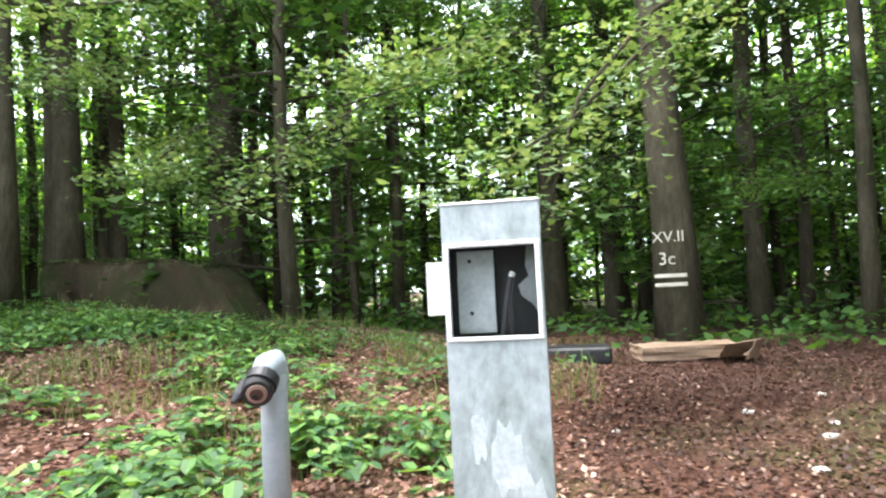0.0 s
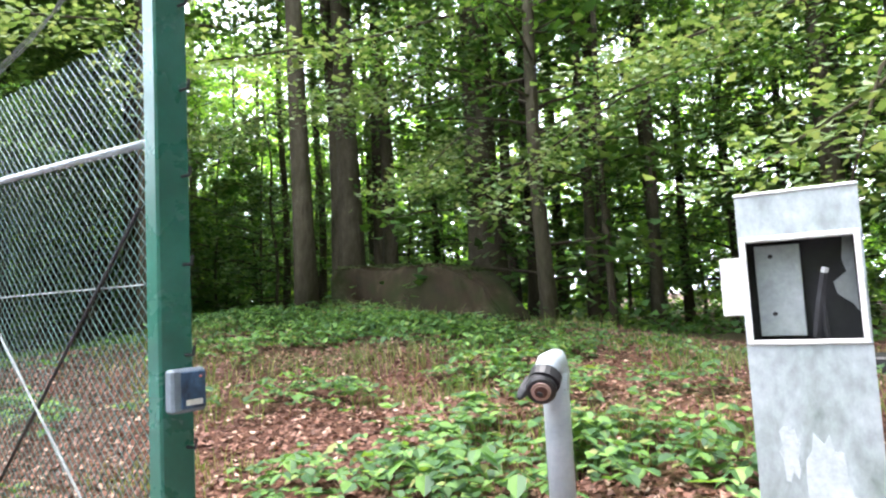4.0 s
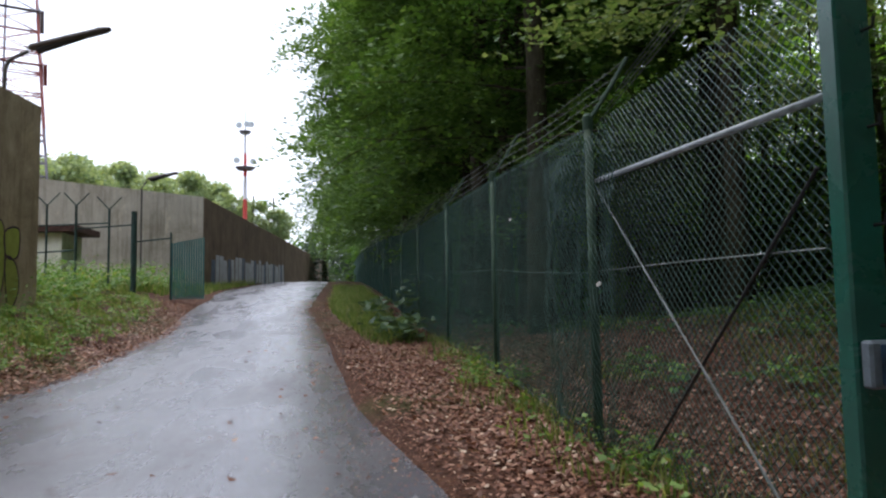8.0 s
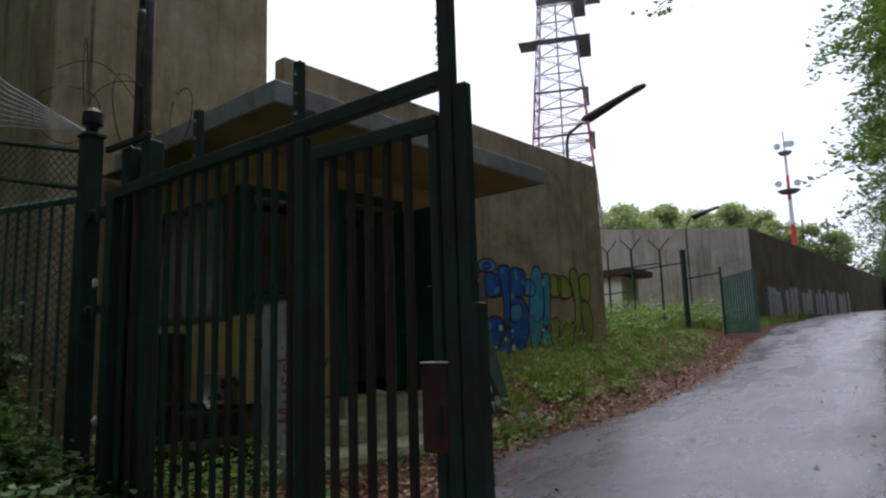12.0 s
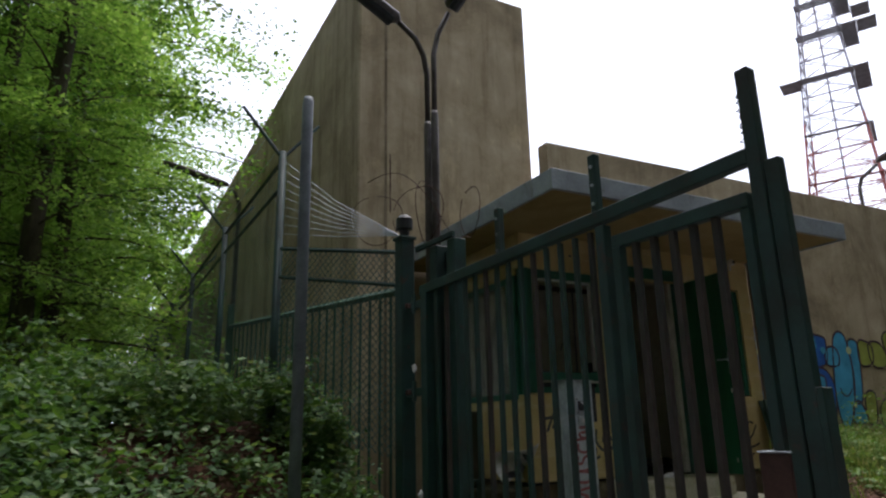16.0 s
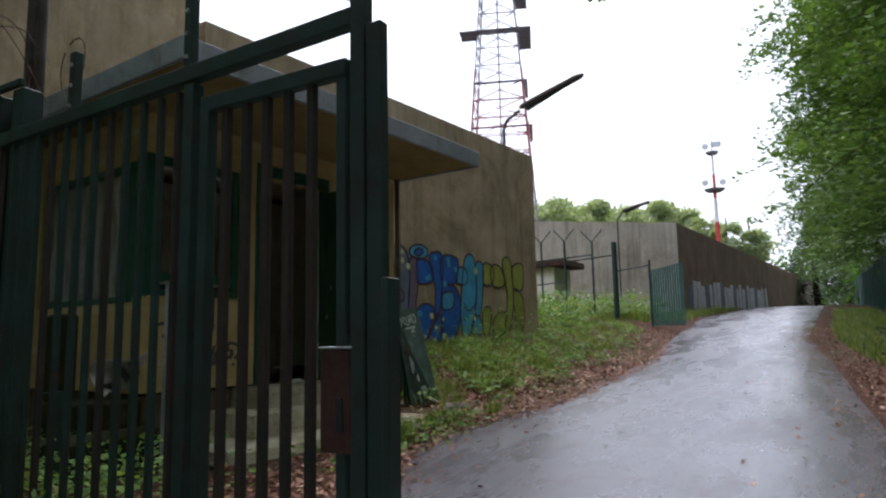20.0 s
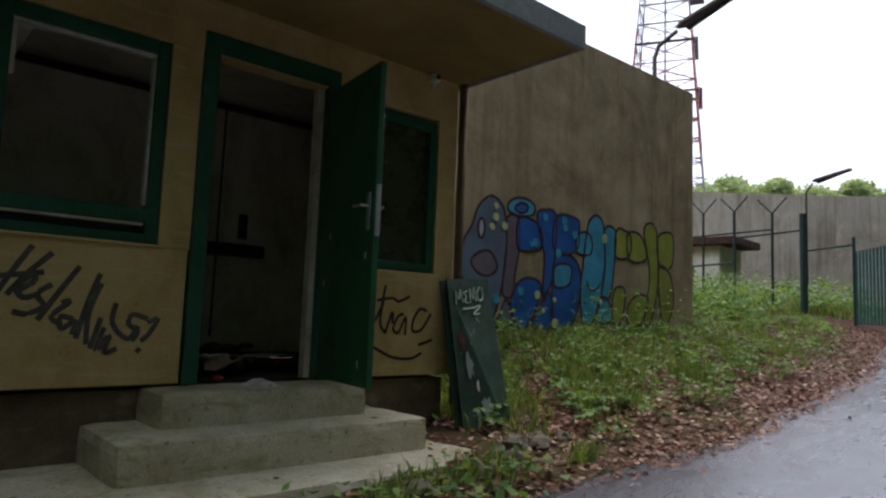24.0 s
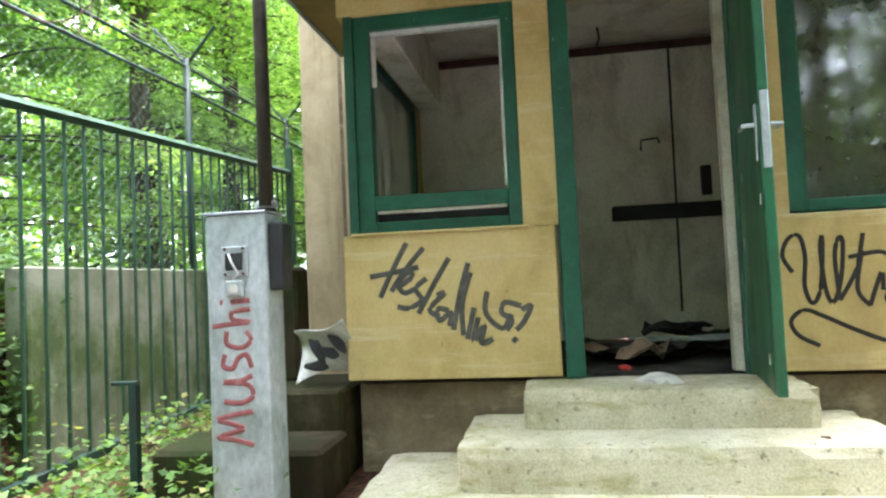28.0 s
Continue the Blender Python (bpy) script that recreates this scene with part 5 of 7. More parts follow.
part("case", box(-0.3, 0.34, -0.2, 0.2, 0.0, 0.16, 0.05, seg=3), M_BLACK, bg2)
part("rusty_side", box(0.05, 0.345, 0.1, 0.204, 0.02, 0.13, 0.03), M_RUST, bg2)


def crumple(name, label, cat, x, y, z, s, mat, seed, flat=0.35):
    bm = bmesh.new()
    bmesh.ops.create_icosphere(bm, subdivisions=2, radius=s)
    for w in bm.verts:
        w.co *= 0.55 + 0.8 * abs(noise.noise(w.co / s * 1.7 + Vector((seed, 0, 0))))
        w.co.z *= flat
    ob = part(name, bm, mat)
    ob.matrix_basis = pose(x, y, z + s * flat * 0.3, 0, 0, seed * 40)
    return tagged(ob, label, cat)


for k, (x, y, s) in enumerate(((-6.0, -8.56, 0.045), (-6.2, -9.1, 0.055), (-6.5, -10.4, 0.06), (-6.3, -9.4, 0.04), (-5.9, -9.7, 0.05), (-5.1, -9.3, 0.03))):
    crumple("paper_scrap", "crumpled white paper scrap on brown leaves", "litter", x, y, float(ground_z(x, y)), s, M_PAPER, k + 1)

# marks on the big beech
mk = thing("tree_mark", "white painted forestry mark on a beech trunk", "sign", pose(-5.85, -14.11, 0.0, 0, 0, 176))


def lettering(text, size, mat, parent, m, name="lettering", label=""):
    cu = bpy.data.curves.new(name, "FONT")
    cu.body, cu.size, cu.extrude, cu.align_x = text, size, 0.003, "CENTER"
    tmp = new(name, cu)
    dg = bpy.context.evaluated_depsgraph_get()
    me = bpy.data.meshes.new_from_object(tmp.evaluated_get(dg))
    bpy.data.objects.remove(tmp)
    me.materials.clear()
    me.materials.append(mat)
    ob = new(name, me)
    ob.parent, ob.matrix_basis = parent, m
    return tagged(ob, label)


lettering("XV.II", 0.19, M_JAMB, mk, pose(0.0, -0.3, 1.42, 90, 0, 0))
lettering("3c", 0.22, M_JAMB, mk, pose(-0.03, -0.3, 1.14, 90, 0, 0))
for z in (0.87, 0.98):
    part("stripe", box(-0.19, 0.19, -0.305, -0.296, z, z + 0.045, 0.003), M_JAMB, mk)


# ---- writing and painting on the walls ----
def curve_pts(pts, closed, n=5):
    """A smooth line through points."""
    p = [Vector((x, 0, z)) for x, z in pts]
    k, out = len(p), []
    for i in range(k if closed else k - 1):
        a, b0, c0, d = (p[(i + j) % k] if closed else p[min(max(i + j, 0), k - 1)] for j in (-1, 0, 1, 2))
        for s in range(n):
            t = s / n
            out.append(0.5 * ((2 * b0) + (c0 - a) * t + (2 * a - 5 * b0 + 4 * c0 - d) * t * t + (3 * b0 - a - 3 * c0 + d) * t**3))
    return out if closed else out + [p[-1]]


def sprayed(name, pts, y, mat, parent, r=0.011, label=""):
    bm = tube([(q.x, y, q.z) for q in curve_pts(pts, False)], r, 5)
    for w in bm.verts:
        w.co.y = y + (w.co.y - y) * 0.25
    return part(name, bm, mat, parent, label)


M_SPRAY = surface("grey_spray_paint", (0.075, 0.075, 0.065), (0.045, 0.045, 0.04), (0.13, 0.12, 0.1), 12, 90, 0.6, bump=0)
M_INK = surface("black_spray_paint", (0.018, 0.014, 0.012), (0.01, 0.01, 0.01), (0.03, 0.025, 0.022), 12, 90, 0.55, bump=0)
M_TAG = surface("pale_green_marker", (0.4, 0.52, 0.44), (0.3, 0.42, 0.34), (0.5, 0.6, 0.52), 12, 90, 0.6, bump=0)
M_REDSPRAY = surface("red_spray_paint", (0.26, 0.075, 0.075), (0.17, 0.05, 0.05), (0.36, 0.2, 0.2), 16, 90, 0.6, bump=0)
tag_a = hpart("scrawl", box(-0.995, -0.99, -0.034, -0.031, 1.06, 1.075), M_SPRAY, "grey sprayed script")
sprayed("stroke", [(-0.8, 1.24), (-0.89, 1.08), (-0.95, 0.96)], -0.032, M_SPRAY, tag_a, 0.0145)
sprayed("stroke", [(-0.71, 1.21), (-0.81, 1.1), (-0.89, 0.99)], -0.032, M_SPRAY, tag_a, 0.0145)
sprayed("stroke", [(-1.0, 1.07), (-0.86, 1.09), (-0.74, 1.11)], -0.032, M_SPRAY, tag_a, 0.0145)
sprayed("stroke", [(-0.85, 1.01), (-0.78, 1.06), (-0.79, 1.09), (-0.85, 1.03), (-0.82, 0.98), (-0.76, 1.0)], -0.032, M_SPRAY, tag_a, 0.0145)
sprayed("stroke", [(-0.7, 1.05), (-0.76, 1.0), (-0.73, 0.94), (-0.8, 0.9), (-0.86, 0.91)], -0.032, M_SPRAY, tag_a, 0.0145)
sprayed("stroke", [(-0.58, 1.15), (-0.68, 0.99), (-0.75, 0.87)], -0.032, M_SPRAY, tag_a, 0.0145)
sprayed("stroke", [(-0.65, 0.96), (-0.61, 0.97), (-0.69, 0.89), (-0.64, 0.85)], -0.032, M_SPRAY, tag_a, 0.0145)
sprayed("stroke", [(-0.59, 0.88), (-0.65, 0.89), (-0.64, 0.83), (-0.58, 0.87), (-0.59, 0.8)], -0.032, M_SPRAY, tag_a, 0.0145)
sprayed("stroke", [(-0.48, 1.12), (-0.53, 0.96), (-0.57, 0.78)], -0.032, M_SPRAY, tag_a, 0.0145)
sprayed("stroke", [(-0.47, 1.07), (-0.52, 0.91), (-0.52, 0.75)], -0.032, M_SPRAY, tag_a, 0.0145)
sprayed("stroke", [(-0.46, 0.89), (-0.5, 0.73)], -0.032, M_SPRAY, tag_a, 0.0145)
sprayed("stroke", [(-0.44, 0.84), (-0.47, 0.72), (-0.41, 0.8), (-0.43, 0.71), (-0.37, 0.73)], -0.032, M_SPRAY, tag_a, 0.0145)
sprayed("stroke", [(-0.39, 0.97), (-0.4, 0.86), (-0.32, 0.78), (-0.27, 0.85)], -0.032, M_SPRAY, tag_a, 0.0145)
sprayed("stroke", [(-0.22, 0.89), (-0.3, 0.91), (-0.32, 0.86), (-0.27, 0.82), (-0.3, 0.77)], -0.032, M_SPRAY, tag_a, 0.0145)
sprayed("stroke", [(-0.22, 0.87), (-0.17, 0.89), (-0.21, 0.81), (-0.25, 0.77)], -0.032, M_SPRAY, tag_a, 0.0145)
sprayed("stroke", [(-0.25, 0.73), (-0.27, 0.71)], -0.032, M_SPRAY, tag_a, 0.0145)
tag_b = hpart("scrawl", box(1.05, 1.055, -0.034, -0.031, 0.77, 0.775), M_INK, "black sprayed script with a flourish")
sprayed("stroke", [(1.07, 1.0), (1.03, 1.08), (1.06, 1.16), (1.11, 1.17), (1.13, 1.07), (1.12, 0.93), (1.15, 0.85), (1.19, 0.92), (1.21, 1.1), (1.21, 1.17)], -0.032, M_INK, tag_b, 0.011)
sprayed("stroke", [(1.21, 1.17), (1.2, 1.1), (1.21, 0.92), (1.24, 0.85), (1.28, 0.95), (1.3, 1.13), (1.28, 1.15), (1.26, 1.06), (1.27, 0.86)], -0.032, M_INK, tag_b, 0.011)
sprayed("stroke", [(1.27, 0.86), (1.35, 1.0), (1.39, 1.17)], -0.032, M_INK, tag_b, 0.011)
sprayed("stroke", [(1.32, 1.06), (1.45, 1.08), (1.51, 1.06), (1.61, 1.1)], -0.032, M_INK, tag_b, 0.011)
sprayed("stroke", [(1.38, 1.09), (1.35, 0.91), (1.4, 0.83)], -0.032, M_INK, tag_b, 0.011)
sprayed("stroke", [(1.4, 0.83), (1.44, 0.94), (1.46, 0.98), (1.46, 0.9)], -0.032, M_INK, tag_b, 0.011)
sprayed("stroke", [(1.56, 0.97), (1.51, 0.95), (1.47, 0.86), (1.52, 0.84), (1.58, 0.95), (1.58, 0.82)], -0.032, M_INK, tag_b, 0.011)
sprayed("stroke", [(1.78, 1.0), (1.71, 1.01), (1.65, 0.92), (1.65, 0.85), (1.73, 0.86), (1.82, 0.98)], -0.032, M_INK, tag_b, 0.011)
sprayed("stroke", [(1.17, 0.65), (1.08, 0.7), (1.05, 0.77), (1.11, 0.82), (1.19, 0.79), (1.33, 0.72), (1.48, 0.66), (1.64, 0.65), (1.74, 0.69)], -0.032, M_INK, tag_b, 0.011)
sprayed("stroke", [(1.71, 0.75), (1.79, 0.77), (1.84, 0.79)], -0.032, M_INK, tag_b, 0.011)
RW = []
for a in ([(0, 0), (0.02, 0.075), (0.03, 0.15), (0.05, 0.08), (0.065, 0.04), (0.085, 0.1), (0.1, 0.15), (0.12, 0.07), (0.13, 0.0)], [(0.17, 0.12), (0.165, 0.05), (0.19, 0.0), (0.235, 0.02), (0.245, 0.12), (0.25, 0.05), (0.27, 0.0)], [(0.355, 0.11), (0.31, 0.12), (0.3, 0.08), (0.34, 0.055), (0.35, 0.02), (0.3, 0.0)], [(0.445, 0.1), (0.395, 0.1), (0.38, 0.04), (0.41, 0.0), (0.445, 0.02)], [(0.465, 0.16), (0.475, 0.07), (0.48, 0.0), (0.49, 0.07), (0.52, 0.075), (0.53, 0.0)], [(0.56, 0.08), (0.565, 0.0)], [(0.56, 0.115), (0.562, 0.125)]):
    RW.append([(-1.2 - b0, 0.4 + c0) for c0, b0 in a])
for a in RW:
    sprayed("sprayed_letter", a, -1.051, M_REDSPRAY, kp, 0.0105, "dull red sprayed letter")

M_G = {k: surface(k + "_graffiti_paint", c, tuple(0.7 * q for q in c), tuple(min(1, 1.25 * q) for q in c), 2.5, 60, 0.6, bump=0.05, speck=0.2) for k, c in (
    ("grey", (0.11, 0.15, 0.22)), ("mauve", (0.14, 0.11, 0.14)), ("blue", (0.012, 0.1, 0.36)), ("turq", (0.045, 0.29, 0.45)), ("lime", (0.26, 0.29, 0.05)), ("dot", (0.45, 0.5, 0.25)), ("white", (0.5, 0.52, 0.55)))}
M_MAROON = surface("dark_red_outline_paint", (0.045, 0.018, 0.03), (0.03, 0.014, 0.025), (0.08, 0.025, 0.035), 6, 60, 0.6, bump=0)
mural = thing("mural", "large blue and lime bubble letter graffiti on the concrete wall", "graffiti", GB)
depth = 1.536


def bubble(kind, pts):
    global depth
    depth -= 0.0006
    line = curve_pts(pts, True, 4)
    bm = bmesh.new()
    bm.faces.new([bm.verts.new((q.x, depth, q.z)) for q in line])
    r = bmesh.ops.extrude_face_region(bm, geom=bm.faces[:])
    for w in r["geom"]:
        if isinstance(w, bmesh.types.BMVert):
            w.co.y = 1.5405
    bmesh.ops.recalc_face_normals(bm, faces=bm.faces[:])
    ob = part("letter_fill", bm, M_G[kind], mural)
    bm = tube([(q.x, depth, q.z) for q in line + line[:1]], 0.019, 5)
    for w in bm.verts:
        w.co.y = depth + (w.co.y - depth) * 0.2
    part("outline", bm, M_MAROON, ob)


bubble("grey", [(3.74, 2.02), (3.82, 2.23), (4.01, 2.38), (4.19, 2.32), (4.27, 2.17), (4.31, 1.88), (4.28, 1.5), (4.2, 1.19), (4.12, 0.98), (3.97, 0.78), (3.89, 0.9), (3.78, 1.02), (3.76, 1.2), (3.66, 1.29), (3.57, 1.5), (3.6, 1.8)])
bubble("mauve", [(3.73, 1.6), (3.86, 1.71), (4.03, 1.73), (4.15, 1.59), (4.12, 1.5), (4.0, 1.45), (3.83, 1.48)])
bubble("white", [(3.84, 2.07), (3.9, 2.09), (3.93, 1.98), (3.88, 1.87), (3.83, 1.94)])
bubble("mauve", [(4.3, 2.16), (4.49, 2.18), (4.53, 1.82), (4.46, 1.5), (4.45, 1.24), (4.27, 1.24), (4.27, 1.5), (4.31, 1.88)])
bubble("grey", [(4.32, 1.19), (4.42, 1.01), (4.42, 0.88), (4.14, 0.88), (4.22, 1.01)])
bubble("turq", [(4.33, 2.35), (4.46, 2.42), (4.65, 2.43), (4.79, 2.37), (4.78, 2.27), (4.67, 2.22), (4.48, 2.21), (4.32, 2.25)])
bubble("blue", [(4.43, 2.3), (4.54, 2.37), (4.66, 2.35), (4.63, 2.27), (4.5, 2.25)])
bubble("blue", [(4.51, 2.18), (4.81, 2.17), (4.94, 2.03), (4.93, 1.86), (4.8, 1.81), (4.59, 1.79), (4.49, 1.85)])
bubble("blue", [(4.53, 1.41), (4.75, 1.47), (4.93, 1.41), (4.93, 1.25), (4.8, 1.0), (4.66, 0.85), (4.52, 0.88), (4.42, 1.04), (4.4, 1.19)])
bubble("blue", [(4.84, 2.27), (5.01, 2.35), (5.2, 2.32), (5.22, 2.01), (5.16, 1.51), (5.07, 1.31), (4.98, 1.19), (4.99, 1.51), (5.0, 1.74), (4.94, 1.93)])
bubble("blue", [(5.04, 1.31), (5.15, 1.25), (5.17, 0.88), (4.79, 0.88), (4.93, 1.12)])
bubble("blue", [(5.22, 2.29), (5.63, 2.31), (5.7, 2.19), (5.63, 1.88), (5.19, 1.84)])
bubble("blue", [(5.2, 1.77), (5.5, 1.81), (5.67, 1.71), (5.75, 1.51), (5.73, 1.28), (5.64, 1.02), (5.48, 0.87), (5.18, 0.88), (5.16, 1.25)])
bubble("turq", [(5.22, 1.66), (5.52, 1.68), (5.51, 1.45), (5.29, 1.38), (5.19, 1.44)])
bubble("turq", [(5.67, 2.11), (5.88, 2.15), (5.98, 2.03), (5.93, 1.86), (5.65, 1.87)])
bubble("turq", [(5.91, 2.31), (6.05, 2.41), (6.19, 2.36), (6.25, 2.18), (6.29, 1.76), (6.22, 1.38), (6.12, 1.11), (5.97, 0.91), (5.87, 0.9), (5.78, 1.01), (5.74, 1.35), (5.79, 1.75), (5.85, 2.1)])
bubble("turq", [(6.27, 2.25), (6.51, 2.25), (6.51, 1.87), (6.41, 1.33), (6.21, 1.31), (6.28, 1.8)])
bubble("turq", [(6.17, 1.26), (6.35, 1.28), (6.46, 0.99), (6.1, 0.98)])
bubble("lime", [(6.55, 2.26), (6.75, 2.28), (6.91, 2.19), (6.86, 1.92), (6.53, 1.89)])
bubble("lime", [(6.5, 1.41), (6.76, 1.43), (6.7, 1.0), (6.48, 0.98)])
bubble("lime", [(6.82, 2.24), (7.16, 2.25), (7.31, 1.92), (6.88, 1.87)])
bubble("lime", [(7.25, 2.36), (7.58, 2.39), (7.63, 1.53), (7.42, 0.96), (7.26, 1.07), (7.42, 1.67)])
bubble("lime", [(7.66, 1.8), (7.99, 1.72), (8.09, 1.26), (7.79, 0.93)])
bubble("lime", [(7.63, 2.28), (8.05, 2.36), (8.04, 1.88), (7.69, 1.85)])
bubble("lime", [(6.84, 1.19), (7.08, 1.37), (7.37, 1.33), (7.21, 0.99), (6.88, 0.91)])
rr = random.Random(3)
for kind, dots in (("dot", [(4.1, 2.27), (4.1, 2.14), (4.04, 2.02), (4.25, 2.05), (4.87, 1.27), (5.2, 1.22), (4.99, 1.08), (5.22, 0.93), (4.95, 0.87), (6.19, 1.24), (6.26, 2.11)]), ("turq", [(3.9, 1.17), (4.14, 1.19), (3.88, 0.97), (4.81, 1.91), (4.74, 1.88), (5.39, 2.16), (5.37, 2.25), (4.99, 2.25), (5.26, 1.82), (4.56, 1.3), (5.86, 2.03), (5.59, 2.09)])):
    for u, z in dots:
        part("paint_dot", tube([(u, depth - 0.002, z), (u, 1.5405, z)], rr.uniform(0.03, 0.065), 9), M_G[kind], mural)
sprayed("smile", [(5.86, 1.51), (5.92, 1.41), (6.01, 1.38), (6.11, 1.43), (6.17, 1.5)], depth - 0.001, M_MAROON, mural, 0.012)
# pale lettering along the low wall
pm = thing("pale_lettering", "row of pale bluish sprayed letters on the brown wall", "graffiti", GB)
for k in range(26):
    u, z = 25.1 + k * 0.72, 1.78 + 0.022 * k
    bm = box(u, u + rr.uniform(0.46, 0.66), 2.766, 2.782, z + rr.uniform(0, 0.08), z + 1.25 + rr.uniform(-0.14, 0.12), 0.006)
    lean = rr.uniform(-0.12, 0.12)
    for w in bm.verts:
        w.co.x += lean * (w.co.z - z)
    part("letter_bar", bm, M_G["white"] if k % 4 else M_G["grey"], pm)

# ---- fittings on the guard house ----
dc = hpart("wall_camera", box(1.73, 1.795, -0.075, 0.0, 2.755, 2.818, 0.012), M_PAPER, "small white wall camera")
hpart("bracket", box(1.752, 1.775, -0.03, 0.0, 2.7, 2.755, 0.004), M_PAPER, parent=dc)
hpart("lens", tube([(1.762, -0.074, 2.787), (1.762, -0.084, 2.787)], 0.02, 12), M_BLACK, parent=dc)
hpart("back_plate", box(1.78, 1.9, -0.007, -0.004, 2.5, 2.56, 0.002), M_YELLOW)
hpart("wall_hook", tube([(-0.54, -0.004, 2.64), (-0.54, -0.02, 2.64)], 0.012, 8), M_BLACK)
hpart("conduit", box(-1.0, 1.9, 1.74, 1.8, 2.715, 2.765, 0.004), M_RUST, "brown conduit along the inner wall")
hpart("conduit", tube([(0.89, 1.79, 0.72), (0.9, 1.79, 2.72)], 0.009, 6), M_BLACK)
hpart("cable_duct", box(0.42, 1.32, 1.73, 1.8, 1.42, 1.53, 0.006), M_BLACK, "black cable duct")
hpart("ceiling_beam", box(-1.04, -0.86, 0.14, 1.8, 2.4, 2.79, 0.005), M_INNER, "pale beam over the side window")
hpart("switch_box", box(1.08, 1.15, 1.75, 1.8, 1.58, 1.8, 0.004), M_BLACK)
hpart("window_sill", box(-1.09, -0.16, -0.05, 0.02, 1.285, 1.3, 0.003), M_YELLOW)
def rag(name, label, u, v2, w, d, z, mat, seed, turn, rough=0.05):
    """A trampled sheet: thin, creased, with an uneven outline."""
    bm = bmesh.new()
    bmesh.ops.create_grid(bm, x_segments=8, y_segments=6, size=0.5)
    q = Vector((seed * 3.7, 0, 0))
    for p in bm.verts:
        e = 1 + 0.3 * noise.noise(p.co * 1.3 + q)
        p.co = Vector((p.co.x * w * e, p.co.y * d * e, rough * (0.6 + noise.noise(Vector((p.co.x * 2.2, p.co.y * 2.2, 0)) + q))))
    bmesh.ops.solidify(bm, geom=bm.faces[:], thickness=0.006)
    ob = part(name, bm, mat)
    ob.matrix_basis = GB @ pose(u, v2, z, 0, 0, turn)
    return tagged(ob, label, "rubbish")


hpart("loose_cable", tube([(0.35, 1.4, 2.79), (0.36, 1.38, 2.7), (0.33, 1.36, 2.62), (0.34, 1.35, 2.58)], 0.007, 5), M_BLACK, "cable end hanging from the ceiling")
hpart("wall_bracket", tube([(0.66, 1.795, 1.95), (0.66, 1.76, 2.02), (0.78, 1.76, 2.03), (0.8, 1.795, 2.0)], 0.009, 5), M_BLACK, "bent bracket on the inner wall")
for k in range(22):
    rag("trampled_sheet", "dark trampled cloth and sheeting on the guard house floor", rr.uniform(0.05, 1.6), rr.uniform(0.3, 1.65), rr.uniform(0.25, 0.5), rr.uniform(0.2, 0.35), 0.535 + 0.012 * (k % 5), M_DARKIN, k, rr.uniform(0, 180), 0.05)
rag("grey_board", "broken grey board lying on the rubbish", 0.75, 0.75, 0.6, 0.22, 0.61, M_FASCIA, 21, 12, 0.03)
rag("card_piece", "torn brown cardboard on the guard house floor", 0.42, 0.38, 0.34, 0.22, 0.56, M_CARD, 22, 60, 0.09)
rag("card_piece", "torn brown cardboard on the guard house floor", 0.22, 0.6, 0.25, 0.18, 0.57, M_CARD, 23, 20, 0.06)
rag("black_bag", "crumpled black plastic bag on the floor", 0.72, 1.15, 0.4, 0.3, 0.62, M_BLACK, 24, 0, 0.07)
crumple("red_scrap", "small red scrap in the doorway", "rubbish", *local(0.3, 0.2, 0.53), 0.05, M_RED, 61)
crumple("paper_scrap", "crumpled white tissue on the top step", "litter", *local(0.42, -0.14, 0.5), 0.13, M_PAPER, 77, 0.4)
for u, v2, s in ((1.0, -0.5, 0.03), (1.45, -0.85, 0.03), (0.2, -0.8, 0.02), (1.2, -0.8, 0.025)):
    crumple("dead_leaf", "brown dead leaf on a concrete step", "leaf", *local(u, v2, 0.33 if v2 > -0.6 else 0.14), s, M_RUST, int(u * 90), 0.3)
# marks scratched into the paint of the door
for x, z in ((0.12, 0.9), (0.64, 0.75), (0.6, 0.12), (0.05, 0.6)):
    hpart("paint_chip", box(x, x + 0.018, 0.0, 0.002, z, z + 0.04), M_PAPER, parent=door)
    hpart("paint_chip", box(x, x + 0.018, -0.042, -0.04, z, z + 0.04), M_PAPER, parent=door)
# key pillar fittings
part("key_switch", box(-1.29, -1.22, -1.075, -1.06, 1.085, 1.155, 0.004), M_BLACK, kp, "torn open key switch")
for dx, dz in ((-0.038, 0.05), (0.038, 0.05), (-0.038, -0.05), (0.038, -0.05)):
    part("screw", tube([(-1.255 + dx, -1.062, 1.12 + dz), (-1.255 + dx, -1.068, 1.12 + dz)], 0.006, 8), M_RUST, kp)
part("loose_wire", tube([(-1.27, -1.08, 1.15), (-1.25, -1.1, 1.12), (-1.23, -1.085, 1.07), (-1.25, -1.09, 1.05)], 0.005, 5), M_WHITE, kp)
part("push_button_box", box(-1.29, -1.22, -1.075, -1.05, 0.98, 1.045, 0.005), M_GALV, kp)
part("push_button", tube([(-1.255, -1.074, 1.012), (-1.255, -1.085, 1.012)], 0.018, 10), M_PAPER, kp)
part("rain_lid", box(-1.39, -1.12, -1.06, -0.87, 1.31, 1.318, 0.002), M_GALV, kp)
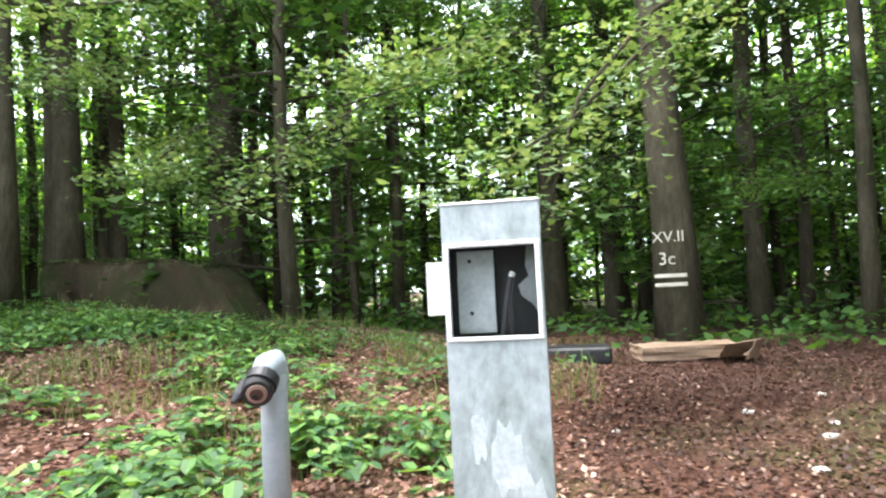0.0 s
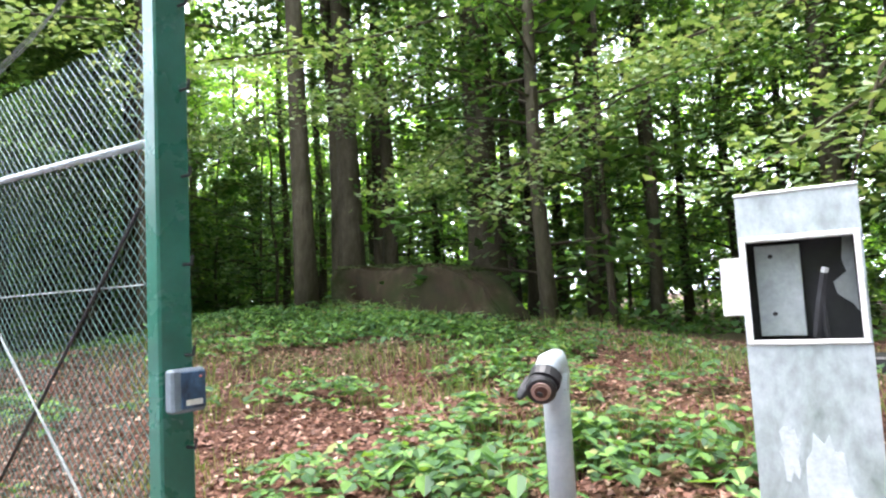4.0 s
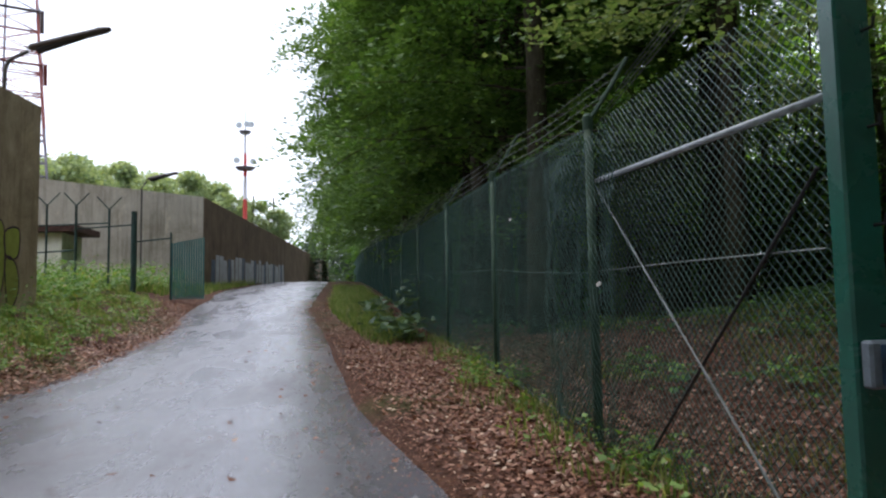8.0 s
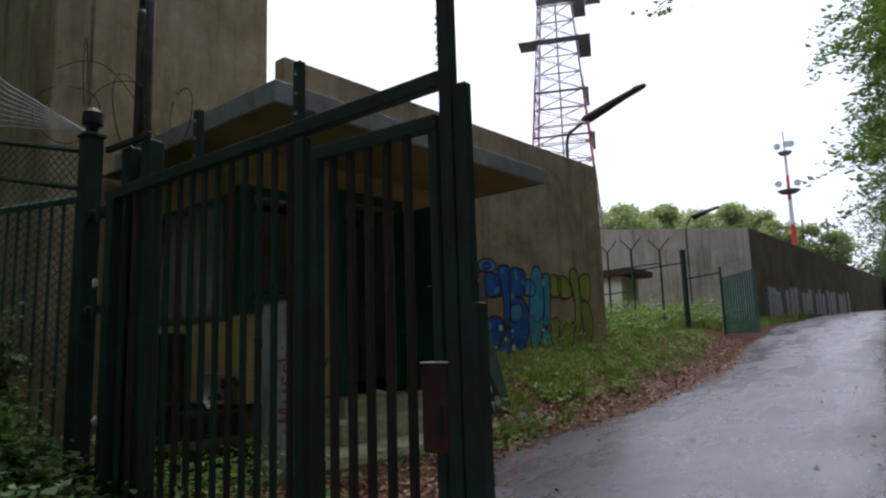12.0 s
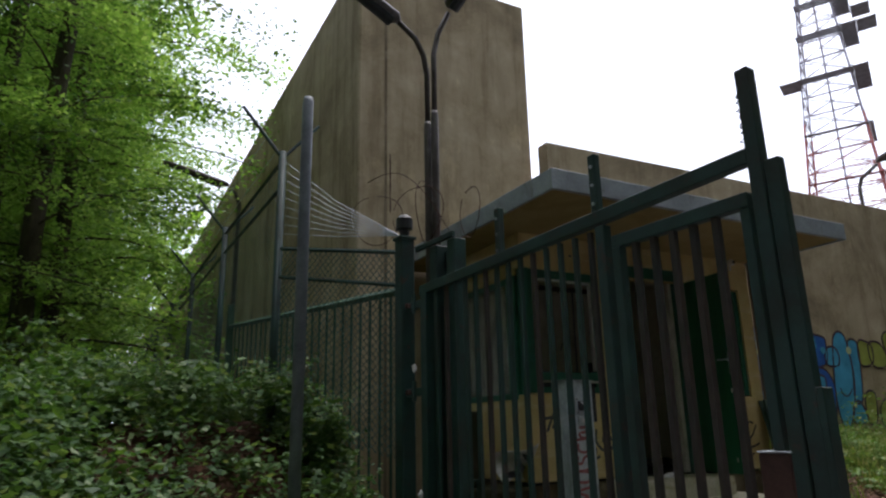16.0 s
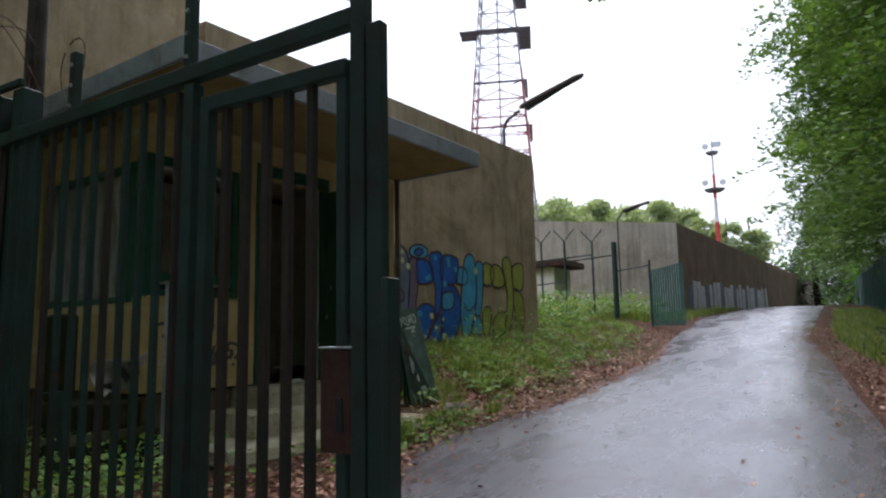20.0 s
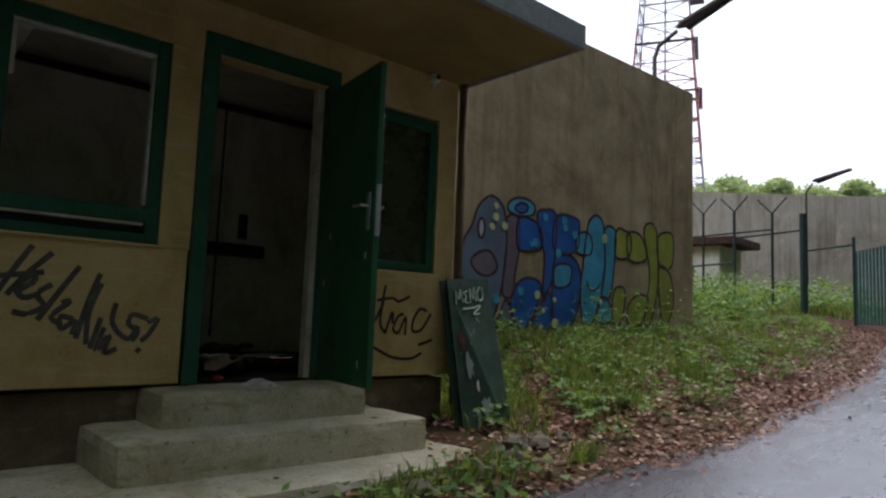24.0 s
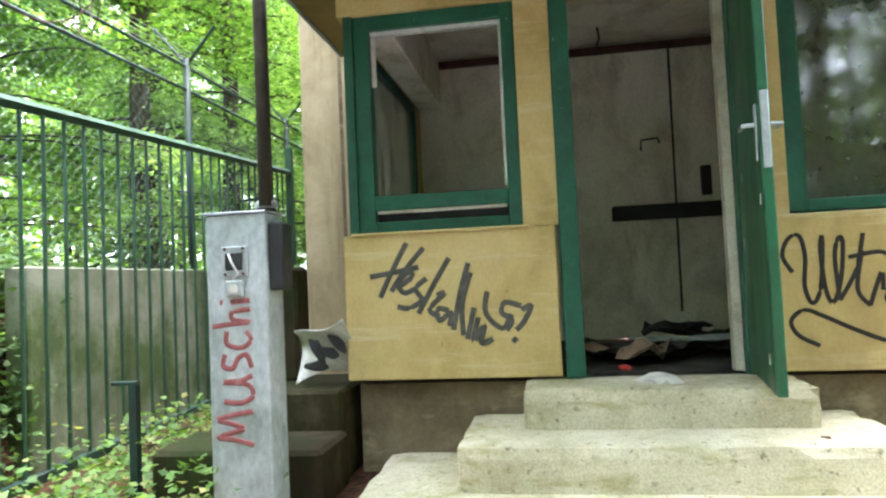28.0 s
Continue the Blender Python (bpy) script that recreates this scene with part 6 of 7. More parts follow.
# crumpled sign behind the pillar
sg = thing("bent_sign", "bent white enamel sign with black marks leaning on the house", "sign", pose(*local(-1.27, 0.0, 0.5), 0, 0, -5) @ Matrix.Diagonal((1.12, 1.0, 1.2, 1)))
bm = bmesh.new()
bmesh.ops.create_grid(bm, x_segments=9, y_segments=9, size=0.5)
for w in bm.verts:
    a, c = w.co.x + 0.5, w.co.y + 0.5
    w.co = Vector((-0.14 + 0.3 * a - 0.03 * c, 0.06 + 0.16 * math.sin(2.6 * c + 1.2 * a) - 0.1, 0.02 + 0.33 * c * (0.55 + 0.45 * a) + 0.05 * math.sin(3.2 * a + 2 * c)))
bmesh.ops.solidify(bm, geom=bm.faces[:], thickness=0.004)
part("sheet", bm, M_PAPER, sg, smooth=True)
for k, (x, z) in enumerate(((-0.05, 0.09), (0.02, 0.15), (0.07, 0.2), (-0.02, 0.17))):
    cr = crumple("black_mark", "", "", 0, 0, 0, 0.055, M_BLACK, 90 + k, 1.0)
    cr.parent, cr.matrix_basis = sg, pose(x, 0.02 - 0.03 * k, z, -20, 20 * k, 0) @ Matrix.Diagonal((1.5, 0.15, 0.6, 1))
    for key in ("label", "category"):
        if key in cr:
            del cr[key]
# pale green tag and scuffs on the leaning board
TAG = ([(1.74, 1.04), (1.75, 1.12), (1.775, 1.07), (1.8, 1.13), (1.81, 1.05)], [(1.87, 1.12), (1.83, 1.11), (1.855, 1.09), (1.83, 1.06), (1.87, 1.05)], [(1.885, 1.05), (1.9, 1.13), (1.92, 1.07), (1.945, 1.14), (1.955, 1.06)], [(2.0, 1.14), (1.975, 1.1), (1.99, 1.06), (2.03, 1.08), (2.03, 1.13), (2.0, 1.14)], [(1.8, 1.015), (1.9, 1.02), (1.99, 1.03), (1.91, 0.985), (1.97, 0.985)])
for pts in TAG:
    line = [on_board(0.15 + (q.x - 1.74) * 2.25, 0.77 + (q.z - 0.985) * 1.1, -0.004) for q in curve_pts(pts, False)]
    part("tag_stroke", tube(line, 0.006, 5), M_TAG, lb)
for k, (sx, t2, w, h, mat) in enumerate(((0.3, 0.45, 0.1, 0.1, M_GALV), (0.18, 0.6, 0.1, 0.08, M_RUST), (0.52, 0.46, 0.06, 0.11, M_RUST), (0.42, 0.32, 0.04, 0.05, M_PAPER), (0.55, 0.2, 0.14, 0.07, M_GALV), (0.35, 0.14, 0.05, 0.1, M_GALV))):
    q, ring = np.random.default_rng(k), []
    bm = bmesh.new()
    for a in range(14):
        e = q.uniform(0.45, 1.0)
        ring.append(bm.verts.new(on_board(sx + w * e * math.cos(a * 0.449), t2 + h * e * math.sin(a * 0.449), -0.0025)))
    bm.faces.new(ring)
    back = bmesh.ops.extrude_face_region(bm, geom=bm.faces[:])
    for w2 in back["geom"]:
        if isinstance(w2, bmesh.types.BMVert):
            w2.co.y += 0.004
    bmesh.ops.recalc_face_normals(bm, faces=bm.faces[:])
    part("scuff", bm, mat, lb)
# stones along the verge, and the base blocks beside the house
for k, (u, v2, s) in enumerate(((1.75, -0.98, 0.1), (1.9, -1.05, 0.09), (1.55, -1.15, 0.08), (2.05, -0.9, 0.07), (1.2, -1.25, 0.09), (0.7, -1.3, 0.1), (0.2, -1.3, 0.07), (2.2, -1.0, 0.06))):
    crumple("verge_stone", "rough grey stone at the edge of the lane", "stone", *local(u, v2, float(ground_z(*local(u, v2)[:2]))), s * 1.15, M_STONE, k + 40, 0.7)
for k, (u, v2, q) in enumerate(((-1.02, -0.86, 0.13), (-1.12, -0.7, 0.09), (-0.98, -1.08, 0.07), (-1.2, -0.95, 0.06))):
    crumple("rubble_lump", "broken lump of concrete beside the steps", "rubble", *local(u, v2, 0.04), q, M_STONE, 60 + k, 0.8)
crumple("brick_scrap", "chip of red brick beside the steps", "rubble", *local(-1.08, -1.02, 0.05), 0.06, M_REDDULL, 66, 0.6)
blk = thing("concrete_footing", "stepped mossy concrete footing beside the guard house", "concrete block", GB)
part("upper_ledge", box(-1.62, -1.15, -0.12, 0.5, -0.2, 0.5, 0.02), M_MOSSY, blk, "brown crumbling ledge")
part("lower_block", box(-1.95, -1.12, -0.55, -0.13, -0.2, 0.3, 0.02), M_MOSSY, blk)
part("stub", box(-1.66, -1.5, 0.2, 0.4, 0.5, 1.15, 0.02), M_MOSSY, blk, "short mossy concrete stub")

# ---- fences west of the gate ----
bf = thing("bar_fence", "green steel bar fence standing along a retaining wall", "fence", pose(-2.7, 0, 0))
def fence_top(y):
    return 2.0 + 0.08 * (y + 0.5)


part("top_rail", tube([(0, -0.5, fence_top(-0.5)), (0, 4.3, fence_top(4.3))], 0.033, 4), M_FENCE, bf)
part("bottom_rail", box(-0.025, 0.025, -0.5, 4.3, 0.1, 0.15, 0.004), M_GATE, bf)
part("end_post", box(-0.04, 0.04, 4.28, 4.36, -0.1, 2.68, 0.006), M_FENCE, bf)
for k in range(27):
    y = -0.42 + 0.178 * k
    part("bar", tube([(0, y, 0.15), (0, y, fence_top(y) - 0.02)], 0.011, 6), M_FENCE, bf)
rw = part("wall_retaining", box(-3.1, -2.95, 0.15, 5.0, -0.2, 1.22, 0.01), M_WALLGREY)
tagged(rw, "low grey concrete retaining wall behind the bar fence", "wall", kind="structure")
st = thing("iron_stake", "short green iron stake with a flat top", "stake", pose(-2.04, -0.41, 0))
part("stake", box(-0.02, 0.02, -0.02, 0.02, -0.1, 0.62, 0.003), M_GATE, st)
part("flat_top", box(-0.1, 0.02, -0.02, 0.02, 0.62, 0.635, 0.002), M_GATE, st)


def upright_bay(p, q, h0, h1, label, arms=True, pitch=0.075):
    """A bay of chain link from p to q with its post at p."""
    p, q = Vector(p), Vector(q)
    w, g = (q - p).xy.length, q.z - p.z
    root = thing("fence_bay", label, "fence", pose(p.x, p.y, p.z, 0, 0, math.degrees(math.atan2(q.y - p.y, q.x - p.x))), "western fence bays")
    part("post", tube([(0, 0, -0.5), (0, 0, h0 + 0.06)], 0.034, 8), M_GATE, root, smooth=True)
    if arms:
        part("arm", tube([(0, 0, h0), (0, 0.17, h0 + 0.2), (0, 0.34, h0 + 0.4)], 0.015, 6), M_GATE, root)
        part("arm", tube([(0, 0, h0), (0, -0.17, h0 + 0.2), (0, -0.3, h0 + 0.35)], 0.015, 6), M_GATE, root)
    bm = mesh_panel(0.02, w, 0.0, h0, pitch * 1.25 if arms else pitch, 0.001 if arms else 0.0032)
    bmesh.ops.transform(bm, matrix=Matrix(((1, 0, 0, 0), (0, 1, 0, 0), ((g + h1 - h0) / w, 0, 1, 0), (0, 0, 0, 1))), verts=bm.verts[:])
    part("netting", bm, M_WIRE, root)
    for z in (h0 - 0.02, h0 - 0.25):
        part("rail", tube([(0, 0, z), (w, 0, z + g + h1 - h0)], 0.016, 6), M_GATE, root)
    if arms:
        for k in range(4):
            part("barbed_wire", tube([(0, 0.05 + 0.09 * k, h0 + 0.06 + 0.105 * k), (w, 0.05 + 0.09 * k, h1 + g + 0.06 + 0.105 * k)], 0.003, 4), M_GALV, root)
    return root


LAB = "green chain-link fence bay with forked arms on its post"
upright_bay((-3.42, 0.3, 1.05), (-2.96, -0.8, 0.2), 1.38, 2.0, "green chain-link bay between two gate posts", False, 0.055)
lst = (-3.42, 0.3, 1.1)
for k in range(9):
    nxt = (lst[0] + 0.2, lst[1] + 2.5, 1.15)
    upright_bay(lst, nxt, 2.08, 2.08, LAB)
    lst = nxt
# loops of razor wire above the gate fence
rz = thing("razor_wire", "loose loops of rusty razor wire above the fence", "razor wire", pose(-2.9, -0.2, 2.3))
for k, (x, y, z, q, tilt) in enumerate(((0.35, 0.25, 0.75, 0.24, 0.5), (0.5, 0.05, 0.42, 0.26, -0.4), (0.45, -0.2, 0.35, 0.27, 0.9), (0.75, -0.35, 0.38, 0.2, 0.2), (0.3, 0.4, 0.45, 0.22, -0.9))):
    line = []
    for a in np.linspace(0.4 * k, 0.4 * k + 5.9, 40):
        d = Vector((q * math.cos(a) * math.sin(tilt), q * math.cos(a) * math.cos(tilt), q * math.sin(a)))
        line.append(Vector((x, y, z)) + d * (1 + 0.05 * math.sin(3 * a)))
    bm = tube(line, 0.0035, 4)
    for p in line[::2]:
        tube([p - Vector((0, 0.012, 0.012)), p + Vector((0, 0.012, 0.012))], 0.0025, 3, bm)
    part("loop", bm, M_RUST, rz)
part("loop", tube([Vector((0.3 + 0.3 * f, 0.6 - 0.95 * f, 0.85 - 0.75 * f + 0.3 * math.sin(3.1 * f))) for f in np.linspace(0, 1, 14)], 0.0035, 4), M_RUST, rz)
for k in range(9):
    part("strand", tube([(-0.5, 0.55, 0.25 + 0.08 * k), (-0.25, 0.0, 0.12 + 0.035 * k), (0, -0.55, 0.02)], 0.0025, 4), M_GALV, rz)

# second gate post and its cross bar
g2 = thing("inner_gate_post", "dark green steel guide column joined to the hinge post", "post", pose(-2.81, -1.2, 0))
for y in (-0.125, 0.085):
    part("shaft", box(-0.045, 0.045, y - 0.045, y + 0.045, -0.2, 2.16, 0.005), M_GATE, g2)
part("web_plate", box(0.02, 0.03, -0.08, 0.04, -0.2, 2.12), M_GATE, g2)
part("cross_bar", box(-0.06, -0.035, -0.17, 0.29, 2.165, 2.2, 0.003), M_GATE, g2)

for y, z in ((-1.05, 1.36), (-1.12, 0.62), (-0.86, 0.45)):
    sc = crumple("white_scrap", "scrap of white plastic caught on the gate", "litter", -2.965, y, z, 0.022, M_PAPER, int(-y * 70), 1.6)
# ---- far gate, towers, lamps ----
fg = thing("far_gate", "open green steel gate with forked wire arms", "gate", pose(13.5, -0.05, 1.1))
for y, h, r in ((3.4, 2.4, 0.03), (2.55, 2.45, 0.03), (1.85, 2.45, 0.035), (1.05, 2.35, 0.03), (0.44, 2.3, 0.075), (-0.48, 1.75, 0.03)):
    pst = part("post", tube([(0, y, -0.2), (0, y, h)], r, 8), M_GATE, fg)
    if h > 2.33:
        part("fork_arm", tube([(0, y, h), (0, y - 0.3, h + 0.33)], 0.018, 5), M_GATE, pst)
        part("fork_arm", tube([(0, y, h), (0, y + 0.3, h + 0.33)], 0.018, 5), M_GATE, pst)
for y0, y1, z in ((0.44, 1.85, 1.95), (-0.48, 0.44, 1.6), (1.05, 3.4, 2.0), (1.85, 3.4, 1.3)):
    part("rail", tube([(0, y0, z), (0, y1, z - 0.1)], 0.022, 6), M_GATE, fg)
for k in range(14):
    part("slat", box(-0.012, 0.012, -1.32 + 0.06 * k, -1.28 + 0.06 * k, 0.0, 1.62 - 0.012 * k), M_TEAL, fg)
ln = thing("inner_building", "low pale building with a dark flat roof inside the fence", "building", pose(16.3, 3.2, 0.9))
part("wall", box(0, 1.6, 0, 3.2, -0.5, 2.25, 0.01), M_INNER, ln)
part("roof", box(-0.3, 1.7, -0.5, 3.3, 2.25, 2.45, 0.01), M_RUST, ln)
part("window", box(-0.015, 0.0, 0.7, 1.5, 0.9, 1.7), M_BLACK, ln)

lm = thing("wall_lamp", "lamp on a bent arm reaching out over the concrete wall", "street lamp", GB)
part("post", tube([(8.05, 1.85, -0.2), (8.05, 1.85, 5.3), (8.05, 1.78, 5.48), (8.05, 1.45, 5.65)], 0.035, 8), M_DARKPOLE, lm, smooth=True)
lamp_head((8.05, 1.45, 5.63), (7.9, -0.07, 6.09), lm, 0.09)
for u, v2 in ((21.5, 4.0), (31, 5.2)):
    lm = thing("wall_lamp", "lamp on a bent arm reaching out over the concrete wall", "street lamp", pose(*local(u, v2), 0, 0, -5))
    part("post", tube([(0, 0.4, -0.2), (0, 0.4, 5.4), (0, 0.2, 5.7)], 0.035, 8), M_DARKPOLE, lm)
    lamp_head((0, 0.2, 5.7), (0, -0.95, 6.05), lm, 0.09)
lm = thing("fence_lamp", "dark lamp on a bent arm beside the high concrete block", "street lamp", pose(-1.62, 8.3, 0.9))
part("post", tube([(0, 0, -0.6), (0, 0, 4.6), (-0.1, -0.02, 4.8), (-0.23, -0.03, 4.9)], 0.045, 8), M_DARKPOLE, lm, smooth=True)
lamp_head((-0.23, 0, 4.9), (-1.5, 0, 5.27), lm, 0.08)

tw = thing("lattice_tower", "tall red and white lattice mast with grey platforms", "tower", pose(40.5, 16.1, 0, 0, 0, 22))


def leg_at(z):
    return 3.19 - 0.0716 * z


for cx, cy in ((1, 1), (1, -1), (-1, 1), (-1, -1)):
    for a in range(0, 36, 6):
        part("leg", tube([(cx * leg_at(a), cy * leg_at(a), a), (cx * leg_at(a + 6), cy * leg_at(a + 6), a + 6)], 0.052, 5), M_TOWERW, tw)
        if a == 12:
            part("red_sleeve", tube([(cx * leg_at(12), cy * leg_at(12), 12), (cx * leg_at(20.5), cy * leg_at(20.5), 20.5)], 0.075, 5), M_REDDULL, tw)
for k in range(25):
    z0, z1 = 1.4 * k, 1.4 * k + 1.4
    a, c = leg_at(z0), leg_at(z1)
    for s in range(4):
        m = Matrix.Rotation(s * math.pi / 2, 4, "Z")
        red = 12 < z0 < 19
        part("brace", tube([m @ Vector((-a, -a, z0)), m @ Vector((c, -c, z1))], 0.028, 4), M_REDDULL if red else M_TOWERW, tw)
        part("brace", tube([m @ Vector((a, -a, z0)), m @ Vector((-c, -c, z1))], 0.028, 4), M_REDDULL if red else M_TOWERW, tw)
        part("girt", tube([m @ Vector((-a, -a, z0)), m @ Vector((a, -a, z0))], 0.04, 4), M_REDDULL if red else M_TOWERW, tw)
# ladder cage in the middle, and walkways that end in small decks
part("ladder", tube([(0.3, 0, 0), (0.3, 0, 34)], 0.05, 4), M_TOWERW, tw)
part("ladder", tube([(-0.3, 0, 0), (-0.3, 0, 34)], 0.05, 4), M_TOWERW, tw)
def grating(x0, x1, y0, y1, z, mat, parent):
    """An open walkway: an edge frame with slats that daylight shows between."""
    part("walkway_edge", box(x0, x1, y0, y0 + 0.07, z, z + 0.09), mat, parent)
    part("walkway_edge", box(x0, x1, y1 - 0.07, y1, z, z + 0.09), mat, parent)
    n = max(2, round((x1 - x0) / 0.3))
    for k in range(n):
        a = x0 + (x1 - x0) * k / n
        part("slat", box(a, a + 0.25, y0 + 0.07, y1 - 0.07, z + 0.01, z + 0.04), mat, parent)


for z, mat, out in ((16.0, M_REDDULL, ()), (19.5, M_PLATF, ()), (23.4, M_PLATF, ((-1, 1),)), (26.7, M_PLATF, ((-1, -1),)), (29.2, M_PLATF, ((1, -1),)), (31.6, M_PLATF, ((1, -1),))):
    w, q = leg_at(z) + 0.05, 0.3 if z < 22 else 0.95
    deck = part("platform", box(-w - q, w, -w - 0.08, -w, z, z + 0.14), mat, tw)
    grating(-w - q, -w, -w, w, z, mat, deck)
    grating(-w - q, w, -w - q, -w - 0.09, z, mat, deck)
    for sx, sy in out:
        x0, x1 = sorted((sx * (w - 0.9), sx * (w + 0.9)))
        y0, y1 = (-w - 2.1, -w - 0.97) if sy < 0 else (w, w + 1.2)
        grating(x0, x1, y0, y1, z, mat, deck)
    part("handrail", tube([(-w - q, w, z + 1.0), (-w - q, -w, z + 1.0), (w, -w, z + 1.0)], 0.02, 4), M_TOWERW, deck)
ms = thing("dish_mast", "slim red and white mast with round dishes", "mast", pose(60, 3.8, 0))
for k in range(7):
    part("section", tube([(0, 0, 2 + 2.2 * k), (0, 0, 4.2 + 2.2 * k)], [0.32 - 0.032 * k, 0.288 - 0.032 * k], 10), M_RED if k in (1, 2, 3, 5) else M_MASTW, ms)
for z, r in ((13.6, 0.95), (17.1, 0.6)):
    part("ring_platform", tube([(0, 0, z), (0, 0, z + 0.25)], [r * 0.7, r], 14), M_PLATF, ms)
for x, y, z in ((0, 0.75, 14.5), (0, -0.75, 14.4), (0, 0.55, 17.9), (-0.3, -0.6, 17.9), (0, -0.2, 18.0)):
    part("dish", tube([(x, y, z), (x - 0.2, y, z)], [0.26, 0.3], 12), M_GALV, ms)
part("antenna", tube([(0, 0, 17.3), (0, 0, 19.3)], 0.06, 5), M_GALV, ms)

# ---- low plants and fallen leaves ----
vr = np.random.default_rng(21)


def stuff(name, quads, mat, label, category):
    return tagged(new(name, quads_mesh(name, quads, mat)), label, category, kind="stuff")


def patchy(x, y, scale, seed):
    """0 to 1, in soft patches."""
    a = np.sin(x * scale + seed) * np.cos(y * scale * 1.3 - seed * 2) + 0.6 * np.sin(x * scale * 2.3 - y * scale * 1.9 + seed)
    return np.clip(0.5 + 0.4 * a, 0, 1)


def on_road(x, y, slack=0.0):
    return (y < left_edge(x) - slack) & (y > right_edge(x) + slack) & (x > -14)


def litter_patch(n, x0, x1, y0, y1, keep, size=0.07):
    x, y = vr.uniform(x0, x1, n), vr.uniform(y0, y1, n)
    ok = vr.uniform(0, 1, n) < keep(x, y)
    x, y = x[ok], y[ok]
    c = np.stack([x, y, ground_z(x, y) + vr.uniform(0.005, 0.03, len(x))], -1)
    return leaf_quads(c, size, vr, 0.72, 0.7)


fallen = [
    litter_patch(120000, -10, -4.6, -14.5, -6.2, lambda x, y: (0.45 + 0.55 * patchy(x, y, 0.9, 2)) * (1 - smooth(-5.4, -4.6, x)), 0.03),
    litter_patch(120000, -5.4, 7, -14, -6.4, lambda x, y: (0.4 + 0.6 * patchy(x, y, 1.1, 2)) * smooth(-5.4, -4.6, x), 0.04),
    litter_patch(9000, 1.8, 6, -1.4, 1.2, lambda x, y: np.where(on_road(x, y, 0.1), 0.0, 0.6), 0.05),
    litter_patch(80000, -3.6, 14, -6.9, -4.1, lambda x, y: np.where(on_road(x, y, 0.05), 0.0, np.clip((right_edge(x) + 0.1 - y) / 0.45, 0.2, 1) * (1 - 0.8 * smooth(5, 9, x)) * smooth(-6.95, -6.6, y) * smooth(-3.6, -2.6, x)), 0.039),
    litter_patch(24000, 1.2, 13, -2.6, 1.2, lambda x, y: np.where(on_road(x, y, 0.2), 0.0, 0.26 + 0.7 * np.exp(-((y - left_edge(x) - 0.15) / 0.42) ** 2)), 0.048),
    litter_patch(5000, -6.0, 13, -6.0, -1.2, lambda x, y: np.where(on_road(x, y), 0.1 + 0.3 * np.exp(-((y - left_edge(x)) / 0.35) ** 2) + 0.2 * np.exp(-((y - right_edge(x)) / 0.35) ** 2), 0.0), 0.05),
    litter_patch(130000, -6.0, 15, -6.1, -1.0, lambda x, y: np.where(on_road(x, y), 0.012 + 0.75 * np.exp(-((y - left_edge(x)) / 0.28) ** 2) + 0.7 * np.exp(-((y - right_edge(x)) / 0.48) ** 2), 0.0), 0.016),
    litter_patch(5000, -2.6, 1.2, -2.6, -1.1, lambda x, y: np.where(on_road(x, y, 0.12), 0.03, 0.7), 0.045),
]
stuff("fallen_leaves", fallen[1], M_FALLEN_MOUND, "pinkish brown beech leaves lying over the mound", "fallen leaves")
stuff("fallen_leaves", fallen[0], M_FALLEN, "thick layer of copper brown beech leaves toned down for shade", "fallen leaves")
stuff("fallen_leaves", np.concatenate(fallen[2:]), M_FALLEN_DRY, "drift of dry pinkish brown beech leaves along the lane", "fallen leaves")


def herbs(n, x0, x1, y0, y1, keep, height=0.3, leaves=16, size=0.085, spread=0.17):
    x, y = vr.uniform(x0, x1, n), vr.uniform(y0, y1, n)
    ok = vr.uniform(0, 1, n) < keep(x, y)
    x, y = x[ok], y[ok]
    h = height * vr.uniform(0.5, 1.3, len(x))
    k = len(x) * leaves
    cx, cy, hh = np.repeat(x, leaves), np.repeat(y, leaves), np.repeat(h, leaves)
    px, py = cx + vr.normal(0, spread, k), cy + vr.normal(0, spread, k)
    pz = ground_z(px, py) + hh * vr.uniform(0.25, 1.0, k)
    return leaf_quads(np.stack([px, py, pz], -1), size, vr, 0.6, 0.75)


def mound_keep(x, y):
    crest = np.exp(-(((y + 10.9 - 0.15 * x) / 1.05) ** 2))
    m = np.clip(3.0 * patchy(x, y, 1.7, 5) - 2.35 + 1.9 * crest, 0, 1) * smooth(-5.3, -3.6, x)
    return np.where((y > -6.7) & (x > -3.2), 0, m)


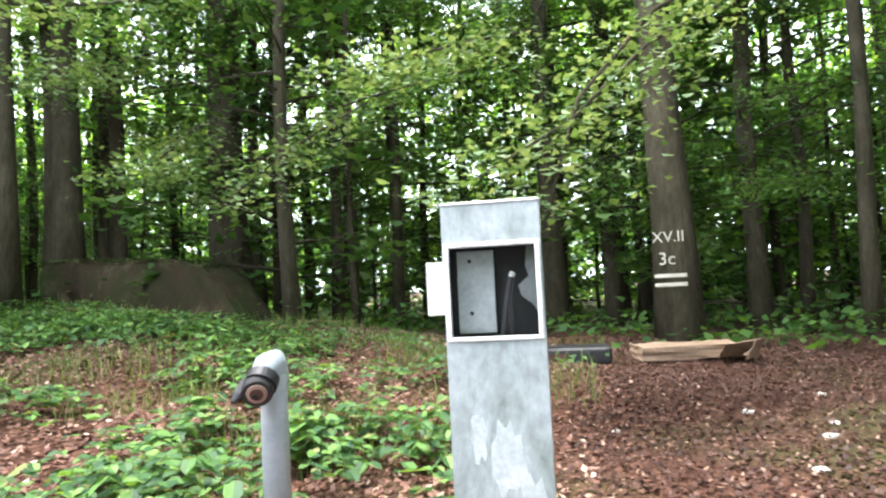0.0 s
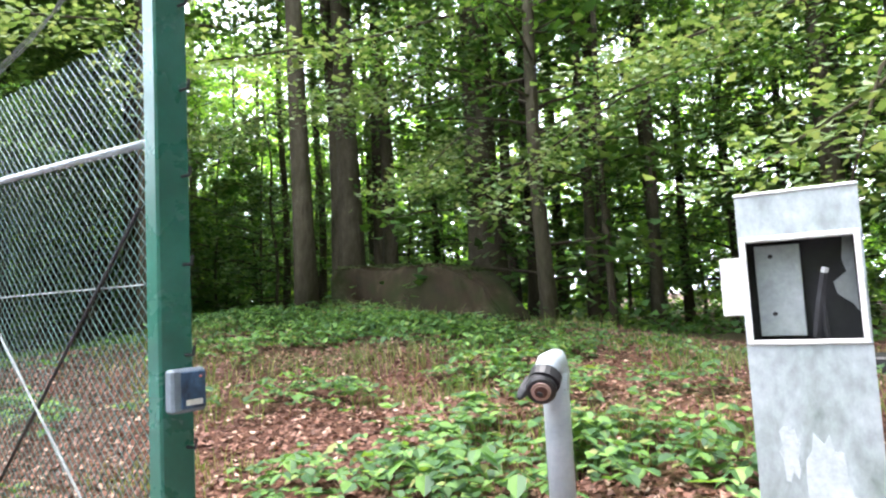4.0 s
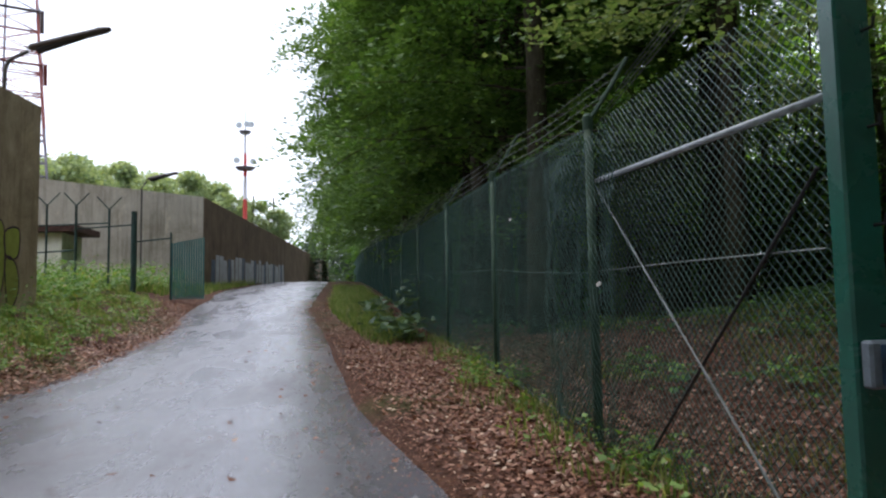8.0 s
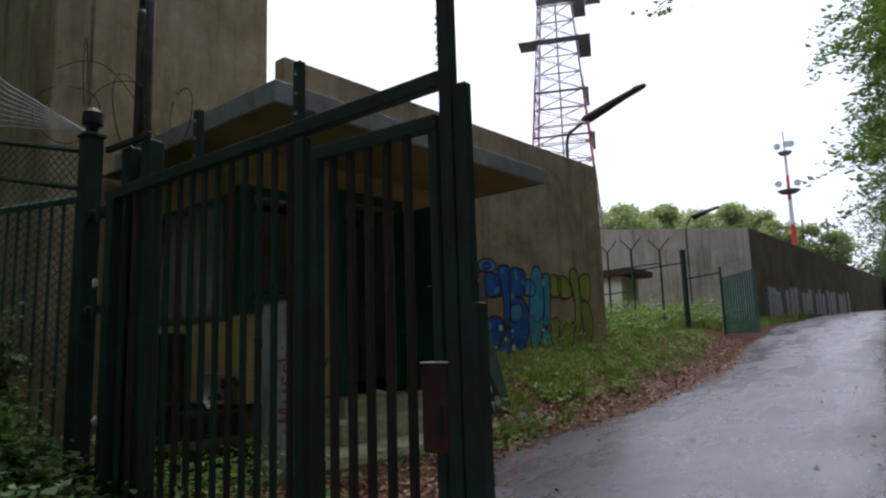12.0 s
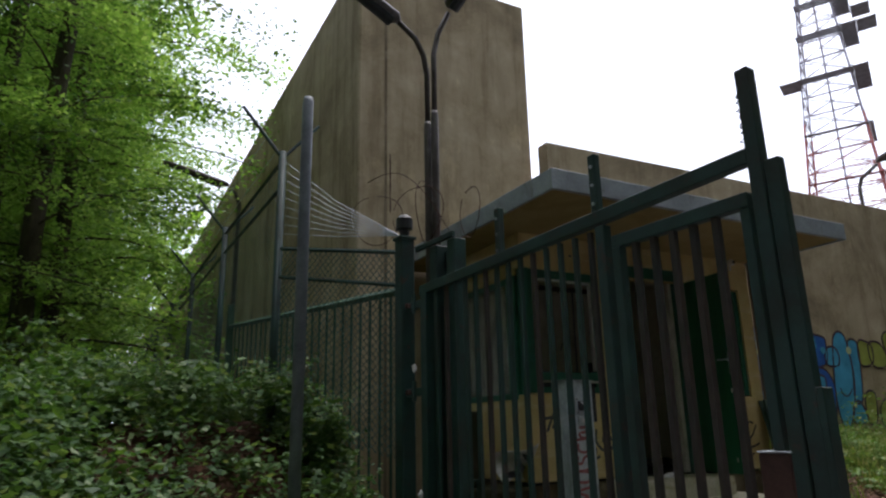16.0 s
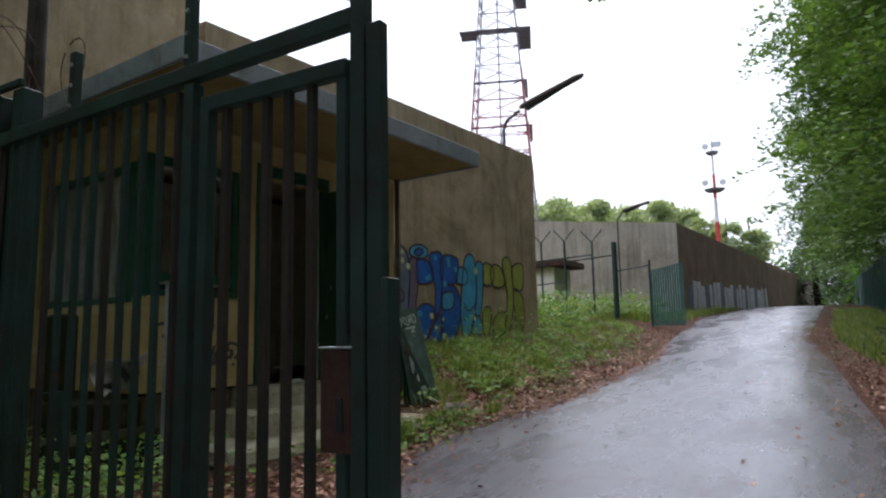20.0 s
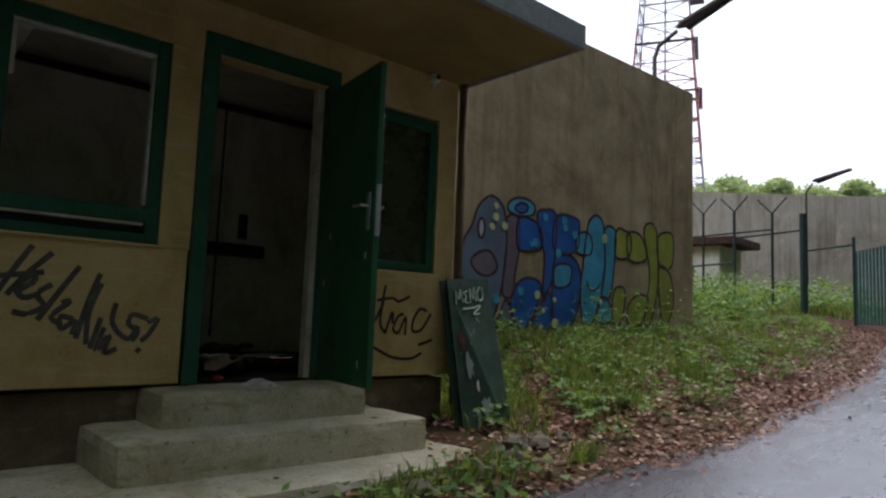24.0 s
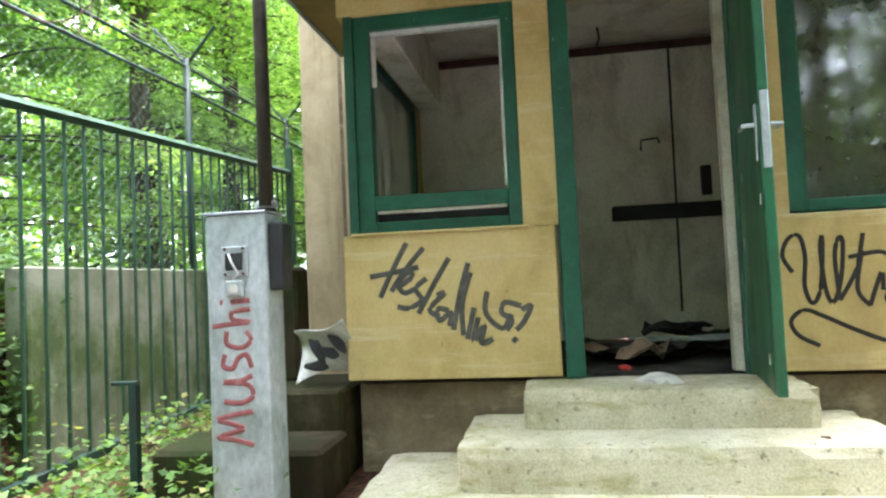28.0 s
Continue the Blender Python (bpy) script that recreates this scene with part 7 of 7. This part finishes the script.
def trifoliate(n, x0, x1, y0, y1, keep, height=0.28, leaves=9, size=0.075, spread=0.13):
    """Clumps of bramble: each leaf is three folded leaflets on an arching stalk."""
    x, y = vr.uniform(x0, x1, n), vr.uniform(y0, y1, n)
    ok = vr.uniform(0, 1, n) < keep(x, y)
    x, y = np.repeat(x[ok], leaves), np.repeat(y[ok], leaves)
    k = len(x)
    a, far = vr.uniform(0, 2 * np.pi, k), np.abs(vr.normal(0, spread, k)) + 0.03
    px, py = x + np.cos(a) * far, y + np.sin(a) * far
    c = np.stack([px, py, ground_z(px, py) + height * vr.uniform(0.3, 1.1, k) * (1 - 0.5 * np.clip(far / 0.3, 0, 1))], -1)
    tilt, out = vr.normal(-0.25, 0.3, k), []
    sz = size * vr.uniform(0.6, 1.25, k)
    for turn, grow in ((0.0, 1.15), (1.75, 0.9), (-1.75, 0.9)):
        b2 = a + turn + vr.normal(0, 0.2, k)
        along = np.stack([np.cos(b2), np.sin(b2), tilt + vr.normal(0, 0.12, k)], -1)
        side = np.stack([-np.sin(b2), np.cos(b2), vr.normal(0.0, 0.15, k)], -1)
        ln, wd = (sz * grow)[:, None] * along, (sz * grow * 0.5)[:, None] * side
        fold = np.stack([0 * a, 0 * a, 0.14 * sz], -1)
        root, tip = c + 0.1 * ln, c + 1.05 * ln
        mid1, mid2 = c + 0.42 * ln, c + 0.75 * ln
        for sg in (1, -1):
            out.append(np.stack([root, mid1 * 0.5 + root * 0.5 + sg * wd * 0.85 + fold * 0.6, mid2 + sg * wd * 0.8 + fold, tip], 1) if sg > 0 else np.stack([tip, mid2 - wd * 0.8 + fold, mid1 * 0.5 + root * 0.5 - wd * 0.85 + fold * 0.6, root], 1))
    return np.concatenate(out)


clumped = lambda x, y: np.clip(3.2 * patchy(x, y, 2.1, 4) - 1.75, 0, 1) * smooth(-5.2, -4.3, x)
bramble = [
    herbs(800, -5.2, 6, -13, -8.5, mound_keep, 0.13, 14, 0.055, 0.12),
    trifoliate(330, -4.7, 1.5, -10.4, -7.2, clumped, 0.24, 11, 0.06, 0.14),
    trifoliate(60, -4.5, -2.0, -8.9, -7.4, lambda x, y: np.exp(-(((x + 3.4) / 0.8) ** 2)), 0.3, 14, 0.066, 0.15),
    trifoliate(1000, -2.6, 6, -12.4, -10.0, lambda x, y: np.exp(-(((y + 11.1) / 0.55) ** 2)) * smooth(-2.8, -1.4, x), 0.2, 14, 0.055, 0.17),
    trifoliate(4, -6.2, -4.9, -8.2, -7.4, lambda x, y: 0.5 + 0 * x, 0.1, 4, 0.05, 0.06),
    herbs(400, 2.5, 14, -13, -6.6, lambda x, y: 0.35 + 0 * x, 0.2, 12, 0.08),
]
stuff("brambles", np.concatenate(bramble), M_HERB, "bright green low brambles and nettles on the mound", "undergrowth")
far_herb = [herbs(900, -16, 10, -24, -13, lambda x, y: 0.6 + 0 * x, 0.35, 12, 0.13, 0.3)]
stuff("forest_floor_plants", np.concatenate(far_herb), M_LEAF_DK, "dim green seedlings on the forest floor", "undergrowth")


def thicket(blobs, per, x0, x1, y0, y1, h, size, keep):
    """Bramble sprays: many small lobes heaped at uneven heights, with long shoots out of the top."""
    out = []
    for _ in range(blobs):
        x, y = vr.uniform(x0, x1), vr.uniform(y0, y1)
        if not keep(x, y):
            continue
        q, z = vr.uniform(0.12, 0.3), float(ground_z(x, y)) + h * vr.uniform(0.1, 1.0) * (0.6 + 0.4 * math.sin(x * 3.1 + y * 2.3))
        d = vr.normal(0, 1, (per, 3)) * np.array([1, 1, 0.55])
        d *= (q / np.linalg.norm(d, axis=1) * vr.uniform(0.4, 1.0, per))[:, None]
        out.append(leaf_quads(np.array([x, y, z]) + d, size, vr, 0.55, 0.7))
        if vr.uniform() < 0.5:
            t, a = vr.uniform(0, 1, 16), vr.uniform(0, 6.28)
            c = np.stack([x + np.cos(a) * 0.35 * t, y + np.sin(a) * 0.35 * t, z + 0.45 * t - 0.25 * t * t], -1) + vr.normal(0, 0.02, (16, 3))
            out.append(leaf_quads(c, size * 0.8, vr, 0.5, 0.6))
    return np.concatenate(out)


bare = lambda x, y: not (-3.7 < x < -3.3 and -0.6 < y < -0.1)
for k, q in enumerate((np.concatenate([thicket(470, 70, -5.6, -3.15, -2.3, 1.2, 0.5, 0.06, bare), thicket(120, 60, -6.2, -4.0, -2.5, -1.0, 0.35, 0.055, bare)]), thicket(150, 60, -6.8, -4.6, -0.6, 2.2, 0.6, 0.07, bare), np.concatenate([thicket(40, 70, -3.35, -3.0, -1.3, -0.4, 0.32, 0.05, lambda x, y: True), thicket(34, 70, -3.45, -3.0, -0.35, 0.12, 0.5, 0.05, lambda x, y: True)]), thicket(160, 60, -8.5, -4.4, 1.6, 5.0, 0.9, 0.09, bare))):
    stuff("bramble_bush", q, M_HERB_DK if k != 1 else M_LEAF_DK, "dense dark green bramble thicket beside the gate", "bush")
inner = [herbs(120, -2.9, -2.15, 2.6, 6.5, lambda x, y: 0.9 + 0 * x, 1.0, 26, 0.06, 0.12), herbs(110, -2.65, -1.4, -1.9, 0.9, lambda x, y: 0.8 + 0 * x, 0.3, 24, 0.05, 0.1), herbs(40, -0.6, 1.6, -1.7, -1.35, lambda x, y: 0.5 + 0 * x, 0.16, 12, 0.06), herbs(24, -2.9, -2.6, -3.4, -1.0, lambda x, y: 0.9 + 0 * x, 0.3, 20, 0.05, 0.08)]
stuff("nettles", np.concatenate(inner), M_WEED, "fresh green nettles at the foot of the gate", "undergrowth")
gate_shrub = [herbs(70, 9.3, 13.3, 0.9, 3.4, lambda x, y: 0.9 + 0 * x, 0.85, 34, 0.085, 0.17), herbs(90, 9.0, 13.4, 0.6, 3.6, lambda x, y: 0.8 + 0 * x, 0.5, 30, 0.09, 0.18), herbs(60, 13.8, 16.5, 1.4, 4.0, lambda x, y: 0.8 + 0 * x, 0.5, 26, 0.09, 0.18)]
stuff("gate_shrubs", np.concatenate(gate_shrub), M_WEED, "light green shrubs along the far wire fence", "bush")
big = leaf_quads(np.stack([5.3 + vr.normal(0, 0.42, 150), -5.75 + vr.normal(0, 0.2, 150), 0.38 + vr.uniform(0, 0.35, 150)], -1), 0.2, vr, 0.7, 0.8)
big2 = leaf_quads(np.stack([9.2 + vr.normal(0, 0.4, 90), -5.6 + vr.normal(0, 0.2, 90), 0.65 + vr.uniform(0, 0.4, 90)], -1), 0.18, vr, 0.7, 0.8)
stem = leaf_quads(np.stack([6.2 + vr.normal(0, 0.15, 50), -5.95 + vr.normal(0, 0.12, 50), vr.uniform(0.5, 1.35, 50)], -1), 0.15, vr, 0.6, 0.7)
stuff("burdock", np.concatenate([big, big2, stem]), M_BURDOCK, "broad-leaved burdock beside the lane", "plant")


def blades(n, x0, x1, y0, y1, keep, h=0.25, w=0.007):
    x, y = vr.uniform(x0, x1, n), vr.uniform(y0, y1, n)
    ok = vr.uniform(0, 1, n) < keep(x, y)
    x, y = x[ok], y[ok]
    k = len(x)
    hh, a = h * vr.uniform(0.5, 1.4, k), vr.uniform(0, 2 * np.pi, k)
    lean, b2 = hh * vr.uniform(0.1, 0.7, k), vr.uniform(0, 2 * np.pi, k)
    z = ground_z(x, y) - 0.01
    side = np.stack([np.cos(a) * w, np.sin(a) * w, 0 * a], -1)
    p0 = np.stack([x, y, z], -1)
    p1 = p0 + np.stack([np.cos(b2) * lean * 0.35, np.sin(b2) * lean * 0.35, hh * 0.6], -1)
    p2 = p0 + np.stack([np.cos(b2) * lean, np.sin(b2) * lean, hh], -1)
    return np.concatenate([np.stack([p0 - side, p0 + side, p1 + side * 0.8, p1 - side * 0.8], 1), np.stack([p1 - side * 0.8, p1 + side * 0.8, p2 + side * 0.1, p2 - side * 0.1], 1)])


verge = [
    blades(7000, 2.0, 5.5, -1.1, 1.3, lambda x, y: np.clip((y - left_edge(x) - 0.5), 0, 1) * np.clip(2 * patchy(x, y, 3.3, 4) - 0.5, 0, 1), 0.2),
    blades(42000, 1.8, 13.5, -1.9, 1.5, lambda x, y: np.clip((y - left_edge(x) - 0.4) / 0.8, 0, 1) * np.clip(2.6 * patchy(x, y, 3.9, 1) - 1.35, 0, 1), 0.13),
    blades(9000, 4.5, 22, -5.9, -4.5, lambda x, y: np.where(y > right_edge(x) - 0.45, 0, 0.8), 0.22),
    blades(7000, -4.6, 1.5, -9.5, -6.9, lambda x, y: np.clip(3 * patchy(x, y, 2.4, 3) - 1.8, 0, 1), 0.13, 0.003),
    blades(16000, -5, 6, -13, -8.2, lambda x, y: np.clip(2.6 * patchy(x, y, 1.6, 7) - 1.3, 0, 1), 0.17, 0.004),
    blades(1500, -0.3, 1.9, -1.65, -1.2, lambda x, y: np.clip(2 * patchy(x, y, 3.5, 2) - 0.9, 0, 1), 0.12),
    blades(5000, -2.9, 5, -6.6, -5.75, lambda x, y: np.clip(2.4 * patchy(x, y, 2.9, 5) - 0.9, 0, 1) * np.exp(-(((y + 6.2) / 0.22) ** 2)), 0.15, 0.005),
    blades(8000, 14, 40, -0.6, 3, lambda x, y: np.where(y < left_edge(x) + 0.15, 0, 0.8), 0.3, 0.014),
]
stuff("grass", np.concatenate(verge), M_GRASS, "tufts of fresh and straw coloured grass along the lane", "grass")
weeds = [herbs(110, -3.1, 2.5, -6.5, -5.95, lambda x, y: np.clip(2 * patchy(x, y, 2.2, 8) - 0.6, 0, 1), 0.2, 18, 0.05, 0.09), herbs(260, 14.2, 19, 0.2, 5.0, lambda x, y: 0.8 + 0 * x, 0.75, 26, 0.1, 0.2), herbs(130, 2.3, 6.5, -0.9, 1.3, lambda x, y: np.clip(2 * patchy(x, y, 3.1, 2) - 0.5, 0, 1), 0.3, 26, 0.05, 0.1), trifoliate(560, 1.9, 12, -1.7, 1.4, lambda x, y: np.where(y < left_edge(x) + 0.45, 0, np.clip(2.2 * patchy(x, y, 3.4, 6) - 0.7, 0, 1)), 0.22, 9, 0.05, 0.1), herbs(30, 2.4, 7.5, 0.2, 1.2, lambda x, y: 1 + 0 * x, 0.6, 26, 0.05, 0.07)]
stuff("verge_weeds", np.concatenate(weeds), M_WEED, "leafy green weeds below the graffiti", "undergrowth")

# ---- saplings, boughs and far woods ----
SAP = [make_crown(91 + k, 0.3, 5.0, 1.9, 22, 95, 0.16, M_LEAF) for k in range(3)]
count = 0
while count < 120:
    x, y = vr.uniform(-22, 34), vr.uniform(-30, -13.5)
    if -8.5 < x < -3.5 and y > -16:
        continue
    if any((x - a) ** 2 + (y - c) ** 2 < 1.0 for a, c in placed):
        continue
    placed.append((x, y))
    count += 1
    tree(x, y, 0.05, 6, SAP[count % 3], vr.uniform(0, 360), vr.uniform(0.8, 1.3), "slender leafy sapling among the beeches", "saplings")


def bough(points, n, size, seed, label, spread=0.28):
    """A thin bough with flat sprays of leaves along it."""
    r = np.random.default_rng(seed)
    line = np.array(points, float)
    s = np.linspace(0, 1, len(line))
    root = thing("bough", label, "branch")
    part("twig", tube([tuple(p) for p in line], [0.018 * (1 - 0.8 * q) + 0.003 for q in s], 5), M_BARK, root)
    t = r.uniform(0.12, 1.04, n)
    c = np.stack([np.interp(t, s, line[:, j]) for j in range(3)], -1)
    c += np.stack([r.normal(0, spread, n), r.normal(0, spread * 0.85, n), r.normal(0, spread * 0.25, n) - 0.1 * r.uniform(0, 1, n)], -1)
    ob = new("leaves", quads_mesh("leaves", leaf_quads(c, size, r, 0.7, 0.7), M_BOUGH))
    ob.parent = root
    tagged(ob, kind="stuff")


LB = "overhanging beech bough with pale green leaves"
bough([(-6.2, -11.5, 3.4), (-5.5, -10.2, 2.7), (-4.95, -9.4, 2.0), (-4.4, -9.0, 1.62)], 728, 0.066, 1, LB)
bough([(-6.1, -10.5, 3.3), (-5.5, -9.6, 2.7), (-5.0, -9.3, 2.1), (-4.8, -9.2, 1.45)], 588, 0.066, 2, LB)
bough([(-3.0, -14.0, 4.2), (-2.4, -12.5, 3.2), (-2.0, -11.4, 2.5), (-1.5, -10.9, 1.9)], 840, 0.078, 3, LB)
bough([(-4.4, -13, 4.0), (-3.9, -11.5, 3.4), (-3.6, -10.6, 3.0), (-3.2, -9.9, 2.7)], 784, 0.070, 4, LB)
bough([(-1.0, -12, 4.6), (-0.6, -10.3, 3.8), (-0.4, -9.0, 3.3), (0.0, -8.0, 3.0)], 784, 0.078, 5, LB)
bough([(2.2, -10.5, 4.8), (1.6, -8.6, 4.1), (1.0, -7.4, 3.6), (0.5, -6.7, 3.3)], 784, 0.078, 6, LB)
bough([(0.2, -13.5, 3.6), (-0.2, -12.2, 3.0), (-0.6, -11.2, 2.5), (-0.9, -10.4, 2.2)], 784, 0.078, 7, LB)

bough([(1.6, -14.6, 5.2), (1.2, -13.0, 4.4), (0.9, -11.8, 3.8), (0.6, -10.8, 3.5)], 900, 0.085, 10, LB, 0.4)
bough([(3.4, -13.2, 4.6), (2.9, -11.8, 4.0), (2.4, -10.6, 3.4), (2.0, -9.8, 3.1)], 900, 0.085, 11, LB, 0.4)
bough([(4.6, -8.2, 7.6), (4.2, -5.6, 7.0), (3.9, -3.4, 6.1), (3.75, -2.3, 5.4)], 260, 0.09, 8, "beech bough hanging out over the lane", 0.13)
bough([(-6.5, 4.3, 6.6), (-5.3, 2.2, 5.9), (-4.5, 0.8, 5.1), (-4.15, 0.35, 4.55)], 240, 0.08, 9, "beech bough hanging out over the gate", 0.1)


def woods(n, x0, x1, y0, y1, z0, z1, size, mat, label):
    x, y = vr.uniform(x0, x1, n), vr.uniform(y0, y1, n)
    top = z1 * (0.75 + 0.25 * np.sin(x * 0.35) * np.cos(x * 0.13 + y * 0.2))
    z = z0 + (top - z0) * vr.uniform(0, 1, n) ** 0.8
    keep = patchy(x, z * 1.3 + y * 0.4, 0.8, 9) > 0.28
    stuff("far_woods", leaf_quads(np.stack([x, y, z], -1)[keep], size, vr, 0.3, 0.8), mat, label, "woods")


# dark-toned leaf filler paints the shade behind the fence and under the trees
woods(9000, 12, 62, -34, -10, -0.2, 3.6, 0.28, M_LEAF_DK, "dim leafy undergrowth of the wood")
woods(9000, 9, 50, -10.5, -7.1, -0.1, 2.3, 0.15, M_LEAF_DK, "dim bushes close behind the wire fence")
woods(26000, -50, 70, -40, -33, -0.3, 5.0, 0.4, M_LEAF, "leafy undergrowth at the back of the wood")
# bright-toned leaves paint the light coming through the depth of the wood
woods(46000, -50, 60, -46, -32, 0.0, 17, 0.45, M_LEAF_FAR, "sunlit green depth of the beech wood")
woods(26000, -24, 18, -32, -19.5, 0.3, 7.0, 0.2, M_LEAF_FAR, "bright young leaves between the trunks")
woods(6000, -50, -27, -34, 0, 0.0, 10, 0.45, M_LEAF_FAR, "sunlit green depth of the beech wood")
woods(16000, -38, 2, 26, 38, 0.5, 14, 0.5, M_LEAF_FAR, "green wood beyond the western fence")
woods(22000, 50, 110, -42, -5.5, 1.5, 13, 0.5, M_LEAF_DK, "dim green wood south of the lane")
woods(9000, 78, 112, -9, 5, 3, 12, 0.5, M_LEAF, "green wood closing the end of the lane")
sp = thing("spruce", "dark spruce at the far end of the lane", "tree", pose(60, -3.6, 2.2) @ Matrix.Diagonal((1.5, 1.5, 0.8, 1)))
part("trunk", tube([(0, 0, -0.5), (0, 0, 10.5)], [0.22, 0.03], 7), M_BARK, sp)
k = 5000
zz = vr.uniform(0.6, 10.6, k)
rr2, aa = (10.9 - zz) * 0.27 * np.sqrt(vr.uniform(0.1, 1, k)), vr.uniform(0, 6.283, k)
ob = new("crown", quads_mesh("crown", leaf_quads(np.stack([rr2 * np.cos(aa), rr2 * np.sin(aa), zz - 0.25 * rr2], -1), 0.35, vr, 0.6, 0.35), M_NEEDLE))
ob.parent = sp
